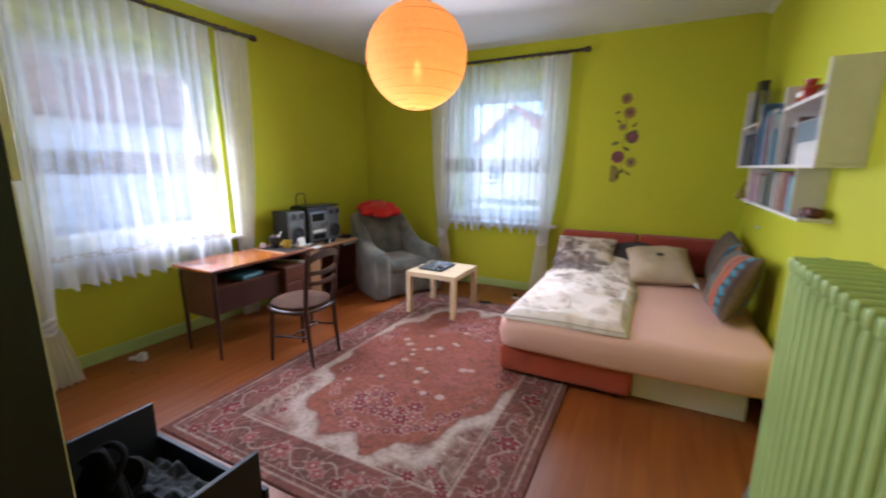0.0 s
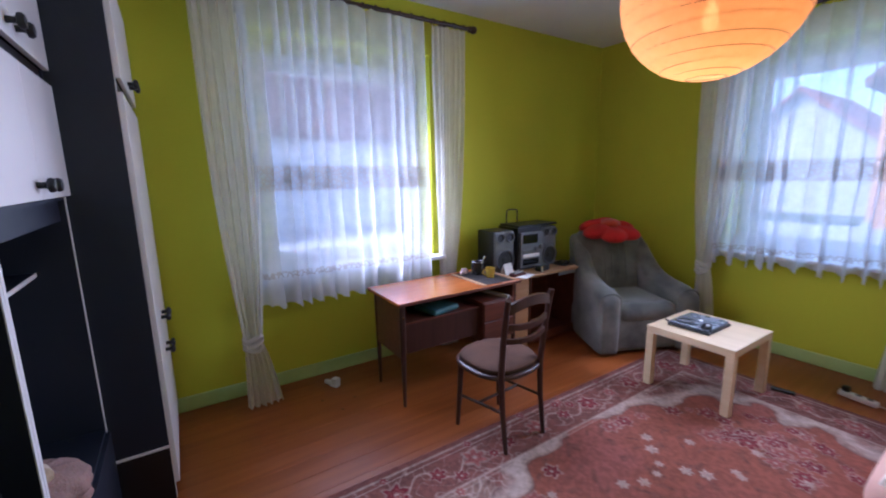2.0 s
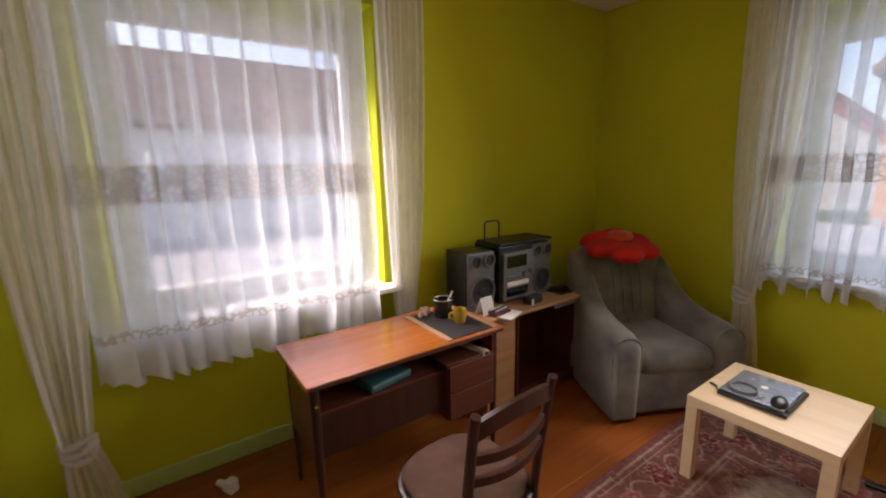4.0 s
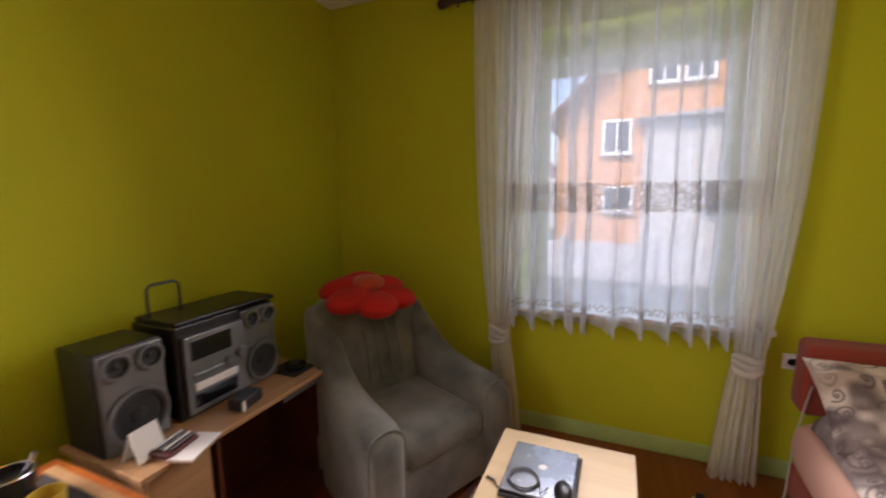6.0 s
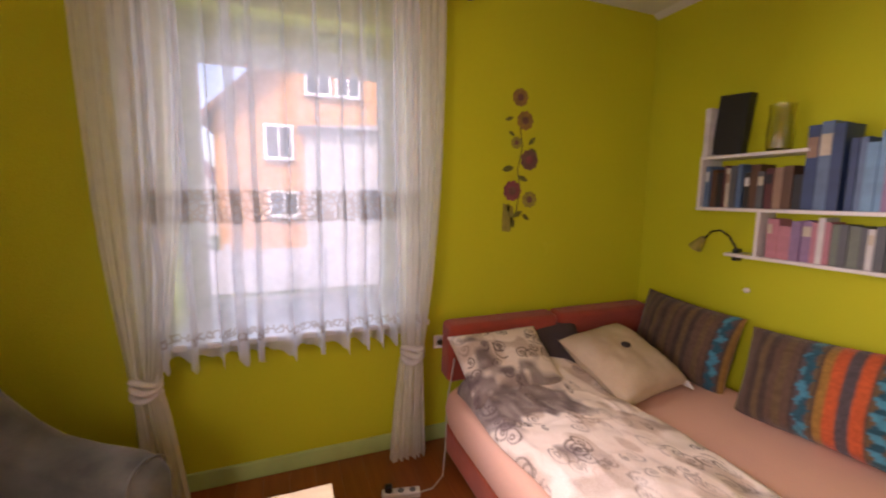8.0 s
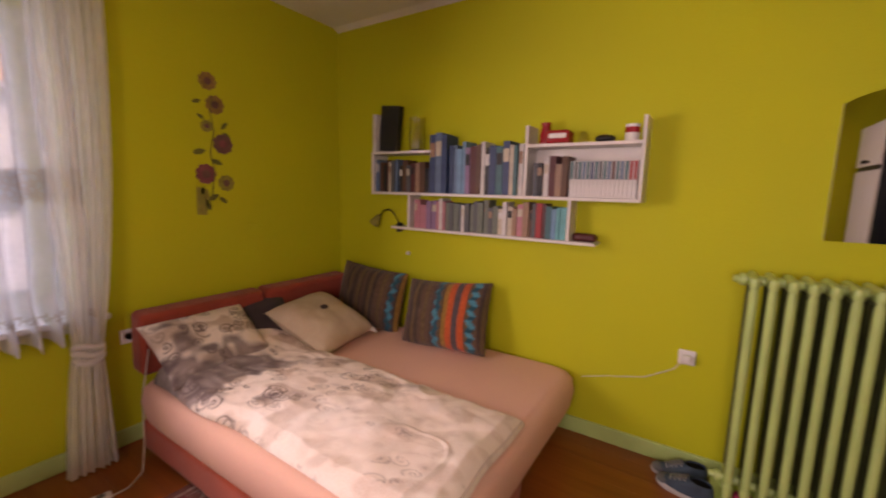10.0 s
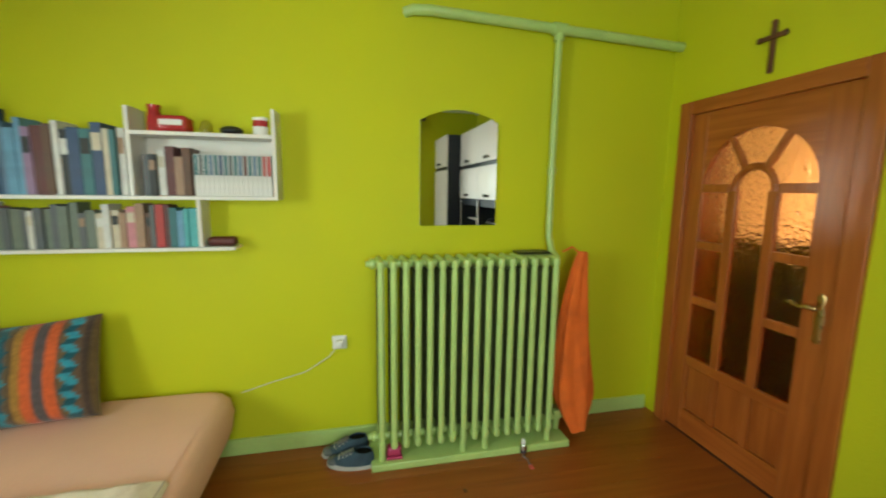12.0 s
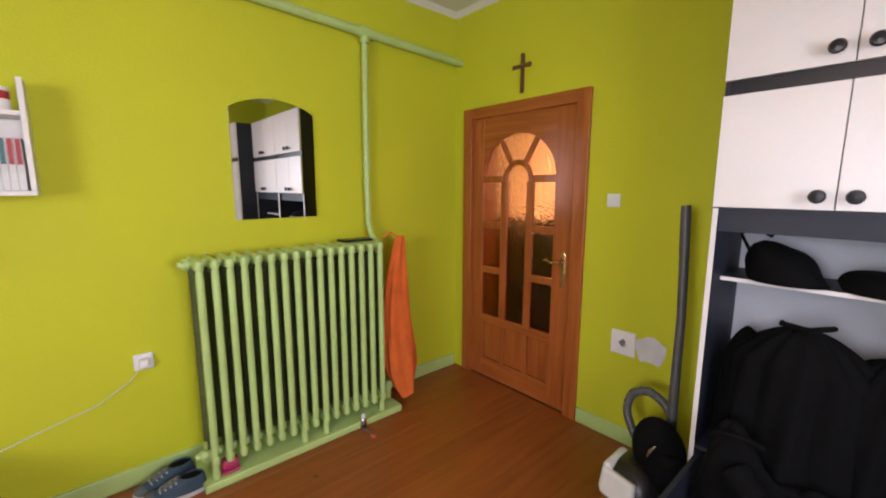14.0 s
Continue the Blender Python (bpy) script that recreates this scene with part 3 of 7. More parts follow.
def net_curtain(axis, plane, a0, a1, ztop, zlow, folds, label, seed, slant=0.0, overlap=0.30):
    """A gathered lace net with uneven folds and a scalloped hem."""
    nu, nv = folds * 24, 56
    u, v = np.linspace(0, 1, nu), np.linspace(0, 1, nv)
    U, V = np.meshgrid(u, v)
    bend = smooth_noise(U, U * 0, 6, seed) * 1.5
    wave = np.sin(6.28318 * (folds * U + bend)) + 0.22 * np.sin(6.28318 * (folds * 2.3 * U + 1.7 * bend))
    amp = 0.022 + 0.026 * V + 0.012 * smooth_noise(U * 6, V * 2, 1.0, seed)
    D = wave * amp
    A = a0 + (a1 - a0 + slant * V) * U - overlap * (a1 - a0) / folds * (0.55 + 0.9 * smooth_noise(U, U * 0, 11, seed + 3)) * np.cos(6.28318 * (folds * U + bend)) + 0.012 * V * (smooth_noise(U, V, 9, seed) - 0.5) * 2
    hem = 0.055 * (0.5 + 0.5 * np.sin(6.28318 * (folds * U + bend) + 1.0)) + 0.016 * np.abs(np.sin(6.28318 * folds * 1.5 * U)) - 0.03
    Z = ztop + (zlow - ztop) * V + hem * V ** 9 - 0.02 * np.abs(np.sin(6.28318 * U * 7)) * (1 - V) ** 8
    P = np.stack([plane + D, A, Z], -1) if axis == "x" else np.stack([A, plane + D, Z], -1)
    ob = new("net_curtain", grid_mesh("net_curtain", P, NET))
    return tagged(ob, label, "curtain", "net curtains at the windows")


net_curtain("x", X0 + 0.16, 1.13, 2.42, 2.66, 0.64, 12, "white lace net curtain with embroidered band, gathered over the window", 1.0, 0.03, 0.32)
net_curtain("y", Y1 - 0.14, -2.40, -1.10, 2.65, 0.74, 12, "white lace net curtain with embroidered band, gathered over the window", 2.0)


def tied_curtain(axis, plane, top, knot, foot, zs, label, seed, push=0.0):
    """A side curtain tied into a knot. top, knot, foot: (from, to) along the wall; zs: top, knot, floor heights."""
    nu, nv = 90, 90
    u, v = np.linspace(0, 1, nu), np.linspace(0, 1, nv)
    U, V = np.meshgrid(u, v)
    zt, zk, zf = zs
    Z = zt + (zf - zt) * V
    k = np.clip((zt - Z) / (zt - zk), 0, 1)
    k = k ** 2.6
    f = np.clip((zk - Z) / max(zk - zf, 1e-3), 0, 1) ** 0.7
    below = Z < zk
    a0 = np.where(below, knot[0] + (foot[0] - knot[0]) * f, top[0] + (knot[0] - top[0]) * k)
    a1 = np.where(below, knot[1] + (foot[1] - knot[1]) * f, top[1] + (knot[1] - top[1]) * k)
    A = a0 + (a1 - a0) * U
    width = np.abs(a1 - a0)
    bend = smooth_noise(U, U * 0, 5, seed)
    wave = np.sin(6.28318 * (6 * U + bend)) + 0.4 * np.sin(6.28318 * (13 * U + 2 * bend))
    D = wave * (0.012 + 0.020 * np.clip(1 - width / 0.35, 0, 1)) + 0.02 * (smooth_noise(U, V, 5, seed) - 0.5)
    D = D + push * np.clip(V * 1.2, 0, 1)
    P = np.stack([plane + D, A, Z], -1) if axis == "x" else np.stack([A, plane - D, Z], -1)
    ob = thing("tied_curtain", pose(0, 0, 0), label, "curtain", "side curtains at the windows")
    cloth = new("cloth", grid_mesh("cloth", P, DRAPE))
    cloth.parent = ob
    kc, kw = (knot[0] + knot[1]) / 2, abs(knot[1] - knot[0])
    s = Shape()
    d = push * 0.9
    for i in range(3):
        zz = zk + 0.035 - 0.035 * i
        pts = []
        for j in range(17):
            t = 6.28318 * j / 16
            q = (plane + d * (1 if axis == "x" else -1) + 0.034 * math.sin(t), kc + (kw * 0.5) * math.cos(t), zz + 0.012 * math.sin(2 * t + i))
            pts.append(q if axis == "x" else (q[1], q[0], q[2]))
        s.tube(pts, 0.016, 8)
    part("knot", s, DRAPE, ob, "cloth knotted round itself")
    return ob


tied_curtain("x", X0 + 0.12, (0.90, 1.20), (1.00, 1.10), (0.98, 1.20), (2.66, 0.45, 0.01), "cream voile side curtain tied in a low knot", 3.0, 0.12)
tied_curtain("x", X0 + 0.11, (2.54, 2.86), (2.60, 2.70), (2.57, 2.76), (2.66, 0.50, 0.01), "cream voile side curtain tied behind the desk", 4.0)
tied_curtain("y", Y1 - 0.12, (-2.58, -2.19), (-2.47, -2.36), (-2.45, -2.27), (2.65, 0.66, 0.01), "cream voile side curtain tied in a knot beside the armchair", 5.0, 0.03)
tied_curtain("y", Y1 - 0.12, (-1.22, -0.92), (-1.18, -1.065), (-1.26, -1.04), (2.65, 0.66, 0.01), "cream voile side curtain tied in a knot beside the bed", 6.0, 0.03)


# ---------------------------------------------------------------- door and hall
def door():
    ob = tagged(thing("door_1", pose(0, 0, 0), "closed varnished pine door with arched amber glass panes", "door"), kind="structure")
    x0, x1, top = DOOR
    yf = Y0 + 0.022
    fr = Shape()
    fr.span((x0 - 0.07, yf, 0), (x0 + 0.02, Y0 - 0.12, top + 0.06), 0.006)
    fr.span((x1 - 0.02, yf, 0), (x1 + 0.07, Y0 - 0.12, top + 0.06), 0.006)
    part("door_frame", fr, PINE, ob)
    part("frame_head", Shape().span((x0 + 0.02, yf, top - 0.02), (x1 - 0.02, Y0 - 0.12, top + 0.06), 0.006), PINE_H, ob)
    # leaf: an outline with glazed openings, stiles and rails butted end to end
    a, b, y0, y1 = x0 + 0.02, x1 - 0.02, Y0 - 0.045, Y0 - 0.005
    zt = top - 0.02
    gl, gr, gb, spring = a + 0.145, b - 0.105, 0.52, 1.60
    cx, R = (gl + gr) / 2, (gr - gl) / 2
    leaf = Shape()
    leaf.span((a, y0, 0.008), (gl, y1, zt), 0.004)
    leaf.span((gr, y0, 0.008), (b, y1, zt), 0.004)
    part("stiles", leaf, PINE, ob)
    part("bottom_rail", Shape().span((gl, y0 + 0.004, 0.008), (gr, y1 - 0.003, 0.16), 0.003), PINE_H, ob)
    part("lock_rail", Shape().span((gl, y0 + 0.004, 0.46), (gr, y1 - 0.003, gb), 0.003), PINE_H, ob)
    n = 20
    arch = [(cx - R * math.cos(math.pi * i / n), spring + 0.95 * R * math.sin(math.pi * i / n)) for i in range(n + 1)]
    head = Shape()
    for p, q in zip(arch, arch[1:]):
        head.prism([p, q, (q[0], zt), (p[0], zt)], "y", y0 + 0.004, y1 - 0.003)
    part("arched_head", head, PINE_H, ob)
    # glazing bars
    r2 = R * 0.36
    bars = Shape()
    ring = [(cx - r2 * math.cos(math.pi * i / 14), spring - 0.03 + r2 * 1.15 * math.sin(math.pi * i / 14)) for i in range(15)]
    for p, q in zip(ring, ring[1:]):
        bars.tube([(p[0], y1 - 0.020, p[1]), (q[0], y1 - 0.020, q[1])], 0.020, 8)
    for k in (-1, 1):
        bars.span((cx + k * r2 - 0.027, y0 + 0.006, gb), (cx + k * r2 + 0.027, y1 - 0.002, spring - 0.03), 0.004)
        for z in (spring - 0.015, spring - 0.36, spring - 0.71):
            e0, e1 = sorted((cx + k * (r2 + 0.027), cx + k * R))
            bars.span((e0, y0 + 0.006, z - 0.024), (e1, y1 - 0.002, z + 0.024), 0.004)
        ang = math.radians(62)
        p0 = (cx + k * r2 * 1.0 * math.cos(ang), spring - 0.03 + r2 * 1.15 * math.sin(ang))
        p1 = (cx + k * R * math.cos(math.radians(60)), spring + 0.95 * R * math.sin(math.radians(60)))
        bars.tube([(p0[0], y1 - 0.020, p0[1]), (p1[0], y1 - 0.020, p1[1])], 0.020, 8)
    part("glazing_bars", bars, PINE, ob)
    part("pane", Shape().span((gl - 0.01, Y0 - 0.028, gb - 0.01), (gr + 0.01, Y0 - 0.022, spring + R)), AMBER, ob, "amber rippled glass")
    # three wooden panels below
    w = (gr - gl) / 3
    for i in range(3):
        pn = Shape()
        pn.span((gl + i * w + 0.025, y0 + 0.014, 0.165), (gl + (i + 1) * w - 0.025, y1 - 0.012, 0.455), 0.008)
        pn.span((gl + i * w, y0 + 0.012, 0.16), (gl + i * w + 0.022, y1 - 0.004, 0.46), 0.003)
        pn.span((gl + (i + 1) * w - 0.022, y0 + 0.012, 0.16), (gl + (i + 1) * w - 0.002, y1 - 0.004, 0.46), 0.003)
        part("panel", pn, PINE, ob)
    part("backing_board", Shape().span((gl, y0 + 0.004, 0.150), (gr, y0 + 0.011, 0.47)), PINE, ob)
    part("threshold", Shape().span((x0 + 0.02, Y0 - 0.12, -0.004), (x1 - 0.02, Y0 - 0.002, 0.007), 0.003), DARKWOOD, ob, "dark worn threshold strip")
    for k in (x0 + 0.003, x1 - 0.019):
        part("door_lining", Shape().span((k, Y0 - WALL, 0), (k + 0.016, Y0 - 0.122, top - 0.003)), PINE, ob)
    part("door_lining", Shape().span((x0 + 0.02, Y0 - WALL, top - 0.019), (x1 - 0.02, Y0 - 0.122, top - 0.003)), PINE_H, ob)
    # lever on a shaped plate
    hx = a + 0.06
    hd = Shape()
    hd.lathe([(0.001, 0), (0.012, 0.005), (0.020, 0.02), (0.014, 0.05), (0.022, 0.12), (0.014, 0.19), (0.018, 0.22), (0.003, 0.24)], (hx, y1 + 0.004, 0.87), 14, (1, 0.25))
    hd.tube([(hx, y1, 1.04), (hx, y1 + 0.05, 1.04), (hx + 0.02, y1 + 0.055, 1.045), (hx + 0.06, y1 + 0.055, 1.035), (hx + 0.10, y1 + 0.05, 1.05), (hx + 0.12, y1 + 0.048, 1.045)], [0.011, 0.010, 0.011, 0.009, 0.010, 0.006], 10)
    part("door_handle", hd, BRASS, ob, "ornate brass lever handle")
    for z in (0.35, 1.78):
        part("hinge", Shape().tube([(b + 0.008, Y0 + 0.012, z), (b + 0.008, Y0 + 0.012, z + 0.09)], 0.008, 10), BRASS, ob, "brass hinge")
    return ob


door()
hy = Y0 - WALL
hall = Shape()
hall.span((-1.6, hy - 1.8, -0.02), (-1.5, hy, H)).span((1.0, hy - 1.8, -0.02), (1.1, hy, H))
hall.span((-1.6, hy - 1.9, -0.02), (1.1, hy - 1.8, 1.25)).span((-1.6, hy - 1.9, 2.65), (1.1, hy - 1.8, H))
hall.span((-1.6, hy - 1.9, 1.25), (-1.3, hy - 1.8, 2.65)).span((0.9, hy - 1.9, 1.25), (1.1, hy - 1.8, 2.65))
# dark boards added in the hall to darken the door's lower panes
structure("wall_hall_dark_screen", Shape().span((-1.49, hy - 0.62, -0.02), (0.99, hy - 0.58, 1.24)).span((0.94, hy - 0.575, -0.02), (0.985, hy, 1.24)).span((-0.60, hy - 0.10, -0.02), (0.80, hy - 0.02, 0.02)), DARKWOOD, "added dark brown screen behind the lower door panes, with threshold", "wall")
structure("wall_hall", hall, HALLWALL, "plain hall walls behind the glazed door", "wall")


# ---------------------------------------------------------------- outside
GRASS = mat("meadow", (0.075, 0.105, 0.035), 0.95, 0.2, 0.6, 0.4, 30)
YARDMAT = mat("pale gravel", (0.52, 0.51, 0.49), 0.9, 0.10, 0.8, 0.3, 20)
ROADMAT = mat("pale paving", (0.42, 0.42, 0.42), 0.9, 0.12, 0.8, 0.3, 20)
PEACHWALL = mat("peach render", (0.60, 0.29, 0.105), 0.9, 0.06, 0.7, 0.3, 30)
CREAMWALL = mat("cream render", (0.46, 0.46, 0.44), 0.9, 0.05, 0.7, 0.3, 30)
WHITEWALL = mat("white render", (0.86, 0.84, 0.80), 0.9, 0.04, 0.7, 0.3, 30)
ROOFTILE = mat("brown clay tiles", (0.26, 0.13, 0.085), 0.85, 0.2, 1.5, 0.5, 12)
REDROOF = mat("red clay tiles", (0.42, 0.13, 0.075), 0.85, 0.2, 1.5, 0.5, 12)
DARKPANE = mat("dark window glass", (0.05, 0.07, 0.09), 0.1, 0.1, 2, 0.0, 30)
FENCE = mat("pale concrete", (0.44, 0.45, 0.46), 0.9, 0.1, 1.0, 0.3, 25)
G = -0.9
ground = Shape().span((-400, -400, G - 0.5), (400, 400, G))
solo("ground", ground, GRASS, pose(0, 0, 0), "flat grassy ground round the house", "ground", kind="structure")
solo("road", Shape().span((-60, 7.5, G - 0.1), (60, 13.0, G + 0.02)), ROADMAT, pose(0, 0, 0), "pale paved road in front of the houses", "road", kind="structure")
solo("pavement", Shape().span((-19.9, -30, G - 0.1), (-4.2, 7.4, G + 0.03)), YARDMAT, pose(0, 0, 0), "pale paved yard beside the house", "pavement", kind="structure")


def house(m, w, d, eave, ridge, wall_mat, roof_mat, windows, label):
    """Gable front in local x, z at y = 0; the house runs back along y."""
    ob = thing("house", m, label, "house", "houses across the road")
    part("wall", Shape().prism([(0, 0), (w, 0), (w, eave), (w / 2, ridge), (0, eave)], "y", 0, d), wall_mat, ob)
    t, over = 0.18, 0.45
    for k in (0, 1):
        run = Vector((w / 2, ridge - eave)).normalized()
        lowx, lowz = -over * run.x, eave - over * run.y
        pts = [(lowx, lowz), (w / 2, ridge), (w / 2, ridge + t * 1.4), (lowx - t * run.y * 0.3, lowz + t)]
        if k:
            pts = [(w - x, z) for x, z in pts]
        part("roof", Shape().prism(pts, "y", -0.35, d + 0.35), roof_mat, ob, "clay tile slope")
    for x, z, ww, hh in windows:
        wn_ = part("window", Shape().span((x - 0.09, -0.05, z - 0.09), (x + ww + 0.09, -0.004, z), 0.01).span((x - 0.09, -0.05, z + hh), (x + ww + 0.09, -0.004, z + hh + 0.09), 0.01).span((x - 0.09, -0.05, z), (x, -0.004, z + hh), 0.01).span((x + ww, -0.05, z), (x + ww + 0.09, -0.004, z + hh), 0.01).span((x + ww / 2 - 0.03, -0.04, z), (x + ww / 2 + 0.03, -0.004, z + hh)), PVC, ob)
        p = part("pane", Shape().span((x, -0.02, z), (x + ww, -0.006, z + hh)), DARKPANE, wn_)
        part("sill", Shape().span((x - 0.12, -0.12, z - 0.13), (x + ww + 0.12, -0.004, z - 0.09)), FENCE, wn_)
    return ob


house(pose(-3.6, 16, G), 9.6, 10, 4.75, 9.4, PEACHWALL, ROOFTILE, [(1.40, 3.6, 0.66, 0.86), (1.45, 1.86, 0.72, 0.62), (2.6, 5.55, 0.62, 0.95), (3.5, 5.55, 0.62, 0.95), (4.6, 3.6, 1.0, 1.0), (6.8, 3.6, 1.0, 1.0)], "peach rendered house with a gable and brown roof")
house(pose(-13.5, 30, G), 8.0, 9, 3.2, 6.6, CREAMWALL, REDROOF, [(2.0, 1.4, 1.0, 1.1)], "far house with a red tiled roof")
house(pose(-28.0, -12.0, G), 8.0, 30, 4.4, 7.6, WHITEWALL, ROOFTILE, [(2.0, 1.3, 1.1, 1.1)], "white rendered neighbour house with a brown roof")
annex = thing("annex", pose(-1.15, 14.3, G), "low pale rendered annex in front of the peach house", "building")
part("wall", Shape().span((0, 0, 0), (4.6, 1.6, 4.25)), CREAMWALL, annex)
part("roof", Shape().prism([(-0.25, 4.25), (4.85, 4.25), (4.85, 6.2), (2.2, 4.42)], "y", -0.25, 1.65), FENCE, annex, "grey sloping roof")
wn_ = part("window", Shape().span((1.3, -0.05, 1.7), (2.3, -0.004, 2.7), 0.01), FENCE, annex)
part("pane", Shape().span((1.38, -0.06, 1.78), (2.22, -0.051, 2.62)), DARKPANE, wn_)
fence = thing("garden_fence", pose(-12, 13.6, G), "pale concrete garden fence along the road", "fence")
for i in range(12):
    part("post", Shape().span((i * 2.2, -0.08, 0), (i * 2.2 + 0.16, 0.08, 1.25), 0.015), FENCE, fence)
    part("fence_panel", Shape().span((i * 2.2 + 0.16, -0.03, 0.0), (i * 2.2 + 2.2, 0.03, 1.1), 0.01), FENCE, fence)


# ---------------------------------------------------------------- wall unit and wardrobe
def knob(parent, x, y, z):
    s = Shape().lathe([(0.010, 0), (0.009, 0.018), (0.012, 0.022), (0.021, 0.026), (0.023, 0.034), (0.018, 0.042), (0.002, 0.045)], (0, 0, 0), 14)
    s.turn(pose(x, y, z, 90, 0, 0))
    return part("knob", s, BLACKPLASTIC, parent, "round black knob")


def unit(x_right, w, label, with_drawer, cut):
    """Tall open unit: two tiers of paired doors above a niche. Local x runs to the west."""
    ob = thing("wall_unit", pose(x_right, -0.04, 0, 0, 0, 180), label, "cabinet", "wall units along the wall")
    # local: x 0..w is westwards, y is negative towards the room
    D = 0.405
    t = 0.018
    for k in (0, w - t):
        part("side_panel", Shape().span((k, -D, 0), (k + t, 0, 2.37), 0.001), NAVY, ob, "navy black laminate side")
    for z in (2.352, 1.44, 0.44):
        part("board", Shape().span((t, -D, z), (w - t, -0.013, z + 0.018)), NAVY, ob)
    part("rail", Shape().span((t, -D + 0.02, 1.36), (w - t, -D + 0.036, 1.44)), NAVY, ob)
    part("back_panel", Shape().span((t, -0.012, 0.02), (w - t, -0.002, 2.35)), GREYBACK, ob, "grey white back")
    for k in (0, w - t):
        part("edge_strip", Shape().span((k, -D - 0.003, 0), (k + t, -D, 1.45)), CREAM, ob, "cream edge band")
    part("shelf", Shape().span((t, -D + 0.12, 1.150), (w - t, -0.013, 1.166)), NAVY, ob)
    part("shelf_edge", Shape().span((t, -D + 0.117, 1.150), (w - t, -D + 0.12, 1.166)), CREAM, ob)
    part("band", Shape().span((t, -D + 0.006, 1.862), (w - t, -D + 0.02, 1.915)), BLACKPLASTIC, ob, "black strip between the door tiers")
    for i in range(2):
        xa, xb = (0.002, cut - 0.0015) if i == 0 else (cut + 0.0015, w - 0.002)
        for z0, z1 in ((1.455, 1.862), (1.915, 2.37)):
            dr = part("door", Shape().span((xa, -D - 0.020, z0), (xb, -D - 0.002, z1), 0.002), CREAM, ob, "cream flat door")
            knob(dr, xb - 0.042 if i == 0 else xa + 0.045, -D - 0.020, z0 + 0.045)
    part("plinth", Shape().span((t, -D + 0.03, 0), (w - t, -D + 0.045, 0.08)), NAVY, ob)
    if with_drawer:
        dr = part("drawer", Shape().span((t + 0.01, -0.94, 0.09), (t + 0.03, -D + 0.05, 0.43), 0.003).span((w - t - 0.03, -0.94, 0.09), (w - t - 0.01, -D + 0.05, 0.43), 0.003).span((t + 0.03, -0.94, 0.09), (w - t - 0.03, -D + 0.05, 0.105)), NAVY, ob, "drawer pulled wide open")
        part("drawer_front", Shape().span((t, -0.962, 0.085), (w - t, -0.942, 0.262), 0.002), NAVY, dr)
    else:
        part("drawer_front", Shape().span((t, -D - 0.016, 0.09), (w - t, -D + 0.002, 0.44), 0.002), NAVY, ob)
    return ob


unit(-1.24, 0.77, "tall wall unit with cream doors, open niche and pulled-out drawer", True, 0.345)
unit(-2.013, 0.83, "tall wall unit with cream doors above a dark niche", False, 0.415)


def wardrobe():
    w, D = 0.84, 0.615
    ob = thing("wardrobe", pose(-2.846, -0.04, 0, 0, 0, 180), "tall navy wardrobe with cream doors in the corner", "wardrobe")
    t = 0.018
    for k in (0, w - t):
        part("side_panel", Shape().span((k, -D, 0), (k + t, 0, 2.37)), NAVY, ob, "navy black laminate side")
    part("top", Shape().span((t, -D, 2.35), (w - t, 0, 2.37)), NAVY, ob)
    part("plinth", Shape().span((t, -D + 0.02, 0), (w - t, 0, 0.08)), NAVY, ob)
    part("back_panel", Shape().span((t, -0.02, 0.08), (w - t, -0.005, 2.35)), NAVY, ob)
    part("edge_strip", Shape().span((0, -D - 0.003, 0), (t, -D, 2.37)), CREAM, ob)
    part("base_panel", Shape().span((-0.004, -D + 0.002, 0), (-0.0005, -0.02, 0.27)), BLACKPLASTIC, ob, "black base below the navy side")
    part("edge_strip", Shape().span((-0.006, -D, 0.271), (-0.0005, -0.02, 0.283)), CREAM, ob, "cream edge band")
    part("band", Shape().span((t, -D, 1.862), (w - t, -D + 0.014, 1.915)), BLACKPLASTIC, ob)
    for i in range(2):
        xa, xb = i * w / 2 + 0.002, (i + 1) * w / 2 - 0.002
        for z0, z1, kz in ((0.08, 0.70, 0.62), (0.705, 1.862, 0.80), (1.915, 2.37, 1.96)):
            s = Shape().span((xa, -D - 0.022, z0), (xb, -D - 0.004, z1), 0.002)
            dr = part("door", s, CREAM, ob, "cream flat door")
            knob(dr, xb - 0.05 if i == 0 else xa + 0.05, -D - 0.022, kz)
    return ob


wardrobe()


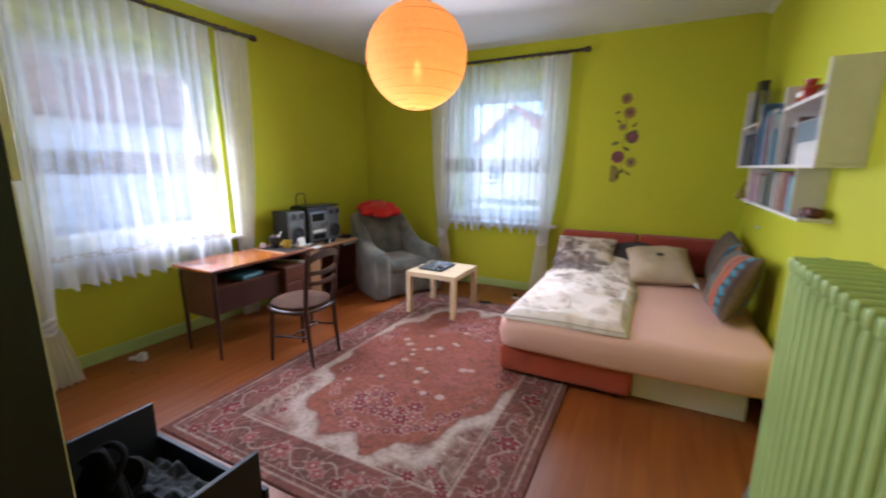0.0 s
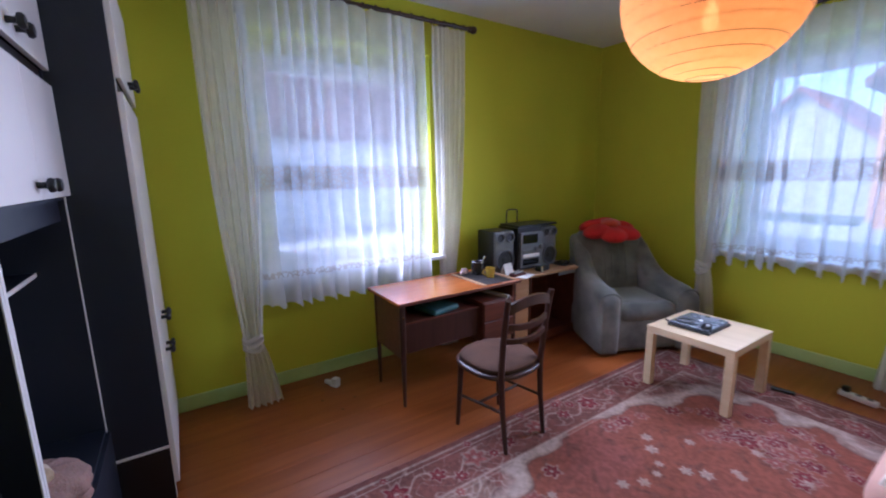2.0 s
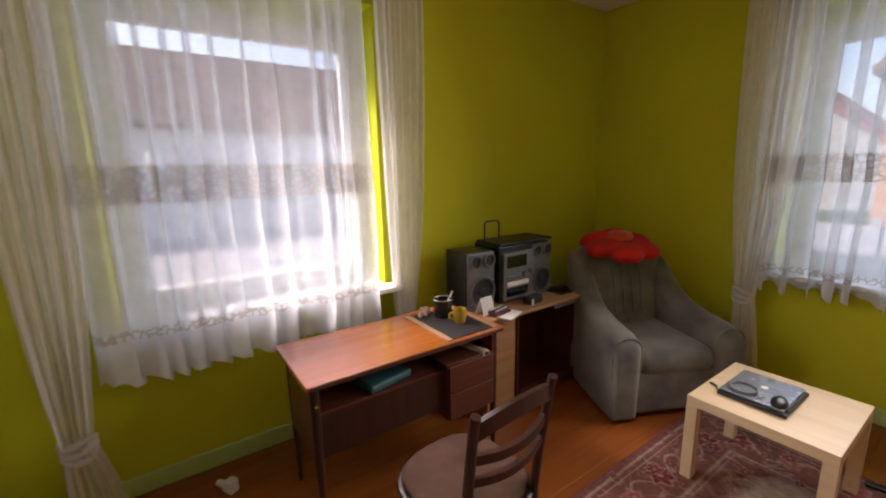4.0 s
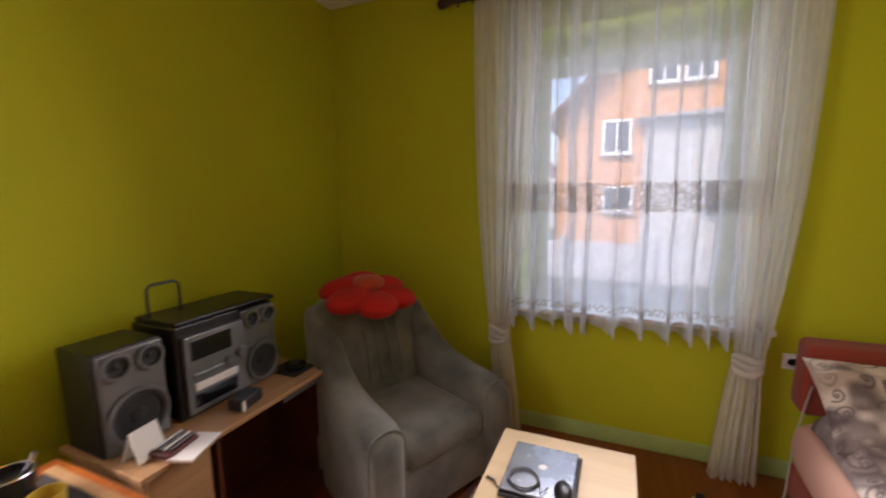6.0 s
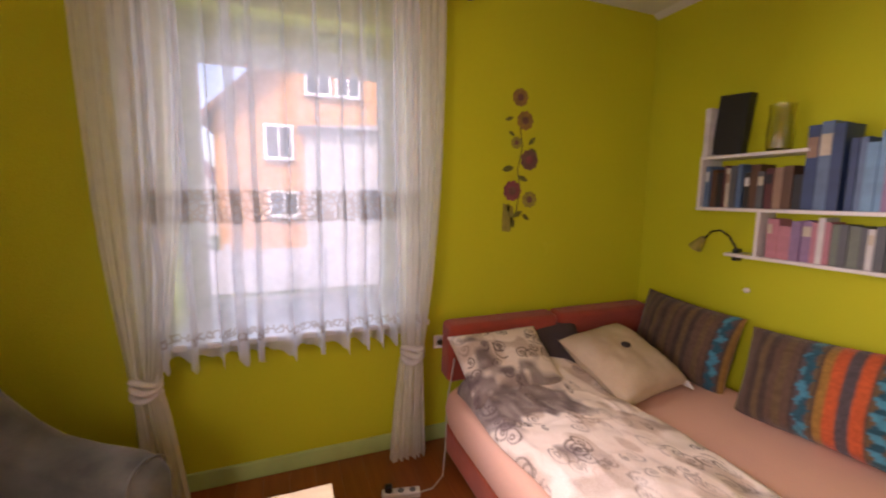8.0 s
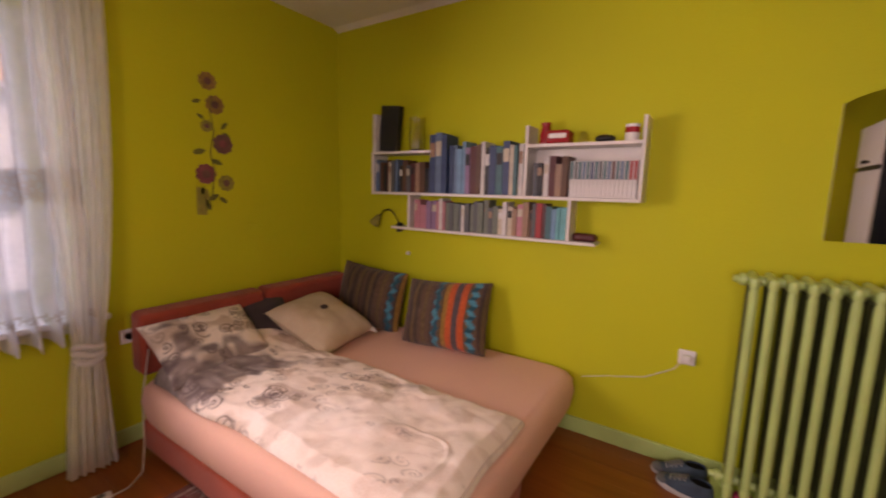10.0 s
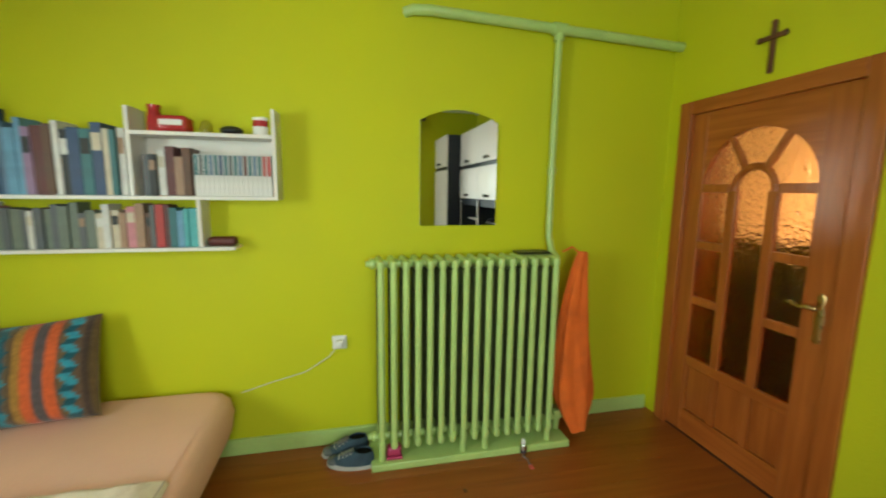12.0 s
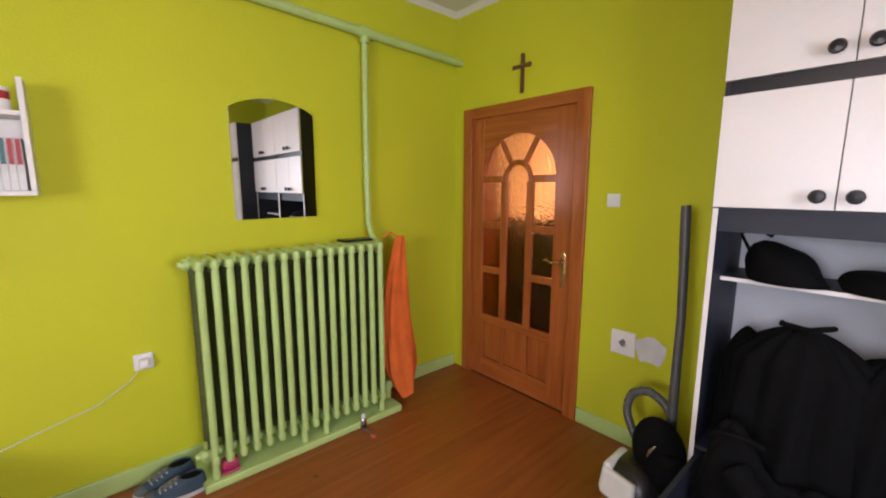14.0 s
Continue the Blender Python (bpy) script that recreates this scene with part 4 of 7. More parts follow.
# ---------------------------------------------------------------- desks
def desk():
    x0, x1, y0, y1, z = -3.37, -2.875, 1.815, 2.85, 0.725
    ob = thing("desk", pose(x0, y0, 0), "polished orange veneer desk with dark tapered legs under the window", "desk")
    w, l = x1 - x0, y1 - y0
    part("desktop", Shape().span((0, 0, z - 0.024), (w, l, z), 0.004), DESKTOP, ob, "glossy orange veneer top")
    part("top_edge", Shape().span((w - 0.002, 0.004, z - 0.022), (w + 0.004, l - 0.004, z - 0.003), 0.002), REDBROWN, ob)
    for lx, ly in ((0.05, 0.05), (w - 0.04, 0.04), (0.05, l - 0.05), (w - 0.04, l - 0.04)):
        part("leg", Shape().tube([(lx, ly, z - 0.026), (lx, ly, 0.40), (lx, ly, 0.0)], [0.021, 0.019, 0.011], 12), DARKWOOD, ob, "dark tapered wooden leg")
    part("side_panel", Shape().span((0.075, 0.032, 0.33), (w - 0.065, 0.048, z - 0.028), 0.002), REDBROWN, ob)
    part("back_panel", Shape().span((0.035, 0.08, 0.33), (0.049, l - 0.08, z - 0.028), 0.002), REDBROWN, ob)
    part("shelf", Shape().span((0.052, 0.052, 0.555), (w - 0.05, l - 0.36, 0.570), 0.002), REDBROWN, ob)
    part("front_panel", Shape().span((w - 0.075, 0.052, 0.355), (w - 0.060, l - 0.37, 0.552), 0.002), DARKWOOD, ob)
    box = part("drawer_cabinet", Shape().span((0.052, l - 0.355, 0.30), (w - 0.022, l - 0.066, z - 0.125), 0.003), REDBROWN, ob, "red brown drawer block")
    for z0, z1 in ((0.31, 0.448), (0.454, 0.592)):
        part("drawer_front", Shape().span((w - 0.021, l - 0.35, z0), (w - 0.006, l - 0.07, z1), 0.003), REDBROWN, box)
    part("cabinet_side", Shape().span((0.055, l - 0.064, 0.30), (w - 0.022, l - 0.05, z - 0.028), 0.002), REDBROWN, ob)
    for ly in (0.04, l - 0.04):
        part("stud", Shape().ball((w - 0.018, ly, 0.62), (0.006, 0.008, 0.008), 8, 6), BRASS, ob)
    return ob


desk()


def side_desk():
    x0, x1, y0, y1, z = -3.56, -3.10, 2.93, 3.85, 0.66
    ob = thing("side_desk", pose(x0, y0, 0), "low beech laminate desk holding the stereo", "desk")
    w, l = x1 - x0, y1 - y0
    part("desktop", Shape().span((0, 0, z - 0.022), (w, l, z), 0.003), BEECH, ob)
    part("side_panel", Shape().span((0.02, 0.02, 0), (w - 0.02, 0.038, z - 0.023), 0.002), BEECH, ob)
    part("side_panel", Shape().span((0.02, l - 0.038, 0), (w - 0.02, l - 0.02, z - 0.023), 0.002), REDBROWN, ob, "dark red brown panel")
    part("back_panel", Shape().span((0.04, 0.04, 0.05), (0.056, l - 0.04, z - 0.024), 0.002), REDBROWN, ob)
    part("front_panel", Shape().span((w - 0.036, 0.04, 0.02), (w - 0.02, 0.25, z - 0.024), 0.002), BEECH, ob, "pale beech front panel")
    part("inner_side", Shape().span((0.06, 0.30, 0.02), (w - 0.05, 0.316, z - 0.024), 0.002), REDBROWN, ob)
    part("kick_board", Shape().span((w - 0.05, 0.32, 0.02), (w - 0.036, l - 0.045, 0.10), 0.002), REDBROWN, ob)
    part("shelf", Shape().span((0.06, 0.32, 0.05), (w - 0.06, l - 0.045, 0.066), 0.002), REDBROWN, ob)
    part("keyboard_rail", Shape().span((w - 0.03, l - 0.30, z - 0.06), (w - 0.02, l - 0.06, z - 0.025), 0.002), SILVER, ob)
    return ob


side_desk()


def speaker_face(parent, x, y0, y1, z0, z1):
    """Drivers on a speaker front that faces +x."""
    cy, w = (y0 + y1) / 2, (y1 - y0)
    def cone(r, y, z, d=0.012):
        s = Shape().lathe([(r, 0), (r * 1.02, d), (r * 0.86, d * 1.1), (r * 0.78, d * 0.3), (r * 0.3, -d * 0.2 + 0.004), (r * 0.26, 0.008), (0.001, 0.010)], (0, 0, 0), 24)
        s.turn(pose(x, y, z, 0, 90, 0))
        return s
    R = w * 0.42
    zc = z0 + R + 0.022
    big = part("woofer", cone(R, cy, zc), DARKGREY, parent, "round dark woofer")
    s = Shape()
    pts = [(x + 0.012, cy + R * 1.04 * math.cos(6.28318 * k / 24), zc + R * 1.04 * math.sin(6.28318 * k / 24)) for k in range(25)]
    part("trim_ring", s.tube(pts, 0.008, 6), SILVER, big)
    for dy in (-0.25, 0.25):
        tw = part("tweeter", cone(w * 0.17, cy + dy * w, z1 - w * 0.25), DARKGREY, parent)
        q = Shape()
        pts = [(x + 0.012, cy + dy * w + w * 0.19 * math.cos(6.28318 * k / 18), z1 - w * 0.25 + w * 0.19 * math.sin(6.28318 * k / 18)) for k in range(19)]
        part("trim_ring", q.tube(pts, 0.007, 6), SILVER, tw)


def loudspeaker(y0, y1, label):
    ob = thing("loudspeaker", pose(0, 0, 0), label, "loudspeaker")
    z0, z1 = 0.662, 1.03
    part("cabinet", Shape().span((-3.53, y0, z0), (-3.315, y1, z1), 0.006), BLACKPLASTIC, ob, "dark grey box")
    part("front", Shape().span((-3.316, y0 + 0.004, z0 + 0.004), (-3.295, y1 - 0.004, z1 - 0.004), 0.008), SILVER, ob, "silver front")
    speaker_face(ob, -3.296, y0, y1, z0, z1)
    return ob


loudspeaker(2.945, 3.165, "silver fronted loudspeaker with two tweeters on the side desk")


def stereo():
    ob = thing("stereo_system", pose(0, 0, 0), "black and silver stereo system with fold-up handle", "stereo")
    y0, y1, z0, z1 = 3.20, 3.50, 0.662, 1.045
    part("body", Shape().span((-3.55, y0, z0), (-3.29, y1, z1), 0.01), BLACKPLASTIC, ob, "black case")
    part("front", Shape().span((-3.291, y0 + 0.02, z0 + 0.02), (-3.268, y1 - 0.005, z1 - 0.045), 0.006), SILVER, ob, "silver control front")
    part("lid", Shape().span((-3.54, y0 + 0.01, z1), (-3.29, y1 + 0.20, z1 + 0.018), 0.006), BLACKPLASTIC, ob)
    part("display", Shape().span((-3.269, y0 + 0.045, z1 - 0.145), (-3.264, y1 - 0.075, z1 - 0.065), 0.002), SCREEN, ob, "dark display")
    part("cassette_slot", Shape().span((-3.269, y0 + 0.045, z0 + 0.045), (-3.263, y1 - 0.06, z0 + 0.10), 0.002), SCREEN, ob)
    part("button_bar", Shape().span((-3.269, y0 + 0.045, z0 + 0.115), (-3.255, y1 - 0.06, z0 + 0.145), 0.004), PAPER, ob, "pale button strip")
    part("button_bar", Shape().span((-3.269, y0 + 0.045, z0 + 0.165), (-3.258, y1 - 0.12, z0 + 0.185), 0.004), SILVER, ob)
    for i, (y, z, r) in enumerate(((y1 - 0.095, z0 + 0.185, 0.022), (y1 - 0.035, z0 + 0.20, 0.024))):
        k = Shape().lathe([(r, 0), (r, 0.018), (r * 0.85, 0.024), (0.001, 0.025)], (0, 0, 0), 20)
        part("knob", k.turn(pose(-3.268, y, z, 0, 90, 0)), SILVER, ob)
    pts = [(-3.46, y0 + 0.02, z1 + 0.01), (-3.46, y0 + 0.02, z1 + 0.13), (-3.46, y0 + 0.035, z1 + 0.148), (-3.46, y0 + 0.135, z1 + 0.148), (-3.46, y0 + 0.15, z1 + 0.13), (-3.46, y0 + 0.15, z1 + 0.01)]
    part("handle", Shape().tube(pts, 0.006, 8), BLACKPLASTIC, ob)
    return ob


stereo()
loudspeaker(3.505, 3.70, "silver fronted loudspeaker with two tweeters beside the stereo")


# ---------------------------------------------------------------- dining chair at the desk
def desk_chair():
    ob = thing("desk_chair", pose(-2.40, 2.22, 0, 0, 0, 4), "dark bentwood chair with a beige seat at the desk", "chair")
    # faces west (local -x); back posts at +x
    seat = []
    for z, g in ((0.440, 0.96), (0.452, 1.0), (0.468, 1.0), (0.482, 0.93), (0.486, 0.6), (0.487, 0.05)):
        seat.append([(g * 0.205 * (abs(math.cos(a)) ** 0.75) * math.copysign(1, math.cos(a)) - 0.01, g * 0.205 * (abs(math.sin(a)) ** 0.75) * math.copysign(1, math.sin(a)), z) for a in [6.28318 * k / 28 for k in range(28)]])
    part("seat", Shape().ring_stack(seat), SEATCLOTH, ob, "worn beige covered seat")
    rim = [(0.212 * (abs(math.cos(a)) ** 0.75) * math.copysign(1, math.cos(a)) - 0.01, 0.212 * (abs(math.sin(a)) ** 0.75) * math.copysign(1, math.sin(a)), 0.432) for a in [6.28318 * k / 28 for k in range(29)]]
    part("seat_frame", Shape().tube(rim, 0.016, 8), DARKWOOD, ob)
    for k in (-1, 1):
        part("front_leg", Shape().tube([(-0.16, k * 0.155, 0.44), (-0.165, k * 0.165, 0.22), (-0.175, k * 0.175, 0.0)], [0.018, 0.016, 0.012], 10), DARKWOOD, ob)
        part("back_post", Shape().tube([(0.215, k * 0.155, 0.0), (0.185, k * 0.155, 0.25), (0.175, k * 0.158, 0.45), (0.195, k * 0.165, 0.65), (0.225, k * 0.17, 0.85), (0.232, k * 0.17, 0.885)], [0.012, 0.016, 0.018, 0.017, 0.015, 0.016], 10), DARKWOOD, ob)
    for z, h, xx in ((0.83, 0.055, 0.222), (0.735, 0.032, 0.207), (0.655, 0.028, 0.197)):
        rings = []
        for i in range(13):
            t = -1 + 2 * i / 12
            y = t * 0.16
            x = xx + 0.030 * (1 - t * t)
            zc = z + 0.035 * (1 - t * t) * (1 if z > 0.8 else -0.4)
            rings.append([(x - 0.009, y, zc - h / 2), (x + 0.009, y, zc - h / 2), (x + 0.009, y, zc + h / 2), (x - 0.009, y, zc + h / 2)])
        part("back_rail", Shape().ring_stack(rings), DARKWOOD, ob, "curved dark rail")
    for a, b in (((-0.168, -0.168, 0.20), (0.19, -0.155, 0.24)), ((-0.168, 0.168, 0.20), (0.19, 0.155, 0.24)), ((0.0, -0.16, 0.22), (0.0, 0.16, 0.22))):
        part("stretcher", Shape().tube([a, b], 0.009, 8), DARKWOOD, ob)
    return ob


desk_chair()


# ---------------------------------------------------------------- armchair
def armchair():
    ob = thing("armchair", pose(-2.83, 4.10, 0, 0, 0, 64), "bulky grey velour armchair in the corner", "armchair")
    # local: faces -y; width along x
    W = 0.86
    base = Shape().box((0, 0.0, 0.17), (W - 0.04, 0.80, 0.30), 0.05, seg=3)
    part("base", base, CHAIRGREY, ob)
    part("seat_cushion", Shape().box((0, -0.06, 0.345), (W - 0.32, 0.70, 0.17), 0.075, seg=5), CHAIRGREY, ob, "sunken grey seat")
    # backrest: leaning back, its rounded top wider than the seat
    rings = []
    for z, y, half, th in ((0.22, 0.23, 0.27, 0.11), (0.45, 0.255, 0.285, 0.13), (0.66, 0.300, 0.315, 0.13), (0.82, 0.335, 0.330, 0.12), (0.90, 0.350, 0.315, 0.105), (0.945, 0.358, 0.275, 0.075), (0.965, 0.362, 0.20, 0.04), (0.970, 0.363, 0.08, 0.01)):
        rings.append([(half * math.copysign(abs(math.cos(a)) ** 0.5, math.cos(a)), y + th * math.copysign(abs(math.sin(a)) ** 0.7, math.sin(a)), z) for a in [6.28318 * k / 36 for k in range(36)]])
    part("backrest", Shape().ring_stack(rings), CHAIRGREY, ob, "high grey backrest")
    # arms: thick and round in front, sweeping up into wings beside the back
    stations = ((-0.435, 0.43, 0.10), (-0.425, 0.49, 0.15), (-0.395, 0.535, 0.185), (-0.32, 0.562, 0.20), (-0.15, 0.580, 0.20), (0.00, 0.615, 0.195), (0.10, 0.675, 0.185), (0.18, 0.755, 0.17), (0.26, 0.840, 0.155), (0.33, 0.900, 0.14), (0.39, 0.925, 0.12), (0.43, 0.905, 0.08))
    for k in (-1, 1):
        rings = []
        for y, h, th in stations:
            r, cx = th / 2, k * (W / 2 - 0.100 + 0.02 * (0.62 - min(h, 0.62)) / 0.1 - 0.10 * max(0.0, h - 0.62))
            low = 0.03 if y > -0.43 else 0.06
            ring = [(cx - r * 0.94, y, low), (cx - r, y, (low + h) / 2), (cx - r, y, h - 0.75 * r)]
            ring += [(cx - r * math.cos(math.pi * q / 10), y, h - 0.75 * r + 0.75 * r * math.sin(math.pi * q / 10)) for q in range(1, 10)]
            ring += [(cx + r, y, h - 0.75 * r), (cx + r, y, (low + h) / 2), (cx + r * 0.94, y, low)]
            rings.append(ring)
        part("armrest", Shape().ring_stack(rings), CHAIRGREY, ob, "thick sloping padded arm")
        part("piping", Shape().tube([Vector(q) + Vector((0, -0.002, 0.002)) for q in rings[2][1:-1]], 0.007, 8), CHAIRGREY, ob, "piped seam round the arm front")
    for x in (-0.10, -0.03, 0.04, 0.11):
        part("back_seam", Shape().tube([(x, 0.128, 0.50), (x, 0.160, 0.66), (x, 0.205, 0.82), (x, 0.235, 0.88)], 0.006, 6), CHAIRGREY, ob)
    return ob


armchair()


def flower_cushion():
    ob = thing("flower_cushion", pose(-3.09, 4.20, 1.045, -4, 0, 64), "red plush flower cushion resting on the armchair back", "cushion")
    for i in range(6):
        a = 6.28318 * i / 6 + 0.3
        part("petal", Shape().ball((0.145 * math.cos(a), 0.145 * math.sin(a), -0.030 - 0.045 * (1 - math.sin(a))), (0.140, 0.122, 0.068), 20, 14, (0, 10, math.degrees(a))), RED, ob, "padded red petal")
    part("flower_centre", Shape().ball((0, 0, -0.022), (0.105, 0.105, 0.055), 18, 12), ORANGE_PLUSH, ob, "orange padded centre")
    return ob


flower_cushion()


# ---------------------------------------------------------------- coffee table
def coffee_table():
    ob = thing("coffee_table", pose(-2.20, 3.42, 0), "square birch coffee table with straight legs on the rug", "table")
    part("tabletop", Shape().span((0, 0, 0.40), (0.55, 0.56, 0.45), 0.003), BIRCH, ob)
    for x in (0, 0.50):
        for y in (0, 0.51):
            part("leg", Shape().span((x, y, 0.012), (x + 0.05, y + 0.05, 0.40), 0.002), BIRCH, ob)
    return ob


coffee_table()


# ---------------------------------------------------------------- rug
def rug_print(x, y):
    """Colours of a floral rug: x within 1.0, y within 1.5 of its middle."""
    rose, field, brown = np.array([0.250, 0.105, 0.085]), np.array([0.320, 0.118, 0.078]), np.array([0.165, 0.082, 0.066])
    cream, red, pink, beige = np.array([0.56, 0.47, 0.41]), np.array([0.20, 0.022, 0.036]), np.array([0.36, 0.140, 0.120]), np.array([0.29, 0.190, 0.150])
    e = np.minimum(1.0 - np.abs(x), 1.5 - np.abs(y))
    wob = smooth_noise(x, y, 16, 1) - 0.5
    # ground between border and oval: beige-rose, thick with pale leaf scrolls
    c = np.broadcast_to(rose, x.shape + (3,)).copy()
    c = mix3(c, beige, (smooth_noise(x, y, 9, 2) - 0.35) * 2.4)
    ang = np.arctan2(y / 1.16, x / 0.70)
    r = np.hypot(x / 0.70, y / 1.16)
    edge = 1.0 + 0.050 * np.cos(ang * 14) + 0.035 * np.cos(ang * 6) + 0.06 * wob
    wx, wy = x + 0.03 * np.sin(23 * y), y + 0.03 * np.sin(21 * x)
    for sc, wid, amt, sd in ((15, 0.055, 0.75, 9), (26, 0.060, 0.55, 10)):
        scroll = np.abs(smooth_noise(wx, wy, sc, sd) - 0.5)
        c = mix3(c, cream, (1.2 - scroll / wid) * amt * np.clip(smooth_noise(x, y, 6, 20) * 2.2 - 0.35, 0, 1))
    leaf = smooth_noise(wx, wy, 30, 14)
    c = mix3(c, brown, np.clip((leaf - 0.66) * 8, 0, 1) * 0.8)
    # scalloped cream edge of the oval, broken by leaves
    c = mix3(c, cream, (1.35 - np.abs(r - edge * 1.03) / 0.085) * np.clip(0.55 + 0.9 * smooth_noise(x, y, 20, 9), 0, 1) * 0.95)
    inner = r < edge * 0.95
    plain = mix3(np.broadcast_to(field, c.shape), np.broadcast_to(pink, c.shape), (smooth_noise(x, y, 5, 3) - 0.45) * 1.4)
    plain = mix3(plain, brown, np.clip((smooth_noise(wx, wy, 24, 21) - 0.68) * 7, 0, 1) * 0.5)
    c = np.where(inner[..., None], plain, c)
    c = mix3(c, brown, (1 - np.abs(r - edge * 0.955) / 0.012) * 0.6)
    # border band with its own scrolls
    band = (e < 0.31) & (e > 0.055)
    bc = mix3(np.broadcast_to(brown, c.shape), np.broadcast_to(rose, c.shape), smooth_noise(x, y, 9, 4) * 1.3)
    vine = np.abs(e - 0.18 - 0.055 * np.sin(np.where(np.abs(x) / 1.0 > np.abs(y) / 1.5, y, x) * 20))
    bc = mix3(bc, cream, (1 - vine / 0.010) * 0.75)
    curl = np.abs(smooth_noise(wx, wy, 22, 23) - 0.5)
    bc = mix3(bc, cream, (1.1 - curl / 0.05) * 0.5)
    c = np.where(band[..., None], bc, c)
    for at, w in ((0.05, 0.010), (0.31, 0.013), (0.085, 0.005), (0.335, 0.005)):
        c = mix3(c, cream, (1 - np.abs(e - at) / w) * 0.75)
    c = np.where((e < 0.042)[..., None], rose * 0.9, c)
    rng = np.random.RandomState(7)
    spots = []
    for k in range(-6, 7):      # rosettes along the border
        for sgn in (-1, 1):
            spots.append((sgn * 0.82, k * 0.235, 0.066 if k % 2 else 0.045, 3))
            if abs(k) < 4:
                spots.append((k * 0.235, sgn * 1.32, 0.066 if k % 2 else 0.045, 3))
    for _ in range(170):        # small blossoms outside the oval
        spots.append((rng.uniform(-0.98, 0.98), rng.uniform(-1.48, 1.48), rng.uniform(0.020, 0.042), 0))
    for t in (-1, 1):           # bouquets at both ends of the field
        for _ in range(34):
            spots.append((rng.normal(0, 0.17), t * (0.72 + rng.normal(0, 0.085)), rng.uniform(0.026, 0.058), 1))
    for _ in range(44):
        a = rng.uniform(0, 6.28)
        spots.append((0.70 * math.cos(a) * 0.83, 1.16 * math.sin(a) * 0.83, rng.uniform(0.026, 0.050), 1))
    for _ in range(22):
        spots.append((rng.uniform(-0.45, 0.45), rng.uniform(-0.6, 0.6), rng.uniform(0.02, 0.034), 2))
    for sx, sy, sr, kind in spots:
        if kind == 0 and np.hypot(sx / 0.70, sy / 1.16) < 1.14:
            continue
        k = (np.abs(x - sx) < sr * 1.6) & (np.abs(y - sy) < sr * 1.6)
        if not k.any():
            continue
        dx, dy = x[k] - sx, y[k] - sy
        a, d = np.arctan2(dy, dx), np.hypot(dx, dy)
        petal = sr * (0.80 + 0.20 * np.cos(6 * a + sx * 20) + 0.08 * np.cos(11 * a + sy * 30))
        sub = c[k]
        first, second = ((red, pink) if (int(sx * 91) + int(sy * 57)) % 3 else (pink, red)) if kind != 2 else (cream, pink)
        sub = mix3(sub, cream, (1 - np.abs(d - petal * 1.12) / (sr * 0.20)) * 0.5)
        sub = mix3(sub, np.broadcast_to(first, sub.shape), (1.02 - d / petal) * 14 * 1.0)
        sub = mix3(sub, np.broadcast_to(second, sub.shape), (1 - np.abs(d - petal * 0.55) / (sr * 0.14)) * 0.7)
        sub = mix3(sub, np.broadcast_to(cream * 0.8, sub.shape), (0.30 - d / petal) * 8)
        c[k] = sub
    return c * np.array([0.95, 0.86, 0.82]) * (0.60 + 0.32 * smooth_noise(x, y, 60, 5)[..., None])


def rug():
    nx, ny = 380, 570
    X, Y = np.meshgrid(np.linspace(-1, 1, nx), np.linspace(-1.5, 1.5, ny))
    Z = 0.010 + 0.0025 * smooth_noise(X, Y, 3, 6) + 0.0012 * smooth_noise(X, Y, 40, 8)
    ed = np.minimum(1 - np.abs(X), 1.5 - np.abs(Y))
    Z = np.where(ed < 0.004, 0.001, Z)
    ob = new("rug", grid_mesh("rug", np.stack([X, Y, Z], -1), RUGPILE, rug_print(X, Y)))
    ob.matrix_world = pose(-1.43, 2.63, 0)
    return tagged(ob, "faded rose floral rug with cream scalloped border on the floor", "rug")


rug()


# ---------------------------------------------------------------- bed
def bed():
    ob = thing("sofa_bed", pose(-0.95, 2.62, 0), "opened sofa bed with peach sheet and orange base in the corner", "bed")
    W, L = 1.66, 2.02
    # mattress with soft corners and slight waves
    nu, nv = 60, 70
    rings = []
    for z, inset in ((0.215, 0.045), (0.228, 0.012), (0.25, 0.0), (0.33, -0.012), (0.395, 0.0), (0.425, 0.022), (0.440, 0.065)):
        ring = []
        for k in range(120):
            a = 6.28318 * k / 120
            ca, sa = math.cos(a), math.sin(a)
            x = W / 2 + (W / 2 - inset) * math.copysign(abs(ca) ** 0.14, ca)
            y = L / 2 + (L / 2 - inset) * math.copysign(abs(sa) ** 0.14, sa)
            ring.append((x, y, z + 0.006 * math.sin(5 * x + 3 * y)))
        rings.append(ring)
    part("mattress", Shape().ring_stack(rings), PEACH, ob, "peach fitted sheet over a thick mattress")
    part("base", Shape().box((0.46, 1.02, 0.125), (0.89, 1.94, 0.19), 0.035, seg=3), ORANGE_UPH, ob, "orange upholstered base")
    part("storage_box", Shape().span((0.91, 0.16, 0.0), (1.53, 1.96, 0.212), 0.004), CREAM, ob, "cream board storage box")
    for x, y in ((0.10, 0.12), (0.10, 1.9), (0.82, 0.12), (0.82, 1.9)):
        part("foot", Shape().lathe([(0.02, 0), (0.025, 0.03), (0.025, 0.045)], (x, y, 0), 12), BLACKPLASTIC, ob)
    return ob


bed()


def back_cushion(x0, x1, label):
    w = x1 - x0
    ob = new("back_cushion", Shape().box((0, 0, 0), (w, 0.15, 0.37), 0.035, seg=4).mesh("back_cushion", RED_UPH))
    ob.matrix_world = pose((x0 + x1) / 2, Y1 - 0.095, 0.622, 5, 0, 0)
    return tagged(ob, label, "cushion", "back cushions of the bed")


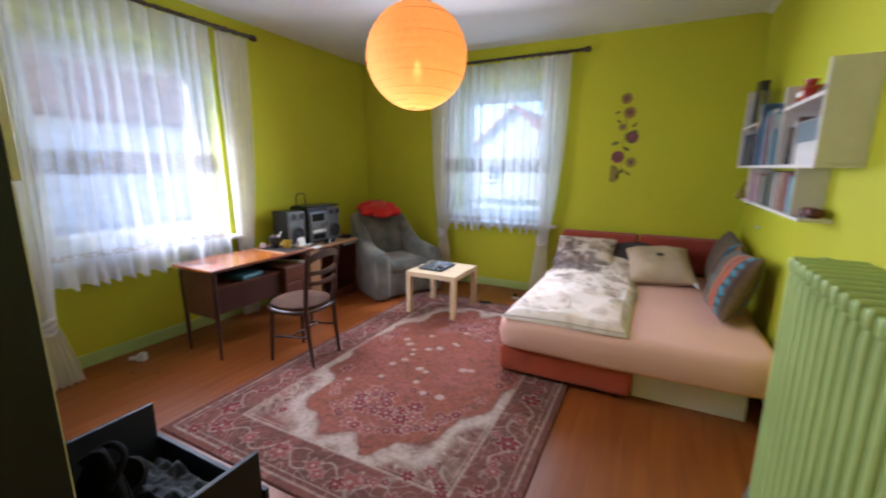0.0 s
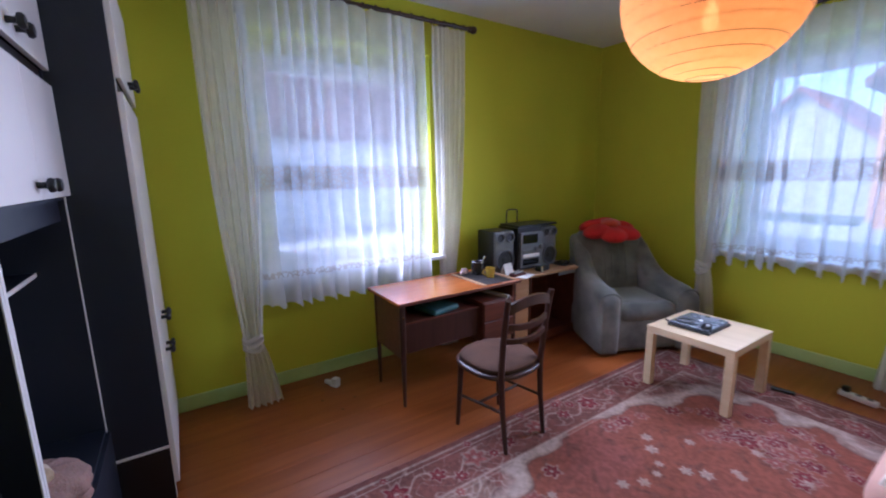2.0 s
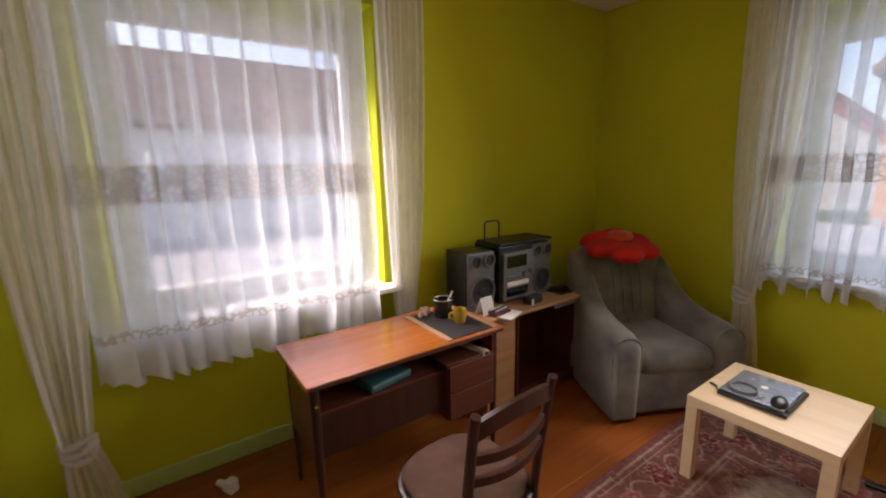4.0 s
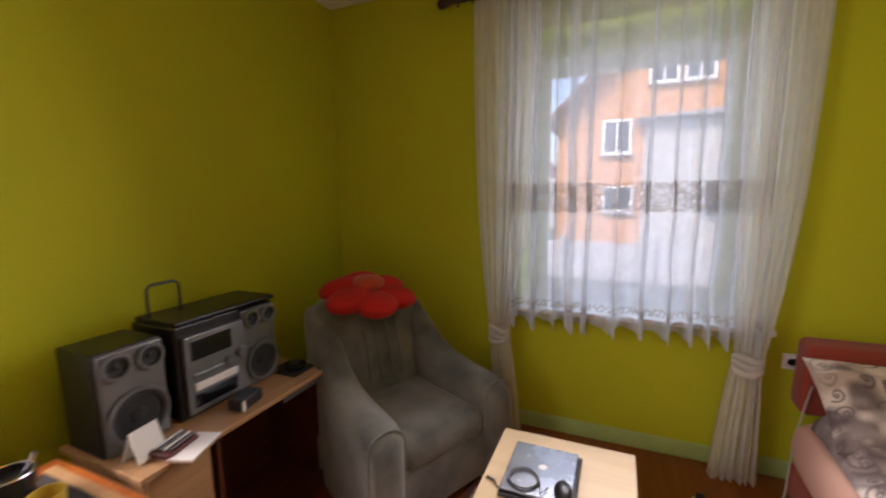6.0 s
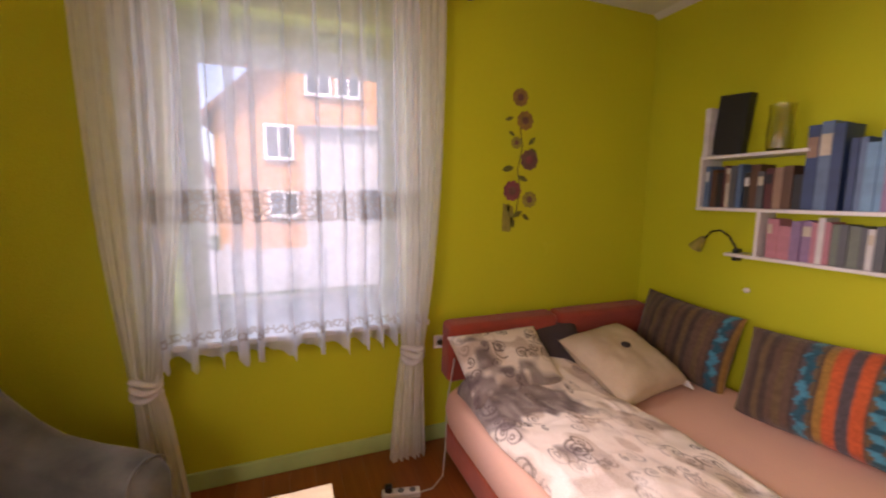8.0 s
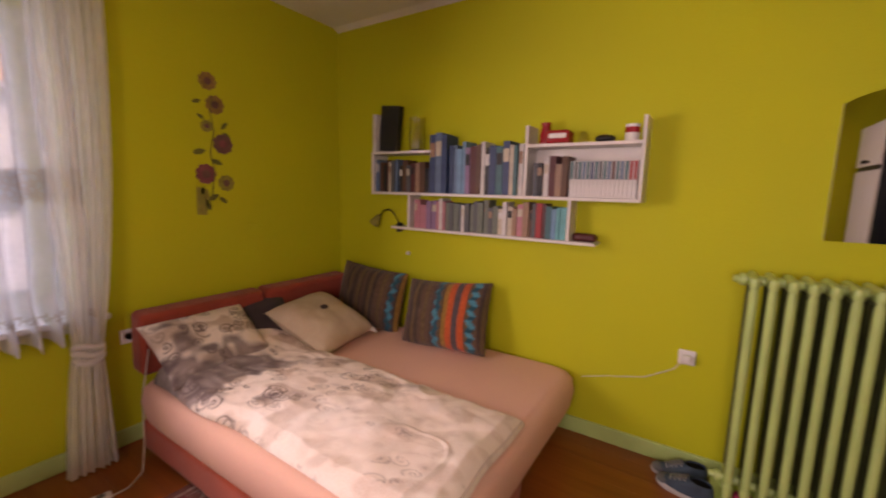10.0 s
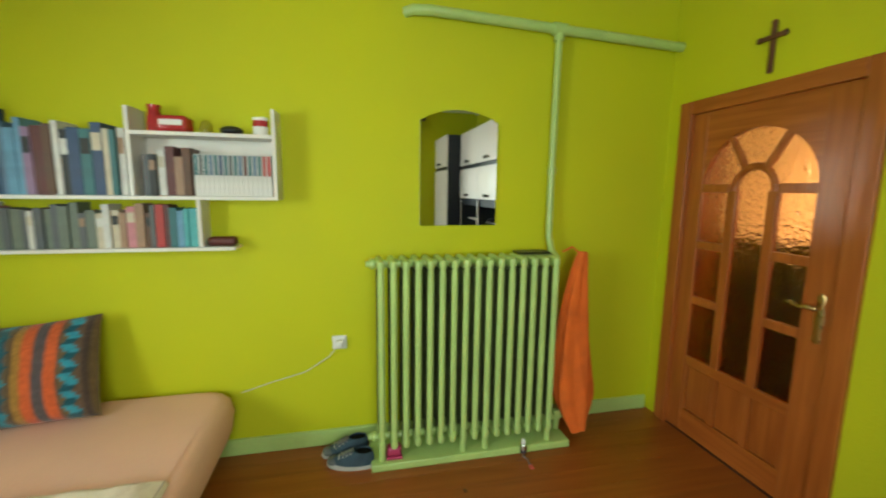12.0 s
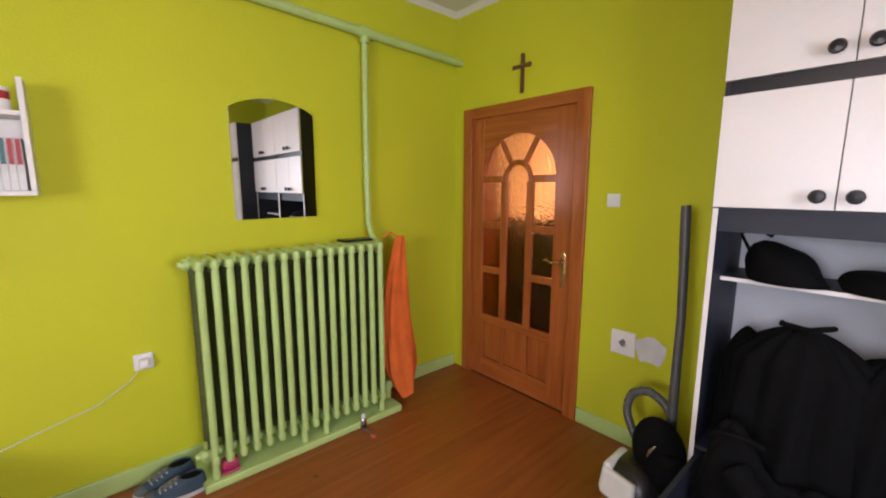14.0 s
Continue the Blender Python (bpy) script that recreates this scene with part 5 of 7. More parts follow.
back_cushion(-0.90, -0.13, "brick red upholstered back cushion against the wall")
back_cushion(-0.12, 0.66, "brick red upholstered back cushion against the wall")


def floral_print(x, y, flower=1.0):
    """Cream cotton: grey-mauve clouds and inky curls near the head, faint beige blossoms elsewhere; x, y in metres."""
    cream, beige, mauve, ink, pale = np.array([0.82, 0.71, 0.62]), np.array([0.50, 0.37, 0.28]), np.array([0.155, 0.115, 0.115]), np.array([0.105, 0.070, 0.062]), np.array([0.88, 0.80, 0.73])
    c = np.broadcast_to(cream, x.shape + (3,)).copy()
    c = mix3(c, pale, (smooth_noise(x, y, 4.0, 11) - 0.45) * 2.2)
    head = np.clip((y - 0.75) * 1.6, 0, 1) * flower
    wx = x + 0.06 * (smooth_noise(x, y, 8, 13) - 0.5)
    wy = y + 0.06 * (smooth_noise(x, y, 8, 14) - 0.5)
    c = mix3(c, beige, np.clip((smooth_noise(wx, wy, 11, 15) - 0.56) * 6, 0, 1) * (0.38 + 0.35 * head))
    vein = np.abs(smooth_noise(wx, wy, 7, 19) - 0.5)
    c = mix3(c, beige, (1 - vein / 0.022) * np.clip(smooth_noise(x, y, 3, 16) * 2 - 0.6, 0, 1) * 0.75)
    rng = np.random.RandomState(12)
    for _ in range(420):      # curling tendrils
        cx, cy, r, turn, way = rng.uniform(-0.3, 1.4), rng.uniform(-0.4, 2.4), rng.uniform(0.018, 0.052), rng.uniform(0, 6.28), rng.choice([-1, 1])
        k = (np.abs(wx - cx) < r * 1.4) & (np.abs(wy - cy) < r * 1.4)
        if not k.any():
            continue
        dx, dy = wx[k] - cx, wy[k] - cy
        d = np.hypot(dx, dy)
        a = np.mod(way * np.arctan2(dy, dx) + turn, 6.28318) / 6.28318
        arm = np.minimum(np.abs(d - r * (0.35 + 0.95 * a)), np.abs(d - r * (0.10 + 0.30 * a)))
        amount = np.clip(0.04 + 1.2 * head[k] * np.clip(smooth_noise(x[k], y[k], 5, 17) * 2.2 - 0.4, 0, 1) + 0.35 * (smooth_noise(x[k], y[k], 4, 27) > 0.70), 0, 1)
        c[k] = mix3(c[k], ink, (1.5 - arm / (0.0030 + 0.0026 * a)) * amount * 0.72)
    cloud = np.clip((0.7 * smooth_noise(x, y, 4.2, 12) + 0.3 * smooth_noise(wx, wy, 15, 32) - 0.64 + 0.26 * np.exp(-((y - 1.55) / 0.20) ** 2) * flower) * 7, 0, 1) * (0.65 + 0.35 * smooth_noise(wx, wy, 22, 33))
    c = mix3(c, mauve, cloud * np.clip(head * 1.4, 0, 1))
    return c


def duvet():
    """A crumpled quilt along the bed: a thick sheet with folds whose edge droops onto the mattress."""
    w, l = 0.82, 1.86
    nu, nv = 150, 300
    U, V = np.meshgrid(np.linspace(0, 1, nu), np.linspace(0, 1, nv))
    side = np.minimum(np.minimum(U, 1 - U) * w, np.minimum(V, 1 - V) * l)
    lift = np.clip(side / 0.07, 0, 1) ** 0.5
    X = U * w + 0.04 * (smooth_noise(V, U * 0, 5, 21) - 0.5) + 0.02 * (smooth_noise(U, V, 8, 22) - 0.5)
    Y = V * l + 0.05 * (smooth_noise(U, V * 0, 4, 23) - 0.5)
    fold = 0.009 * np.abs(np.sin(5 * X + 9 * Y + 4 * smooth_noise(X, Y, 2.5, 24))) + 0.016 * smooth_noise(X, Y, 5, 25) + 0.010 * smooth_noise(X, Y, 12, 26) + 0.005 * smooth_noise(X, Y, 24, 28)
    ridge = 0.007 * np.clip(1 - np.abs(smooth_noise(X, Y, 4.5, 29) - 0.5) / 0.07, 0, 1)
    puff = 0.035 * np.sin(3.14159 * np.clip(U, 0, 1)) ** 0.7 * (0.6 + 0.6 * V)
    Z = 0.440 + lift * (0.030 + fold + ridge + puff) + 0.002 + 0.075 * np.clip((V - 0.80) / 0.18, 0, 1) ** 1.5 * lift
    P = np.stack([X, Y, Z], -1)
    ob = thing("duvet", pose(-0.90, 2.66, 0), "crumpled cream duvet with dark swirl print lying on the bed", "duvet")
    cover = new("cover", grid_mesh("cover", P, PRINT, floral_print(X * 1.5, Y * 1.0 + 0.5 * np.sin(X))))
    cover.parent = ob
    part("hem", Shape().tube([tuple(P[2, k] + np.array([0, -0.003, 0.0])) for k in range(2, nu - 2, 4)], 0.004, 6), HEM, ob, "stitched cream hem")
    return ob


duvet()
ob = new("pillow", cushion("pillow", 0.60, 0.46, 0.15, PRINT, lambda u, v: floral_print(u * 0.34 + 0.3, v * 0.27 + 1.95), 110))
ob.matrix_world = pose(-0.62, 4.42, 0.615, 34, 0, 1)
tagged(ob, "cream pillow with grey swirl print propped at the bed head", "pillow")
ob = new("pillow", cushion("pillow", 0.40, 0.40, 0.14, DARK_PILLOW))
ob.matrix_world = pose(-0.20, 4.54, 0.60, 40, 0, -12)
tagged(ob, "small dark mauve pillow at the bed head", "pillow")
beige = thing("pillow", pose(0.08, 4.27, 0.590, 23, -3, 8), "cream square pillow with worn corner ties on the bed", "pillow")
ob = new("cover", cushion("cover", 0.55, 0.55, 0.22, BEIGE_PILLOW, None, 34))
ob.parent = beige
part("tie", Shape().tube([(0.22, -0.24, 0.0), (0.26, -0.27, -0.01), (0.27, -0.31, -0.02)], [0.014, 0.020, 0.006], 8), PAPER, beige)
part("motif", Shape().ball((0.0, 0.02, 0.110), (0.035, 0.025, 0.006), 12, 6), DARK_PILLOW, beige)


def kilim(offset):
    def f(u, v):
        """Vertical stripes: browns, then teal, ochre, orange and grey towards one side."""
        brown, dark, olive = np.array([0.115, 0.070, 0.048]), np.array([0.055, 0.038, 0.034]), np.array([0.15, 0.10, 0.045])
        teal, orange, grey, ochre = np.array([0.045, 0.22, 0.30]), np.array([0.52, 0.10, 0.030]), np.array([0.085, 0.07, 0.075]), np.array([0.30, 0.16, 0.035])
        x = (u + 1) / 2 + offset
        zig = 0.018 * np.abs(np.mod(v * 7, 2) - 1)
        c = np.broadcast_to(brown, u.shape + (3,)).copy()
        c = mix3(c, dark, (np.sin(x * 60) > 0.2) * 0.8)
        c = mix3(c, olive, (np.sin(x * 38 + 1) > 0.6) * 0.8)
        def stripe(c, a, b, col, jag=0.0):
            k = ((x + jag * zig * 2) > a) & ((x + jag * zig * 2) < b)
            return np.where(k[..., None], col, c)
        c = stripe(c, 0.44, 0.52, grey)
        c = stripe(c, 0.47, 0.53, teal * (0.4 + 0.6 * (smooth_noise(u, v, 7, 33) > 0.5))[..., None], 1.0)
        c = stripe(c, 0.545, 0.60, ochre)
        c = stripe(c, 0.60, 0.675, orange)
        c = stripe(c, 0.675, 0.735, grey)
        c = stripe(c, 0.735, 0.81, orange)
        c = stripe(c, 0.82, 0.89, teal * (0.35 + 0.8 * (np.mod(v * 3.5 + 0.3 + 0.5 * smooth_noise(u, v, 4, 34), 1) > 0.45))[..., None], -1.0)
        return c * (0.8 + 0.4 * smooth_noise(u, v, 30, 31)[..., None])
    return f


for x, y, off, tilt, spin, lab in ((0.585, 4.28, -0.43, 13, -3, "brown striped woven cushion leaning on the wall"), (0.535, 3.52, 0.0, 21, 5, "striped woven cushion with orange and teal bands leaning on the wall")):
    ob = new("wall_cushion", cushion("wall_cushion", 0.68, 0.49, 0.22, WOVEN, kilim(off), 60))
    # stands on edge along the east wall; its face looks west
    ob.matrix_world = pose(x, y, 0.665) @ pose(0, 0, 0, 0, tilt, 0) @ pose(0, 0, 0, 90, 0, -90) @ pose(0, 0, 0, 0, 0, spin)
    tagged(ob, lab, "cushion", "woven cushions along the wall")


# ---------------------------------------------------------------- paper lantern
def lantern():
    c, R = Vector((-1.61, 2.67, 2.245)), 0.354
    ob = thing("paper_lantern", Matrix.Translation(c), "round orange rice paper lantern hanging lit from the ceiling", "lamp")
    m = bpy.data.materials.new("orange rice paper")
    m.use_nodes = True
    n, l = m.node_tree.nodes, m.node_tree.links
    n.remove(n["Principled BSDF"])
    di, tl, mx = n.new("ShaderNodeBsdfDiffuse"), n.new("ShaderNodeBsdfTranslucent"), n.new("ShaderNodeMixShader")
    tc, nz, rp = n.new("ShaderNodeTexCoord"), n.new("ShaderNodeTexNoise"), n.new("ShaderNodeValToRGB")
    nz.inputs["Scale"].default_value, nz.inputs["Detail"].default_value = 26, 6
    l.new(tc.outputs["Object"], nz.inputs["Vector"])
    rp.color_ramp.elements[0].color, rp.color_ramp.elements[1].color = (0.90, 0.46, 0.14, 1), (0.95, 0.58, 0.24, 1)
    l.new(nz.outputs["Fac"], rp.inputs[0])
    l.new(rp.outputs[0], di.inputs[0])
    l.new(rp.outputs[0], tl.inputs[0])
    mx.inputs[0].default_value = 0.5
    l.new(di.outputs[0], mx.inputs[1])
    l.new(tl.outputs[0], mx.inputs[2])
    thin, see = n.new("ShaderNodeMixShader"), n.new("ShaderNodeBsdfTransparent")
    see.inputs[0].default_value = (1.0, 0.80, 0.50, 1)
    thin.inputs[0].default_value = 0.03
    l.new(mx.outputs[0], thin.inputs[1])
    l.new(see.outputs[0], thin.inputs[2])
    l.new(thin.outputs[0], n["Material Output"].inputs[0])
    prof = []
    N = 17 * 4
    for i in range(N + 1):
        a = math.radians(-78) + math.radians(156) * i / N
        r = R * math.cos(a)
        r *= 1 - 0.012 * (1 - abs(math.cos(math.pi * i / 4)))
        prof.append((r, R * math.sin(a)))
    s = Shape()
    s.ring_stack([[(r * math.cos(6.28318 * k / 48), r * math.sin(6.28318 * k / 48), z) for k in range(48)] for r, z in prof], True, False)
    part("shade", s, m, ob, "orange rice paper shade")
    rib = mat("thin bamboo rib", (0.40, 0.18, 0.05), 0.7, 0.1, 30, 0.0, 60)
    for i in range(0, N + 1, 4):
        r, z = prof[i]
        tilt = 0.02 * math.sin(i)
        pts = [(r * 0.995 * math.cos(6.28318 * k / 40), r * 0.995 * math.sin(6.28318 * k / 40), z + tilt * r * math.cos(6.28318 * k / 40)) for k in range(41)]
        part("rib", Shape().tube(pts, 0.0016, 5), rib, ob)
    part("wire_frame", Shape().tube([(0, 0, -0.30), (0.05, 0, -0.02), (0.0, 0, 0.345)], 0.002, 5).tube([(-0.076, 0, 0.357), (0.076, 0, 0.357)], 0.002, 5), BLACKCABLE, ob)
    part("bulb", Shape().lathe([(0.001, -0.16), (0.02, -0.155), (0.031, -0.12), (0.028, -0.085), (0.014, -0.05), (0.013, -0.03)], (0, 0, 0), 18), glow("warm bulb", (1.0, 0.62, 0.22), 3.0), ob, "glowing warm bulb")
    part("lamp_holder", Shape().lathe([(0.018, -0.03), (0.02, 0.02), (0.008, 0.04)], (0, 0, 0), 14), BLACKPLASTIC, ob)
    part("cord", Shape().tube([(0, 0, 0.04), (0, 0, H - c.z)], 0.0035, 6), BLACKCABLE, ob)
    lamp = bpy.data.lights.new("lantern_bulb", "POINT")
    lamp.energy, lamp.color, lamp.shadow_soft_size = 0.95, (1.0, 0.68, 0.32), 0.06
    lo = new("lantern_bulb_light", lamp)
    lo.location = c + Vector((0, 0, -0.16))
    return ob


lantern()


# ---------------------------------------------------------------- radiator and pipes
def radiator():
    y0, y1, n = 0.825, 1.828, 16
    ob = thing("radiator", pose(0, 0, 0), "tall pale green cast iron column radiator against the wall", "radiator")
    pitch = (y1 - y0) / (n - 1)
    for i in range(n):
        y = y0 + pitch * i
        s = Shape()
        s.tube([(0.44, y, 0.13), (0.44, y, 0.20), (0.44, y, 1.10), (0.44, y, 1.16)], [0.012, 0.0185, 0.0185, 0.012], 10)
        s.box((0.53, y, 1.155), (0.225, 0.040, 0.060), 0.018)
        s.box((0.53, y, 0.145), (0.225, 0.040, 0.060), 0.018)
        if i in (0, 6, 8, n - 1):
            s.tube([(0.455, y, 0.13), (0.45, y, 0.045)], [0.018, 0.020], 8)
            s.tube([(0.605, y, 0.13), (0.61, y, 0.045)], [0.018, 0.020], 8)
        part("column", s, GREEN_TRIM, ob)
        # web and rear tubes coloured darker to stand for the shaded gaps
        part("web", Shape().span((0.452, y - 0.009, 0.19), (0.625, y + 0.009, 1.11), 0.003).tube([(0.53, y, 0.16), (0.53, y, 1.13)], 0.017, 8).tube([(0.62, y, 0.16), (0.62, y, 1.13)], 0.017, 8), SHADED_GREEN, ob, "iron between the columns, coloured dark as shade")
    for z in (1.155, 0.145):
        part("header_pipe", Shape().tube([(0.53, y0 - 0.06, z), (0.53, y1 + 0.05, z)], 0.022, 12), GREEN_TRIM, ob)
        part("end_plug", Shape().tube([(0.53, y1 + 0.03, z), (0.53, y1 + 0.05, z), (0.53, y1 + 0.055, z), (0.53, y1 + 0.075, z)], [0.030, 0.030, 0.018, 0.016], 10), GREEN_TRIM, ob)
    part("valve", Shape().tube([(0.53, y0 - 0.06, 0.145), (0.53, y0 - 0.10, 0.145), (0.53, y0 - 0.10, 0.06)], [0.024, 0.026, 0.018], 10).box((0.53, y0 - 0.10, 0.16), (0.05, 0.05, 0.06), 0.01), GREEN_TRIM, ob)
    part("base_slab", Shape().span((0.41, 0.69, 0.0), (0.70, 1.89, 0.045), 0.008), GREEN_TRIM, ob, "pale green painted slab")
    return ob


radiator()
pipes = thing("heating_pipe", pose(0, 0, 0), "pale green heating pipes running along and down the wall", "pipe")
part("main_pipe", Shape().tube([(0.685, Y0 + 0.002, 2.475), (0.685, 0.75, 2.505), (0.69, 1.52, 2.535), (0.705, 1.62, 2.535), (0.738, 1.66, 2.53)], 0.028, 14), GREEN_TRIM, pipes)
part("drop_pipe", Shape().tube([(0.685, 0.75, 2.50), (0.69, 0.755, 1.72), (0.688, 0.757, 1.60), (0.675, 0.76, 1.28), (0.62, 0.765, 1.19), (0.55, 0.765, 1.16)], 0.020, 12), GREEN_TRIM, pipes)
part("tee_joint", Shape().tube([(0.685, 0.71, 2.503), (0.685, 0.79, 2.507)], 0.036, 14).tube([(0.685, 0.75, 2.50), (0.685, 0.75, 2.44)], 0.028, 12), GREEN_TRIM, pipes)
part("coupling", Shape().tube([(0.688, 0.755, 1.66), (0.688, 0.755, 1.70)], 0.026, 12), GREEN_TRIM, pipes)


# ---------------------------------------------------------------- arched mirror
def mirror():
    ob = thing("wall_mirror", pose(0, 0, 0), "frameless arched mirror hanging on the wall", "mirror")
    y0, y1, z0, z1, rise = 1.105, 1.575, 1.345, 1.955, 0.065
    pts = [(y0, z0), (y1, z0), (y1, z1)] + [(y1 - (y1 - y0) * i / 12, z1 + rise * math.sin(math.pi * i / 12) ** 0.8) for i in range(1, 12)] + [(y0, z1)]
    part("backing", Shape().prism(pts, "x", X1 - 0.014, X1 - 0.001), GREYBACK, ob)
    part("mirror_glass", Shape().prism(pts, "x", X1 - 0.020, X1 - 0.015), MIRROR, ob, "silvered glass")
    return ob


mirror()


# ---------------------------------------------------------------- bookshelf
def bookshelf():
    ob = thing("wall_shelf", pose(0, 0, 0), "stepped white wall shelf full of books", "shelf")
    t = 0.018
    xf, xl = 0.57, 0.605
    def b(name, p, q):
        part(name, Shape().span(p, q, 0.0015), SHELFWHITE, ob)
    b("main_board", (xf, 2.34, 1.492), (X1 - 0.001, 4.25, 1.510))
    b("upright", (xf, 4.232, 1.511), (X1 - 0.001, 4.25, 1.790))
    b("top_board", (xf, 3.70, 1.791), (X1 - 0.001, 4.25, 1.808))
    b("upright", (xf, 2.34, 1.511), (X1 - 0.001, 2.358, 1.945))
    b("upright", (xf, 2.985, 1.511), (X1 - 0.001, 3.003, 1.930))
    b("upper_board", (xf, 2.359, 1.800), (X1 - 0.001, 2.984, 1.818))
    b("back_panel", (X1 - 0.010, 2.36, 1.512), (X1 - 0.002, 2.984, 1.799))
    b("lower_board", (xl, 2.565, 1.232), (X1 - 0.001, 4.08, 1.250))
    b("upright", (xl, 2.715, 1.251), (X1 - 0.001, 2.733, 1.491))
    b("upright", (xl, 3.905, 1.251), (X1 - 0.001, 3.923, 1.491))
    return ob


bookshelf()
BOOKCOLS = {
    "navy blue": (0.030, 0.065, 0.16), "slate grey": (0.10, 0.11, 0.12), "maroon": (0.11, 0.022, 0.022), "brown": (0.12, 0.055, 0.028), "dull teal": (0.045, 0.16, 0.18),
    "cream": (0.60, 0.53, 0.40), "white": (0.72, 0.71, 0.68), "pink": (0.55, 0.22, 0.26), "lilac": (0.30, 0.19, 0.33), "black": (0.015, 0.015, 0.017), "light blue": (0.16, 0.34, 0.52),
    "grey green": (0.16, 0.19, 0.15), "turquoise": (0.12, 0.45, 0.47), "red": (0.42, 0.035, 0.035), "dusty blue": (0.11, 0.19, 0.31), "tan": (0.36, 0.22, 0.14),
}
BOOKMATS = {k: mat(k + " book cover", v, 0.5, 0.10, 18, 0.1, 120) for k, v in BOOKCOLS.items()}


def book(y, z, thick, height, depth, colour, xback, lean=0.0, band=None):
    """A hardback standing on a shelf: boards, page block and a label on the spine, which faces west."""
    ob = thing("book", pose(xback, y, z, lean, 0, 0), colour + " book standing on the wall shelf", "book", "books on the wall shelf")
    c = Shape()
    c.span((-depth, 0, 0), (-depth + 0.004, thick, height), 0.0015).span((-depth + 0.004, 0, 0), (0, 0.003, height)).span((-depth + 0.004, thick - 0.003, 0), (0, thick, height))
    part("cover", c, BOOKMATS[colour], ob)
    part("pages", Shape().span((-depth + 0.0045, 0.0032, 0.004), (-0.006, thick - 0.0032, height - 0.006)), PAGES, ob)
    if band:
        part("label_band", Shape().span((-depth - 0.0008, 0.003, height * band[1]), (-depth - 0.0001, thick - 0.003, height * band[2])), BOOKMATS[band[0]], ob)
    return ob


def book_row(y_from, y_to, z, xback, colours, hlo, hhi, tlo, thi, depth, seed, bands=0.4):
    rng = random.Random(seed)
    y, i = y_from, 0
    while True:
        t = rng.uniform(tlo, thi)
        if y + t > y_to:
            break
        col = colours[i % len(colours)]
        bd = (rng.choice(["cream", "white", "black", "tan"]), 0.62, 0.86) if rng.random() < bands else None
        book(y, z, t, rng.uniform(hlo, hhi), depth * rng.uniform(0.85, 1.0), col, xback, 0, bd)
        y += t + 0.001
        i += 1


XB = X1 - 0.012
book_row(4.02, 4.23, 1.511, XB, ["dusty blue", "slate grey", "cream", "maroon", "black", "brown"], 0.20, 0.255, 0.022, 0.038, 0.14, 1)
book_row(3.72, 4.015, 1.511, XB, ["black", "brown", "tan", "maroon", "slate grey", "brown"], 0.17, 0.245, 0.025, 0.05, 0.14, 2)
book_row(3.57, 3.715, 1.511, XB, ["navy blue", "dusty blue", "navy blue"], 0.385, 0.415, 0.04, 0.055, 0.16, 3, 0.2)
book_row(3.02, 3.565, 1.511, XB, ["white", "dull teal", "cream", "navy blue", "dull teal", "navy blue", "black", "white", "brown", "maroon", "lilac", "light blue", "light blue", "dusty blue", "navy blue"], 0.29, 0.345, 0.024, 0.05, 0.155, 4)
book_row(2.74, 2.975, 1.511, XB, ["brown", "tan", "maroon", "white", "black", "slate grey"], 0.19, 0.245, 0.028, 0.042, 0.14, 5)
book_row(2.74, 3.90, 1.251, XB, ["turquoise", "turquoise", "light blue", "dull teal", "maroon", "red", "slate grey", "brown", "tan", "pink", "tan", "cream", "white", "cream", "grey green", "slate grey", "grey green", "grey green", "slate grey", "grey green", "slate grey", "white", "slate grey", "grey green", "slate grey", "grey green", "pink", "white", "pink", "lilac", "lilac", "pink", "pink", "pink", "pink"], 0.17, 0.225, 0.020, 0.042, 0.12, 6, 0.2)
for i in range(16):
    k = ("red", "red", "dull teal", "dusty blue", "dull teal", "maroon", "dusty blue", "dull teal", "slate grey", "dull teal", "navy blue", "dull teal", "dusty blue", "dull teal", "slate grey", "dull teal")[i]
    book(2.368 + i * 0.0225, 1.511, 0.0215, 0.205, 0.14, "white", XB, 0, (k, 0.5, 0.985))


# ---------------------------------------------------------------- floorboards
board_mesh = {}
bw, x = 0.135, X0
i = 0
while x < X1 - 0.001:
    w = min(bw, X1 - x)
    key = round(w, 3)
    if key not in board_mesh:
        board_mesh[key] = Shape().span((0.0003, Y0, -0.022), (w - 0.0003, Y1, 0.0), 0.0012).mesh("floorboard", BOARD, False)
    o = new("floorboard", board_mesh[key])
    o.parent = floor
    o.location.x = x
    x += w
    i += 1


# ---------------------------------------------------------------- small things on the east wall
def wall_socket(name, m, label, category, hole=True, colour=SOCKET, size=0.083):
    """Faces local +z."""
    ob = thing(name, m, label, category)
    part("plate", Shape().box((0, 0, 0.007), (size, size, 0.014), 0.006), colour, ob)
    if hole:
        part("cup", Shape().lathe([(0.030, 0.014), (0.030, 0.017), (0.021, 0.017), (0.020, 0.008), (0.001, 0.007)], (0, 0, 0), 22), SOCKET, ob)
        for k in (-1, 1):
            part("contact_hole", Shape().lathe([(0.003, 0.007), (0.003, 0.009)], (k * 0.0095, 0, 0), 8), BLACKPLASTIC, ob)
    else:
        part("rocker", Shape().box((0, 0, 0.015), (0.058, 0.058, 0.008), 0.004, (3, 0, 0)), colour, ob)
    return ob


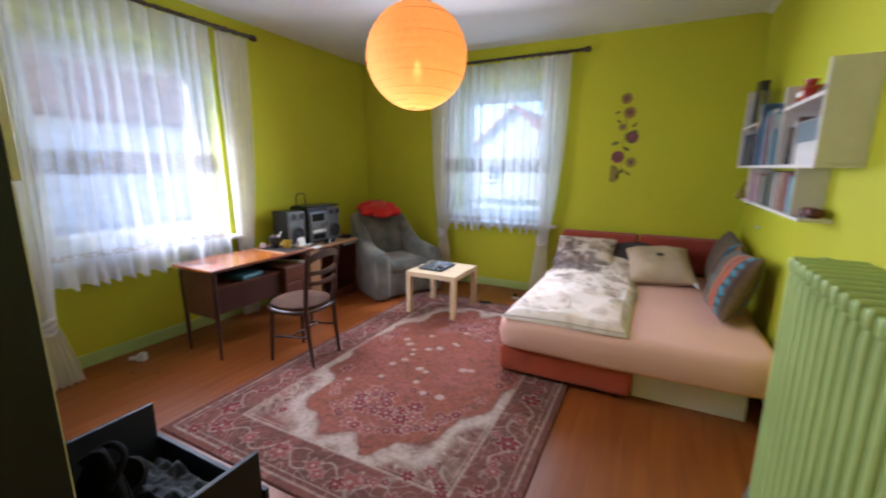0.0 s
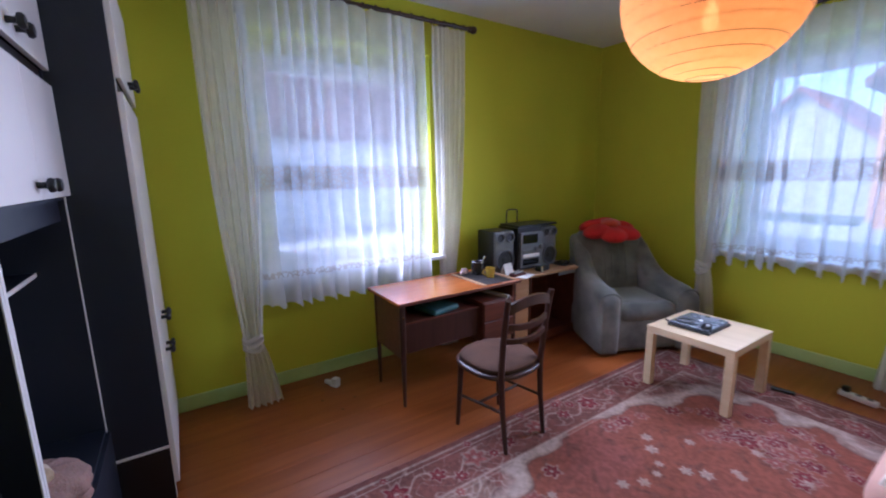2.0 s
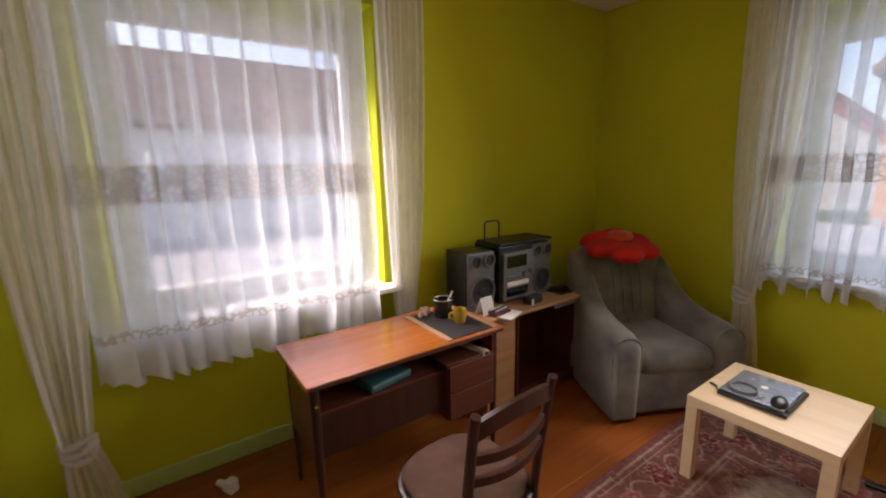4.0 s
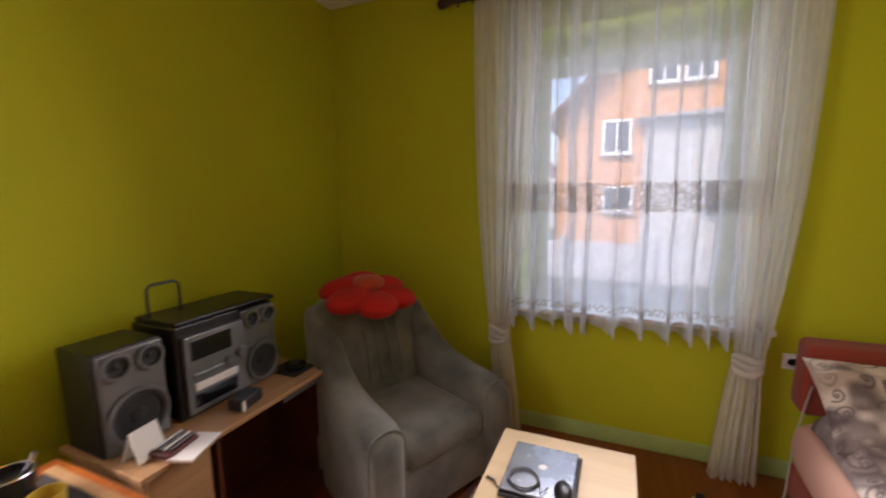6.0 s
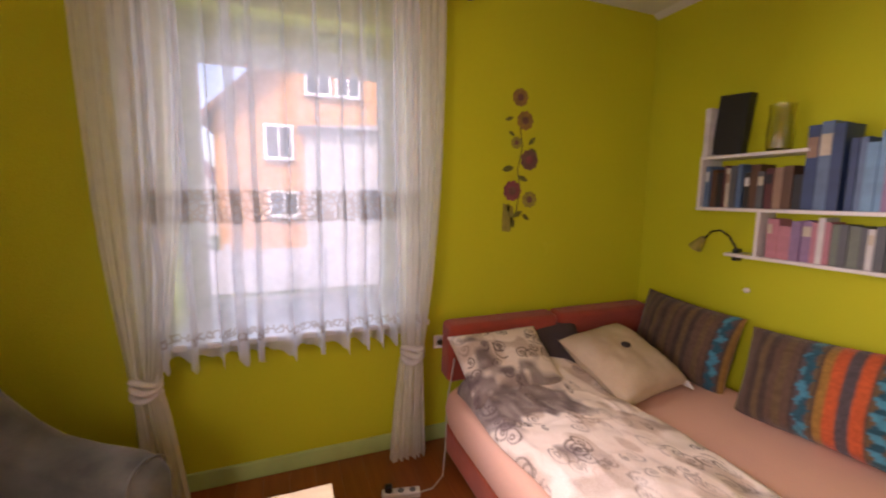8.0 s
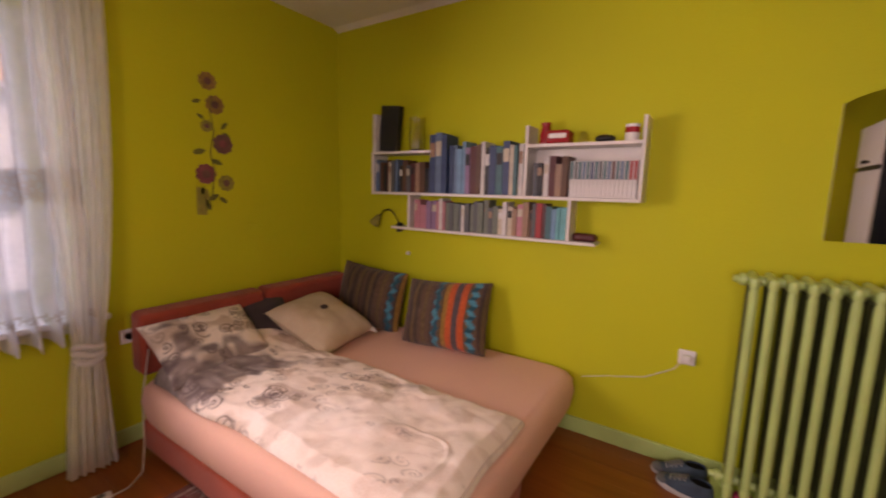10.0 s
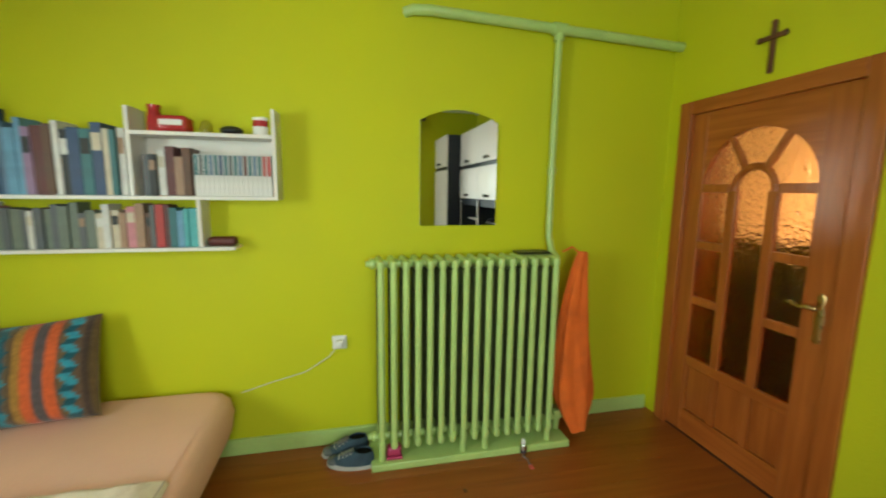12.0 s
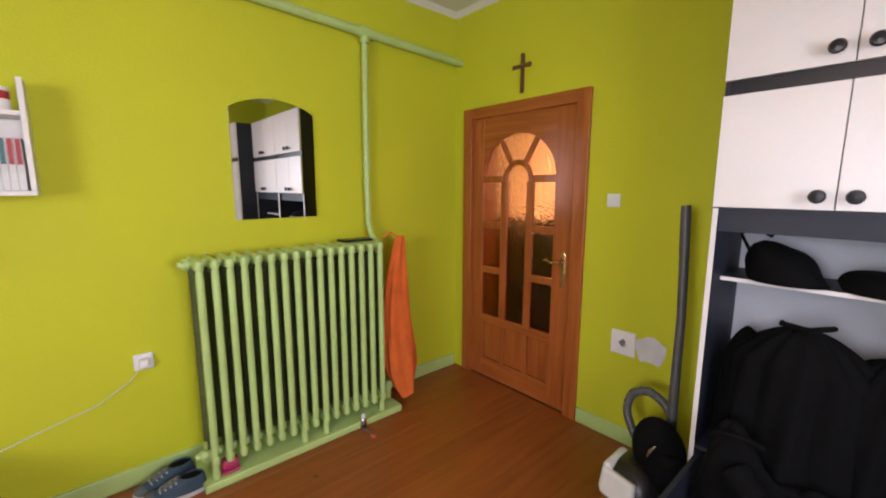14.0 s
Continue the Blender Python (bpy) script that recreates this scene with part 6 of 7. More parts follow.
EAST, NORTH, SOUTH = pose(0, 0, 0, 0, -90, 0), pose(0, 0, 0, 90, 0, 0), pose(0, 0, 0, -90, 0, 0)
sock = wall_socket("wall_socket", pose(X1, 2.056, 0.65) @ EAST, "white wall socket with a plug and cable in it", "socket")
part("plug", Shape().box((0, 0, 0.035), (0.045, 0.045, 0.04), 0.012), SOCKET, sock)
part("cable", Shape().tube([(-0.02, 0.02, 0.045), (-0.08, 0.06, 0.02), (-0.17, 0.20, 0.008), (-0.22, 0.40, 0.008), (-0.26, 0.55, 0.02)], 0.003, 6), CABLE, sock)
wall_socket("wall_socket", pose(-0.899, Y1, 0.652) @ NORTH, "white wall socket low beside the bed", "socket")
wall_socket("junction_cover", pose(-0.10, Y1, 1.215) @ NORTH, "lime painted round junction cover on the wall", "cover", False, LIME)
wall_socket("light_switch", pose(-0.609, Y0, 1.452) @ SOUTH, "square white light switch beside the door", "switch", False, size=0.078)
wall_socket("wall_socket", pose(-0.722, Y0, 0.622) @ SOUTH, "white wall socket beside a bare filler patch", "socket", size=0.145)
patch = []
for k in range(22):
    a = 6.28318 * k / 22
    patch.append((-0.875 + 0.080 * math.copysign(abs(math.cos(a)) ** 0.7, math.cos(a)) * (1 + 0.08 * math.sin(3 * a)), 0.615 + 0.075 * math.copysign(abs(math.sin(a)) ** 0.7, math.sin(a)) * (1 + 0.15 * math.sin(5 * a))))
solo("plaster_patch", Shape().prism(patch, "y", Y0 + 0.0005, Y0 + 0.004), PATCH, pose(0, 0, 0), "bare white filler patch with a ragged edge on the wall", "plaster patch")
solo("wall_hook", Shape().ball((0, 0, 0), (0.012, 0.02, 0.016), 10, 8), SOCKET, pose(X1 - 0.010, 4.01, 1.03), "small white plastic clip on the wall", "hook")


def crucifix():
    ob = thing("crucifix", pose(0.078, Y0, 2.285), "small carved wooden cross hanging above the door", "cross")
    part("upright", Shape().box((0, 0.010, 0.0), (0.026, 0.016, 0.235), 0.004), CROSSWOOD, ob)
    part("crossbar", Shape().box((0, 0.020, 0.045), (0.135, 0.012, 0.024), 0.004), CROSSWOOD, ob)
    for p in ((0, 0.117), (0, -0.117)):
        part("end_cap", Shape().ball((p[0], 0.012, p[1]), (0.017, 0.010, 0.012), 10, 8), CROSSWOOD, ob)
    for k in (-1, 1):
        part("end_cap", Shape().ball((k * 0.067, 0.020, 0.045), (0.012, 0.009, 0.016), 10, 8), CROSSWOOD, ob)
    return ob


crucifix()


def towel():
    """Hung over the radiator's end: a narrow gathered length that tapers to the top."""
    nu, nv = 40, 60
    U, V = np.meshgrid(np.linspace(0, 1, nu), np.linspace(0, 1, nv))
    width = 0.05 + 0.19 * np.sin(np.clip(V * 1.25, 0, 1) * 1.57) ** 0.8 - 0.14 * np.clip((V - 0.80) / 0.2, 0, 1) ** 1.5
    A = 6.28318 * U
    fold = 1 + 0.16 * np.sin(5 * A + 3 * V) + 0.08 * np.sin(9 * A - 5 * V)
    Yc = 0.625 - 0.02 * V + 0.03 * np.sin(3 * V)
    P = np.stack([0.50 + 0.055 * np.cos(A) * fold * (0.5 + V * 0.6) + 0.02 * np.sin(4 * V), Yc + width / 2 * np.sin(A) * fold, 1.20 - 1.12 * V + 0.015 * np.sin(A * 2) * V], -1)
    ob = thing("towel", pose(0, 0, 0), "orange terry towel hanging gathered from the radiator end", "towel")
    c = new("cloth", grid_mesh("cloth", P, TOWEL))
    c.parent = ob
    part("hanging_loop", Shape().tube([(0.50, 0.64, 1.19), (0.51, 0.69, 1.23), (0.52, 0.745, 1.20)], 0.006, 6), TOWEL, ob)
    return ob


towel()
solo("tray", Shape().box((0, 0, 0), (0.11, 0.20, 0.012), 0.004), BLACKPLASTIC, pose(0.58, 0.92, 1.194), "thin black tray lying on the radiator", "tray")


def shoe(m, label):
    ob = thing("shoe", m, label, "shoe", "shoes by the radiator")
    sole, upper = [], []
    for z, g in ((0.0, 0.96), (0.008, 1.0), (0.024, 1.0), (0.028, 0.94)):
        sole.append([(0.138 * g * math.cos(a), g * (0.047 + 0.008 * math.cos(a)) * math.sin(a), z + 0.012 * max(0, math.cos(a) - 0.5)) for a in [6.28318 * k / 24 for k in range(24)]])
    part("sole", Shape().ring_stack(sole), RUBBER, ob, "off white rubber sole")
    for z, x0, x1, w in ((0.026, -0.132, 0.130, 0.047), (0.050, -0.132, 0.115, 0.046), (0.070, -0.130, 0.060, 0.042), (0.088, -0.126, 0.010, 0.038), (0.100, -0.122, -0.020, 0.035)):
        c, r = (x0 + x1) / 2, (x1 - x0) / 2
        upper.append([(c + r * math.cos(a), w * math.sin(a), z) for a in [6.28318 * k / 24 for k in range(24)]])
    part("upper", Shape().ring_stack(upper, True, False), DUSTBLUE, ob, "slate blue upper")
    part("lining", Shape().lathe([(0.030, 0.06), (0.032, 0.092)], (-0.072, 0, 0), 16, (1.4, 1)), BLACKCLOTH, ob)
    part("tongue", Shape().box((0.02, 0, 0.085), (0.075, 0.045, 0.010), 0.004, (0, 24, 0)), SHOEGREY, ob)
    for i in range(4):
        x = -0.005 + 0.022 * i
        part("lace", Shape().tube([(x, -0.032, 0.088 - 0.009 * i), (x + 0.006, 0, 0.098 - 0.010 * i), (x, 0.032, 0.088 - 0.009 * i)], 0.003, 6), RUBBER, ob)
    part("toe_cap", Shape().ball((0.098, 0, 0.036), (0.036, 0.042, 0.022), 14, 8), SHOEGREY, ob)
    return ob


shoe(pose(0.50, 2.00, 0.0, 0, 0, 78), "slate blue and grey lace-up shoe on the floor")
shoe(pose(0.62, 2.03, 0.0, 0, 0, 96), "slate blue and grey lace-up shoe leaning by the radiator")
box = thing("magenta_clog", pose(0.47, 1.76, 0.046), "magenta plastic slipper under the radiator", "slipper")
part("sole", Shape().box((0, 0, 0.008), (0.07, 0.09, 0.016), 0.006), MAGENTA, box)
part("upper", Shape().box((0.0, 0.0, 0.045), (0.06, 0.085, 0.06), 0.02, seg=3), MAGENTA, box)
bottle = thing("bottle", pose(0.40, 1.00, 0), "small silver spray bottle standing on the floor", "bottle")
part("body", Shape().lathe([(0.018, 0), (0.020, 0.004), (0.020, 0.055), (0.012, 0.066), (0.010, 0.072)], (0, 0, 0), 16), STEEL, bottle)
part("cap", Shape().lathe([(0.012, 0.072), (0.012, 0.098), (0.004, 0.102)], (0, 0, 0), 14), PAPER, bottle)
part("label_band", Shape().lathe([(0.0205, 0.018), (0.0205, 0.034)], (0, 0, 0), 16), BLACKPLASTIC, bottle)
keytag = thing("keyring", pose(0.30, 1.00, 0), "key tag with a pale strap lying on the floor", "keyring")
part("strap", Shape().tube([(0.09, 0.01, 0.004), (0.05, -0.005, 0.004), (0.0, 0.0, 0.004)], 0.004, 6), SHOEGREY, keytag)
part("tag", Shape().box((-0.02, 0, 0.005), (0.035, 0.025, 0.008), 0.003), ORANGE_PLUSH, keytag)

# things on the wall shelf
binder = thing("binder", pose(X1 - 0.014, 4.055, 1.809, 5, 0, 0), "large black ring binder leaning on the shelf", "binder")
part("cover", Shape().span((-0.105, 0, 0), (-0.10, 0.17, 0.335), 0.002).span((-0.10, 0.0, 0), (-0.05, 0.006, 0.335)).span((-0.10, 0.164, 0), (-0.05, 0.17, 0.335)), BOOKMATS["black"], binder)
book(4.225, 1.809, 0.022, 0.27, 0.15, "white", X1 - 0.014, 4)
part("pages", Shape().span((-0.098, 0.008, 0.004), (-0.052, 0.162, 0.315)), PAPER, binder)
book(4.215, 1.809, 0.03, 0.28, 0.15, "white", XB)
vase = thing("glass_vase", pose(0.655, 3.88, 1.809), "pale frosted glass vase on the shelf", "vase")
part("body", Shape().lathe([(0.045, 0), (0.055, 0.01), (0.060, 0.10), (0.052, 0.19), (0.058, 0.24), (0.054, 0.24), (0.048, 0.19), (0.055, 0.10), (0.050, 0.016), (0.001, 0.014)], (0, 0, 0), 24), JARGLASS, vase)
candle = thing("candle_holder", pose(0.65, 2.905, 1.819), "tall glossy red candle holder on the shelf", "candle holder")
part("body", Shape().lathe([(0.034, 0), (0.036, 0.01), (0.034, 0.06), (0.026, 0.10), (0.030, 0.13), (0.001, 0.128)], (0, 0, 0), 20), REDGLASS, candle)
tin = thing("red_box", pose(0.645, 2.815, 1.819), "rounded red box with a pale band on the shelf", "box")
part("body", Shape().box((0, 0, 0.040), (0.11, 0.14, 0.08), 0.018, seg=3), REDGLASS, tin)
part("label_band", Shape().box((-0.056, 0, 0.045), (0.002, 0.10, 0.026), 0.0), PAPER, tin)
solo("trinket", Shape().ball((0, 0, 0.022), (0.045, 0.055, 0.024), 16, 10), BLACKPLASTIC, pose(0.65, 2.56, 1.819), "low dark dome shaped trinket on the shelf", "trinket")
solo("trinket", Shape().lathe([(0.020, 0), (0.026, 0.02), (0.020, 0.05), (0.008, 0.07)], (0, 0, 0), 16), JARGLASS, pose(0.65, 2.68, 1.819), "small clear glass trinket on the shelf", "trinket")
mug = thing("mug", pose(0.64, 2.42, 1.819), "white and red patterned mug on the shelf", "mug")
part("body", Shape().lathe([(0.030, 0), (0.035, 0.004), (0.036, 0.09), (0.033, 0.09), (0.031, 0.006), (0.001, 0.005)], (0, 0, 0), 22), PAPER, mug)
part("label_band", Shape().lathe([(0.0368, 0.045), (0.0368, 0.075)], (0, 0, 0), 22), REDGLASS, mug)
case = thing("spectacle_case", pose(0.675, 2.64, 1.2505), "dark brown spectacle case on the lower shelf", "case")
part("body", Shape().box((0, 0, 0.024), (0.065, 0.14, 0.046), 0.018, seg=3), BOOKMATS["maroon"], case)


def clip_lamp():
    ob = thing("clip_lamp", pose(0.66, 4.04, 1.225), "small olive clip lamp with bent neck under the shelf", "lamp")
    part("clip", Shape().box((0, 0, 0.015), (0.05, 0.03, 0.07), 0.006), BLACKPLASTIC, ob)
    part("neck", Shape().tube([(-0.01, 0.0, 0.05), (-0.02, 0.04, 0.12), (-0.025, 0.09, 0.15), (-0.03, 0.14, 0.14), (-0.035, 0.175, 0.095)], 0.006, 8), POTDARK, ob)
    sh = Shape().lathe([(0.014, 0), (0.022, -0.02), (0.042, -0.085), (0.040, -0.085), (0.019, -0.02), (0.010, -0.004)], (0, 0, 0), 18)
    part("shade", sh.turn(pose(-0.035, 0.185, 0.10, 35, 0, 0)), FLOWER_GREY, ob, "olive metal shade")
    return ob


clip_lamp()


# ---------------------------------------------------------------- wall decal on the north wall
def decal():
    ob = thing("wall_decal", pose(0, Y1, 0), "vertical flower spray decal stuck on the green wall", "wall decal")
    def blossom(x, z, r, m):
        pts = [(x + r * (0.94 + 0.06 * math.cos(9 * 6.28318 * k / 42)) * math.cos(6.28318 * k / 42), z + r * (0.94 + 0.06 * math.cos(9 * 6.28318 * k / 42)) * math.sin(6.28318 * k / 42)) for k in range(42)]
        b = part("blossom", Shape().prism(pts, "y", -0.0035, -0.0005), m, ob)
        pts = [(x + r * 0.4 * math.cos(6.28318 * k / 12), z + r * 0.4 * math.sin(6.28318 * k / 12)) for k in range(12)]
        part("blossom_centre", Shape().prism(pts, "y", -0.0052, -0.0037), FLOWER_DARK if m is not FLOWER_DARK else FLOWER_MAG, b)
    for x, z, r, m in ((-0.365, 2.185, 0.058, FLOWER_RED), (-0.325, 2.045, 0.062, FLOWER_RED), (-0.285, 1.80, 0.068, FLOWER_DARK), (-0.405, 1.60, 0.068, FLOWER_MAG), (-0.385, 1.905, 0.040, FLOWER_GREY), (-0.275, 1.545, 0.056, FLOWER_GREY)):
        blossom(x, z, r, m)
    for x, z, a, s in ((-0.44, 2.05, 20, 0.03), (-0.42, 1.96, -30, 0.026), (-0.27, 1.92, 50, 0.034), (-0.44, 1.74, 15, 0.045), (-0.33, 1.68, -20, 0.04), (-0.36, 1.45, 30, 0.04), (-0.30, 1.43, -35, 0.034), (-0.43, 1.49, 80, 0.03), (-0.26, 1.86, -20, 0.03), (-0.40, 1.40, -70, 0.04)):
        c, q = math.cos(math.radians(a)), math.sin(math.radians(a))
        pts = [(x + s * (c * u - q * v), z + s * (q * u + c * v)) for u, v in ((-1, 0), (-0.5, 0.38), (0.1, 0.45), (0.6, 0.25), (1, 0), (0.6, -0.28), (0.1, -0.42), (-0.5, -0.34))]
        part("leaf", Shape().prism(pts, "y", -0.0030, -0.0004), LEAF, ob)
    stem = [(-0.42, 1.36), (-0.37, 1.47), (-0.35, 1.62), (-0.37, 1.74), (-0.34, 1.88), (-0.36, 2.0), (-0.345, 2.1)]
    part("stem", Shape().tube([(x, -0.0015, z) for x, z in stem], 0.0035, 6), LEAF, ob)
    pts = [(-0.475, 1.34), (-0.415, 1.335), (-0.385, 1.43), (-0.40, 1.50), (-0.47, 1.52)]
    part("vase_print", Shape().prism(pts, "y", -0.0030, -0.0003), FLOWER_GREY, ob)
    return ob


decal()


# ---------------------------------------------------------------- things on the desks and table
def cup():
    ob = thing("cup", pose(-3.06, 2.70, 0.727), "mustard yellow glazed cup on the desk", "cup")
    part("body", Shape().lathe([(0.026, 0), (0.030, 0.004), (0.037, 0.045), (0.038, 0.078), (0.035, 0.078), (0.033, 0.045), (0.026, 0.008), (0.001, 0.007)], (0, 0, 0), 24), YELLOWCUP, ob)
    part("handle", Shape().tube([(-0.01, -0.036, 0.062), (-0.012, -0.058, 0.060), (-0.012, -0.062, 0.038), (-0.010, -0.034, 0.020)], 0.006, 8), YELLOWCUP, ob)
    return ob


cup()
pot = thing("jar", pose(-3.19, 2.68, 0.727), "dark enamel jar with a steel rim and spoon", "jar")
part("body", Shape().lathe([(0.040, 0), (0.046, 0.004), (0.052, 0.05), (0.054, 0.105), (0.050, 0.105), (0.047, 0.05), (0.040, 0.008), (0.001, 0.007)], (0, 0, 0), 26), POTDARK, pot)
part("rim", Shape().tube([(0.053 * math.cos(6.28318 * k / 24), 0.053 * math.sin(6.28318 * k / 24), 0.106) for k in range(25)], 0.003, 6), STEEL, pot)
part("contents", Shape().lathe([(0.001, 0.086), (0.048, 0.086), (0.048, 0.088), (0.001, 0.089)], (0, 0, 0), 20), POTDARK, pot)
part("spoon", Shape().tube([(0.01, -0.01, 0.05), (0.03, 0.03, 0.12), (0.036, 0.045, 0.15)], [0.003, 0.004, 0.008], 8), STEEL, pot)
tissue = Shape()
for i in range(7):
    a = i * 0.9
    tissue.ball((0.02 * math.cos(a * 2), 0.03 * math.sin(a * 1.7), 0.014 + 0.006 * (i % 3)), (0.022, 0.018, 0.012), 10, 7, (20 * i, 35 * i, 50 * i))
solo("crumpled_tissue", tissue, mat("pinkish tissue", (0.62, 0.46, 0.40), 0.9, 0.1, 20, 0.4, 120), pose(-3.27, 2.60, 0.727), "crumpled pinkish paper tissue on the desk", "tissue")
pm = thing("place_mat", pose(-3.10, 2.66, 0.726), "dark woven place mat with a light wooden edge", "place mat")
part("mat", Shape().box((0, 0, 0.002), (0.40, 0.26, 0.004), 0.001), MATDARK, pm)
part("border", Shape().box((0, -0.145, 0.004), (0.42, 0.03, 0.008), 0.002), BEECH, pm, "light wooden edge")
part("border", Shape().box((0, 0.145, 0.004), (0.42, 0.03, 0.008), 0.002), BEECH, pm, "light wooden edge")
roll = thing("paper_roll", pose(-3.02, 2.72, 0.60), "rolled paper lying in the desk's open compartment", "paper roll")
part("roll", Shape().tube([(-0.22, -0.05, 0), (0.13, 0.02, 0.0)], 0.020, 14), PAPER, roll)
part("roll_end", Shape().tube([(0.1305, 0.02, 0), (0.132, 0.0203, 0)], 0.014, 12), BLACKPLASTIC, roll)
solo("folded_cloth", Shape().box((0, 0, 0.02), (0.22, 0.24, 0.04), 0.015, (0, 0, 12), 3), BOOKMATS["dull teal"], pose(-3.05, 2.20, 0.571), "folded teal cloth lying on the desk shelf", "cloth")
calc = thing("desk_calendar", pose(-3.20, 3.02, 0.661, 0, 0, 8), "small white desk calendar standing on the side desk", "calendar")
part("card", Shape().box((0, 0, 0.055), (0.006, 0.10, 0.11), 0.001, (0, -18, 0)), PAPER, calc)
part("card_foot", Shape().box((-0.04, 0, 0.045), (0.005, 0.10, 0.10), 0.001, (0, 22, 0)), PAPER, calc)
clutter = thing("pen_tray", pose(-3.16, 3.08, 0.661, 0, 0, 12), "dark pen tray with small odds and ends", "pen tray")
part("tray", Shape().box((0, 0, 0.012), (0.09, 0.13, 0.024), 0.006), BOOKMATS["maroon"], clutter)
for i in range(4):
    part("pen", Shape().tube([(-0.03 + 0.02 * i, -0.05, 0.03), (-0.02 + 0.018 * i, 0.055, 0.036)], 0.004, 6), BLACKPLASTIC if i % 2 else PAPER, clutter)
note = thing("notebook", pose(-3.13, 3.10, 0.661, 0, 0, 20), "open cream notebook lying on the side desk", "notebook")
part("cover", Shape().box((0.035, 0, 0.003), (0.10, 0.17, 0.006), 0.002), BOOKMATS["tan"], note)
part("pages", Shape().box((0.035, 0, 0.009), (0.092, 0.16, 0.006), 0.002), PAPER, note)
radio = thing("clock_radio", pose(-3.18, 3.40, 0.661, 0, 0, 10), "small dark clock radio with a white button", "clock radio")
part("body", Shape().box((0, 0, 0.026), (0.075, 0.13, 0.05), 0.010, seg=3), DARKGREY, radio)
part("button", Shape().box((0.037, -0.058, 0.025), (0.012, 0.014, 0.044), 0.003), PAPER, radio)
dish = thing("ashtray", pose(-3.26, 3.755, 0.661), "black round dish on a dark mat at the desk end", "dish")
part("mat", Shape().box((0, 0, 0.002), (0.18, 0.16, 0.004), 0.001), MATDARK, dish)
part("dish", Shape().lathe([(0.035, 0.004), (0.05, 0.008), (0.056, 0.03), (0.052, 0.03), (0.045, 0.012), (0.001, 0.010)], (0.02, 0, 0), 22), POTDARK, dish)


def laptop():
    ob = thing("laptop", pose(-1.985, 3.695, 0.45, 0, 0, 0), "closed grey laptop on a black case on the coffee table", "laptop")
    part("base", Shape().box((0, 0, 0.010), (0.27, 0.315, 0.018), 0.006), BLACKPLASTIC, ob)
    part("lid", Shape().box((-0.005, 0.006, 0.026), (0.25, 0.30, 0.012), 0.005), LAPTOP, ob, "brushed grey lid")
    part("hinge", Shape().tube([(0.125, -0.12, 0.022), (0.125, 0.12, 0.022)], 0.007, 10), BLACKPLASTIC, ob)
    part("badge", Shape().lathe([(0.016, 0.0322), (0.016, 0.0328)], (0.0, 0.02, 0), 16), PAPER, ob)
    return ob


laptop()
mouse = thing("mouse", pose(-1.895, 3.60, 0.483, 0, 0, 10), "black computer mouse lying on the laptop", "mouse")
part("shell", Shape().ball((0, 0, 0.006), (0.032, 0.052, 0.024), 18, 12), BLACKPLASTIC, mouse)
part("wheel", Shape().tube([(-0.004, 0.03, 0.026), (0.004, 0.03, 0.026)], 0.006, 10), SHOEGREY, mouse)
pts = [(0.050 * (1 + 0.06 * (k // 12)) * math.cos(6.28318 * k / 12), 0.050 * (1 + 0.06 * (k // 12)) * math.sin(6.28318 * k / 12), 0.002 + 0.0025 * (k // 12)) for k in range(37)]
solo("cable_coil", Shape().tube(pts + [(0.07, -0.06, 0.004), (0.09, -0.02, 0.004)], 0.003, 6), SHOEGREY, pose(-2.04, 3.62, 0.485), "coiled grey cable lying on the laptop", "cable")
solo("charger_cable", Shape().tube([(0.03, 0.02, 0.004), (-0.01, 0.0, 0.004), (-0.03, 0.03, 0.004), (-0.06, 0.04, 0.005)], [0.004, 0.003, 0.006, 0.006], 6), BLACKCABLE, pose(-2.12, 3.58, 0.45), "short black cable end on the coffee table", "cable")

# ---------------------------------------------------------------- floor clutter
strip = thing("power_strip", pose(-1.27, 4.36, 0.0, 0, 0, -12), "white power strip with a cable beside the bed", "power strip")
part("body", Shape().box((0, 0, 0.018), (0.20, 0.05, 0.036), 0.008), SOCKET, strip)
for i in range(3):
    part("cup", Shape().lathe([(0.018, 0.0362), (0.016, 0.0368), (0.001, 0.0366)], (-0.06 + 0.06 * i, 0, 0), 14), SHOEGREY, strip)
part("plug", Shape().box((-0.065, 0, 0.055), (0.04, 0.035, 0.036), 0.008), BLACKPLASTIC, strip)
part("cable", Shape().tube([(0.10, 0, 0.015), (0.17, 0.03, 0.006), (0.24, 0.12, 0.006), (0.27, 0.22, 0.10), (0.29, 0.29, 0.35), (0.34, 0.335, 0.60)], 0.004, 6), CABLE, strip)
solo("remote_control", Shape().box((0, 0, 0.010), (0.13, 0.042, 0.018), 0.006), BLACKPLASTIC, pose(-1.58, 4.07, 0.012, 0, 0, 12), "small black remote control lying on the rug", "remote control")
adapter = thing("bulb_box", pose(-3.48, 1.54, 0.0, 0, 0, 30), "small white bulb adapter lying on the floor", "adapter")
part("body", Shape().tube([(-0.05, 0, 0.02), (0.0, 0, 0.022), (0.01, 0, 0.022), (0.02, 0, 0.022)], [0.016, 0.018, 0.028, 0.028], 12), SOCKET, adapter)
part("head", Shape().box((0.045, 0, 0.034), (0.05, 0.05, 0.066), 0.008), SOCKET, adapter)
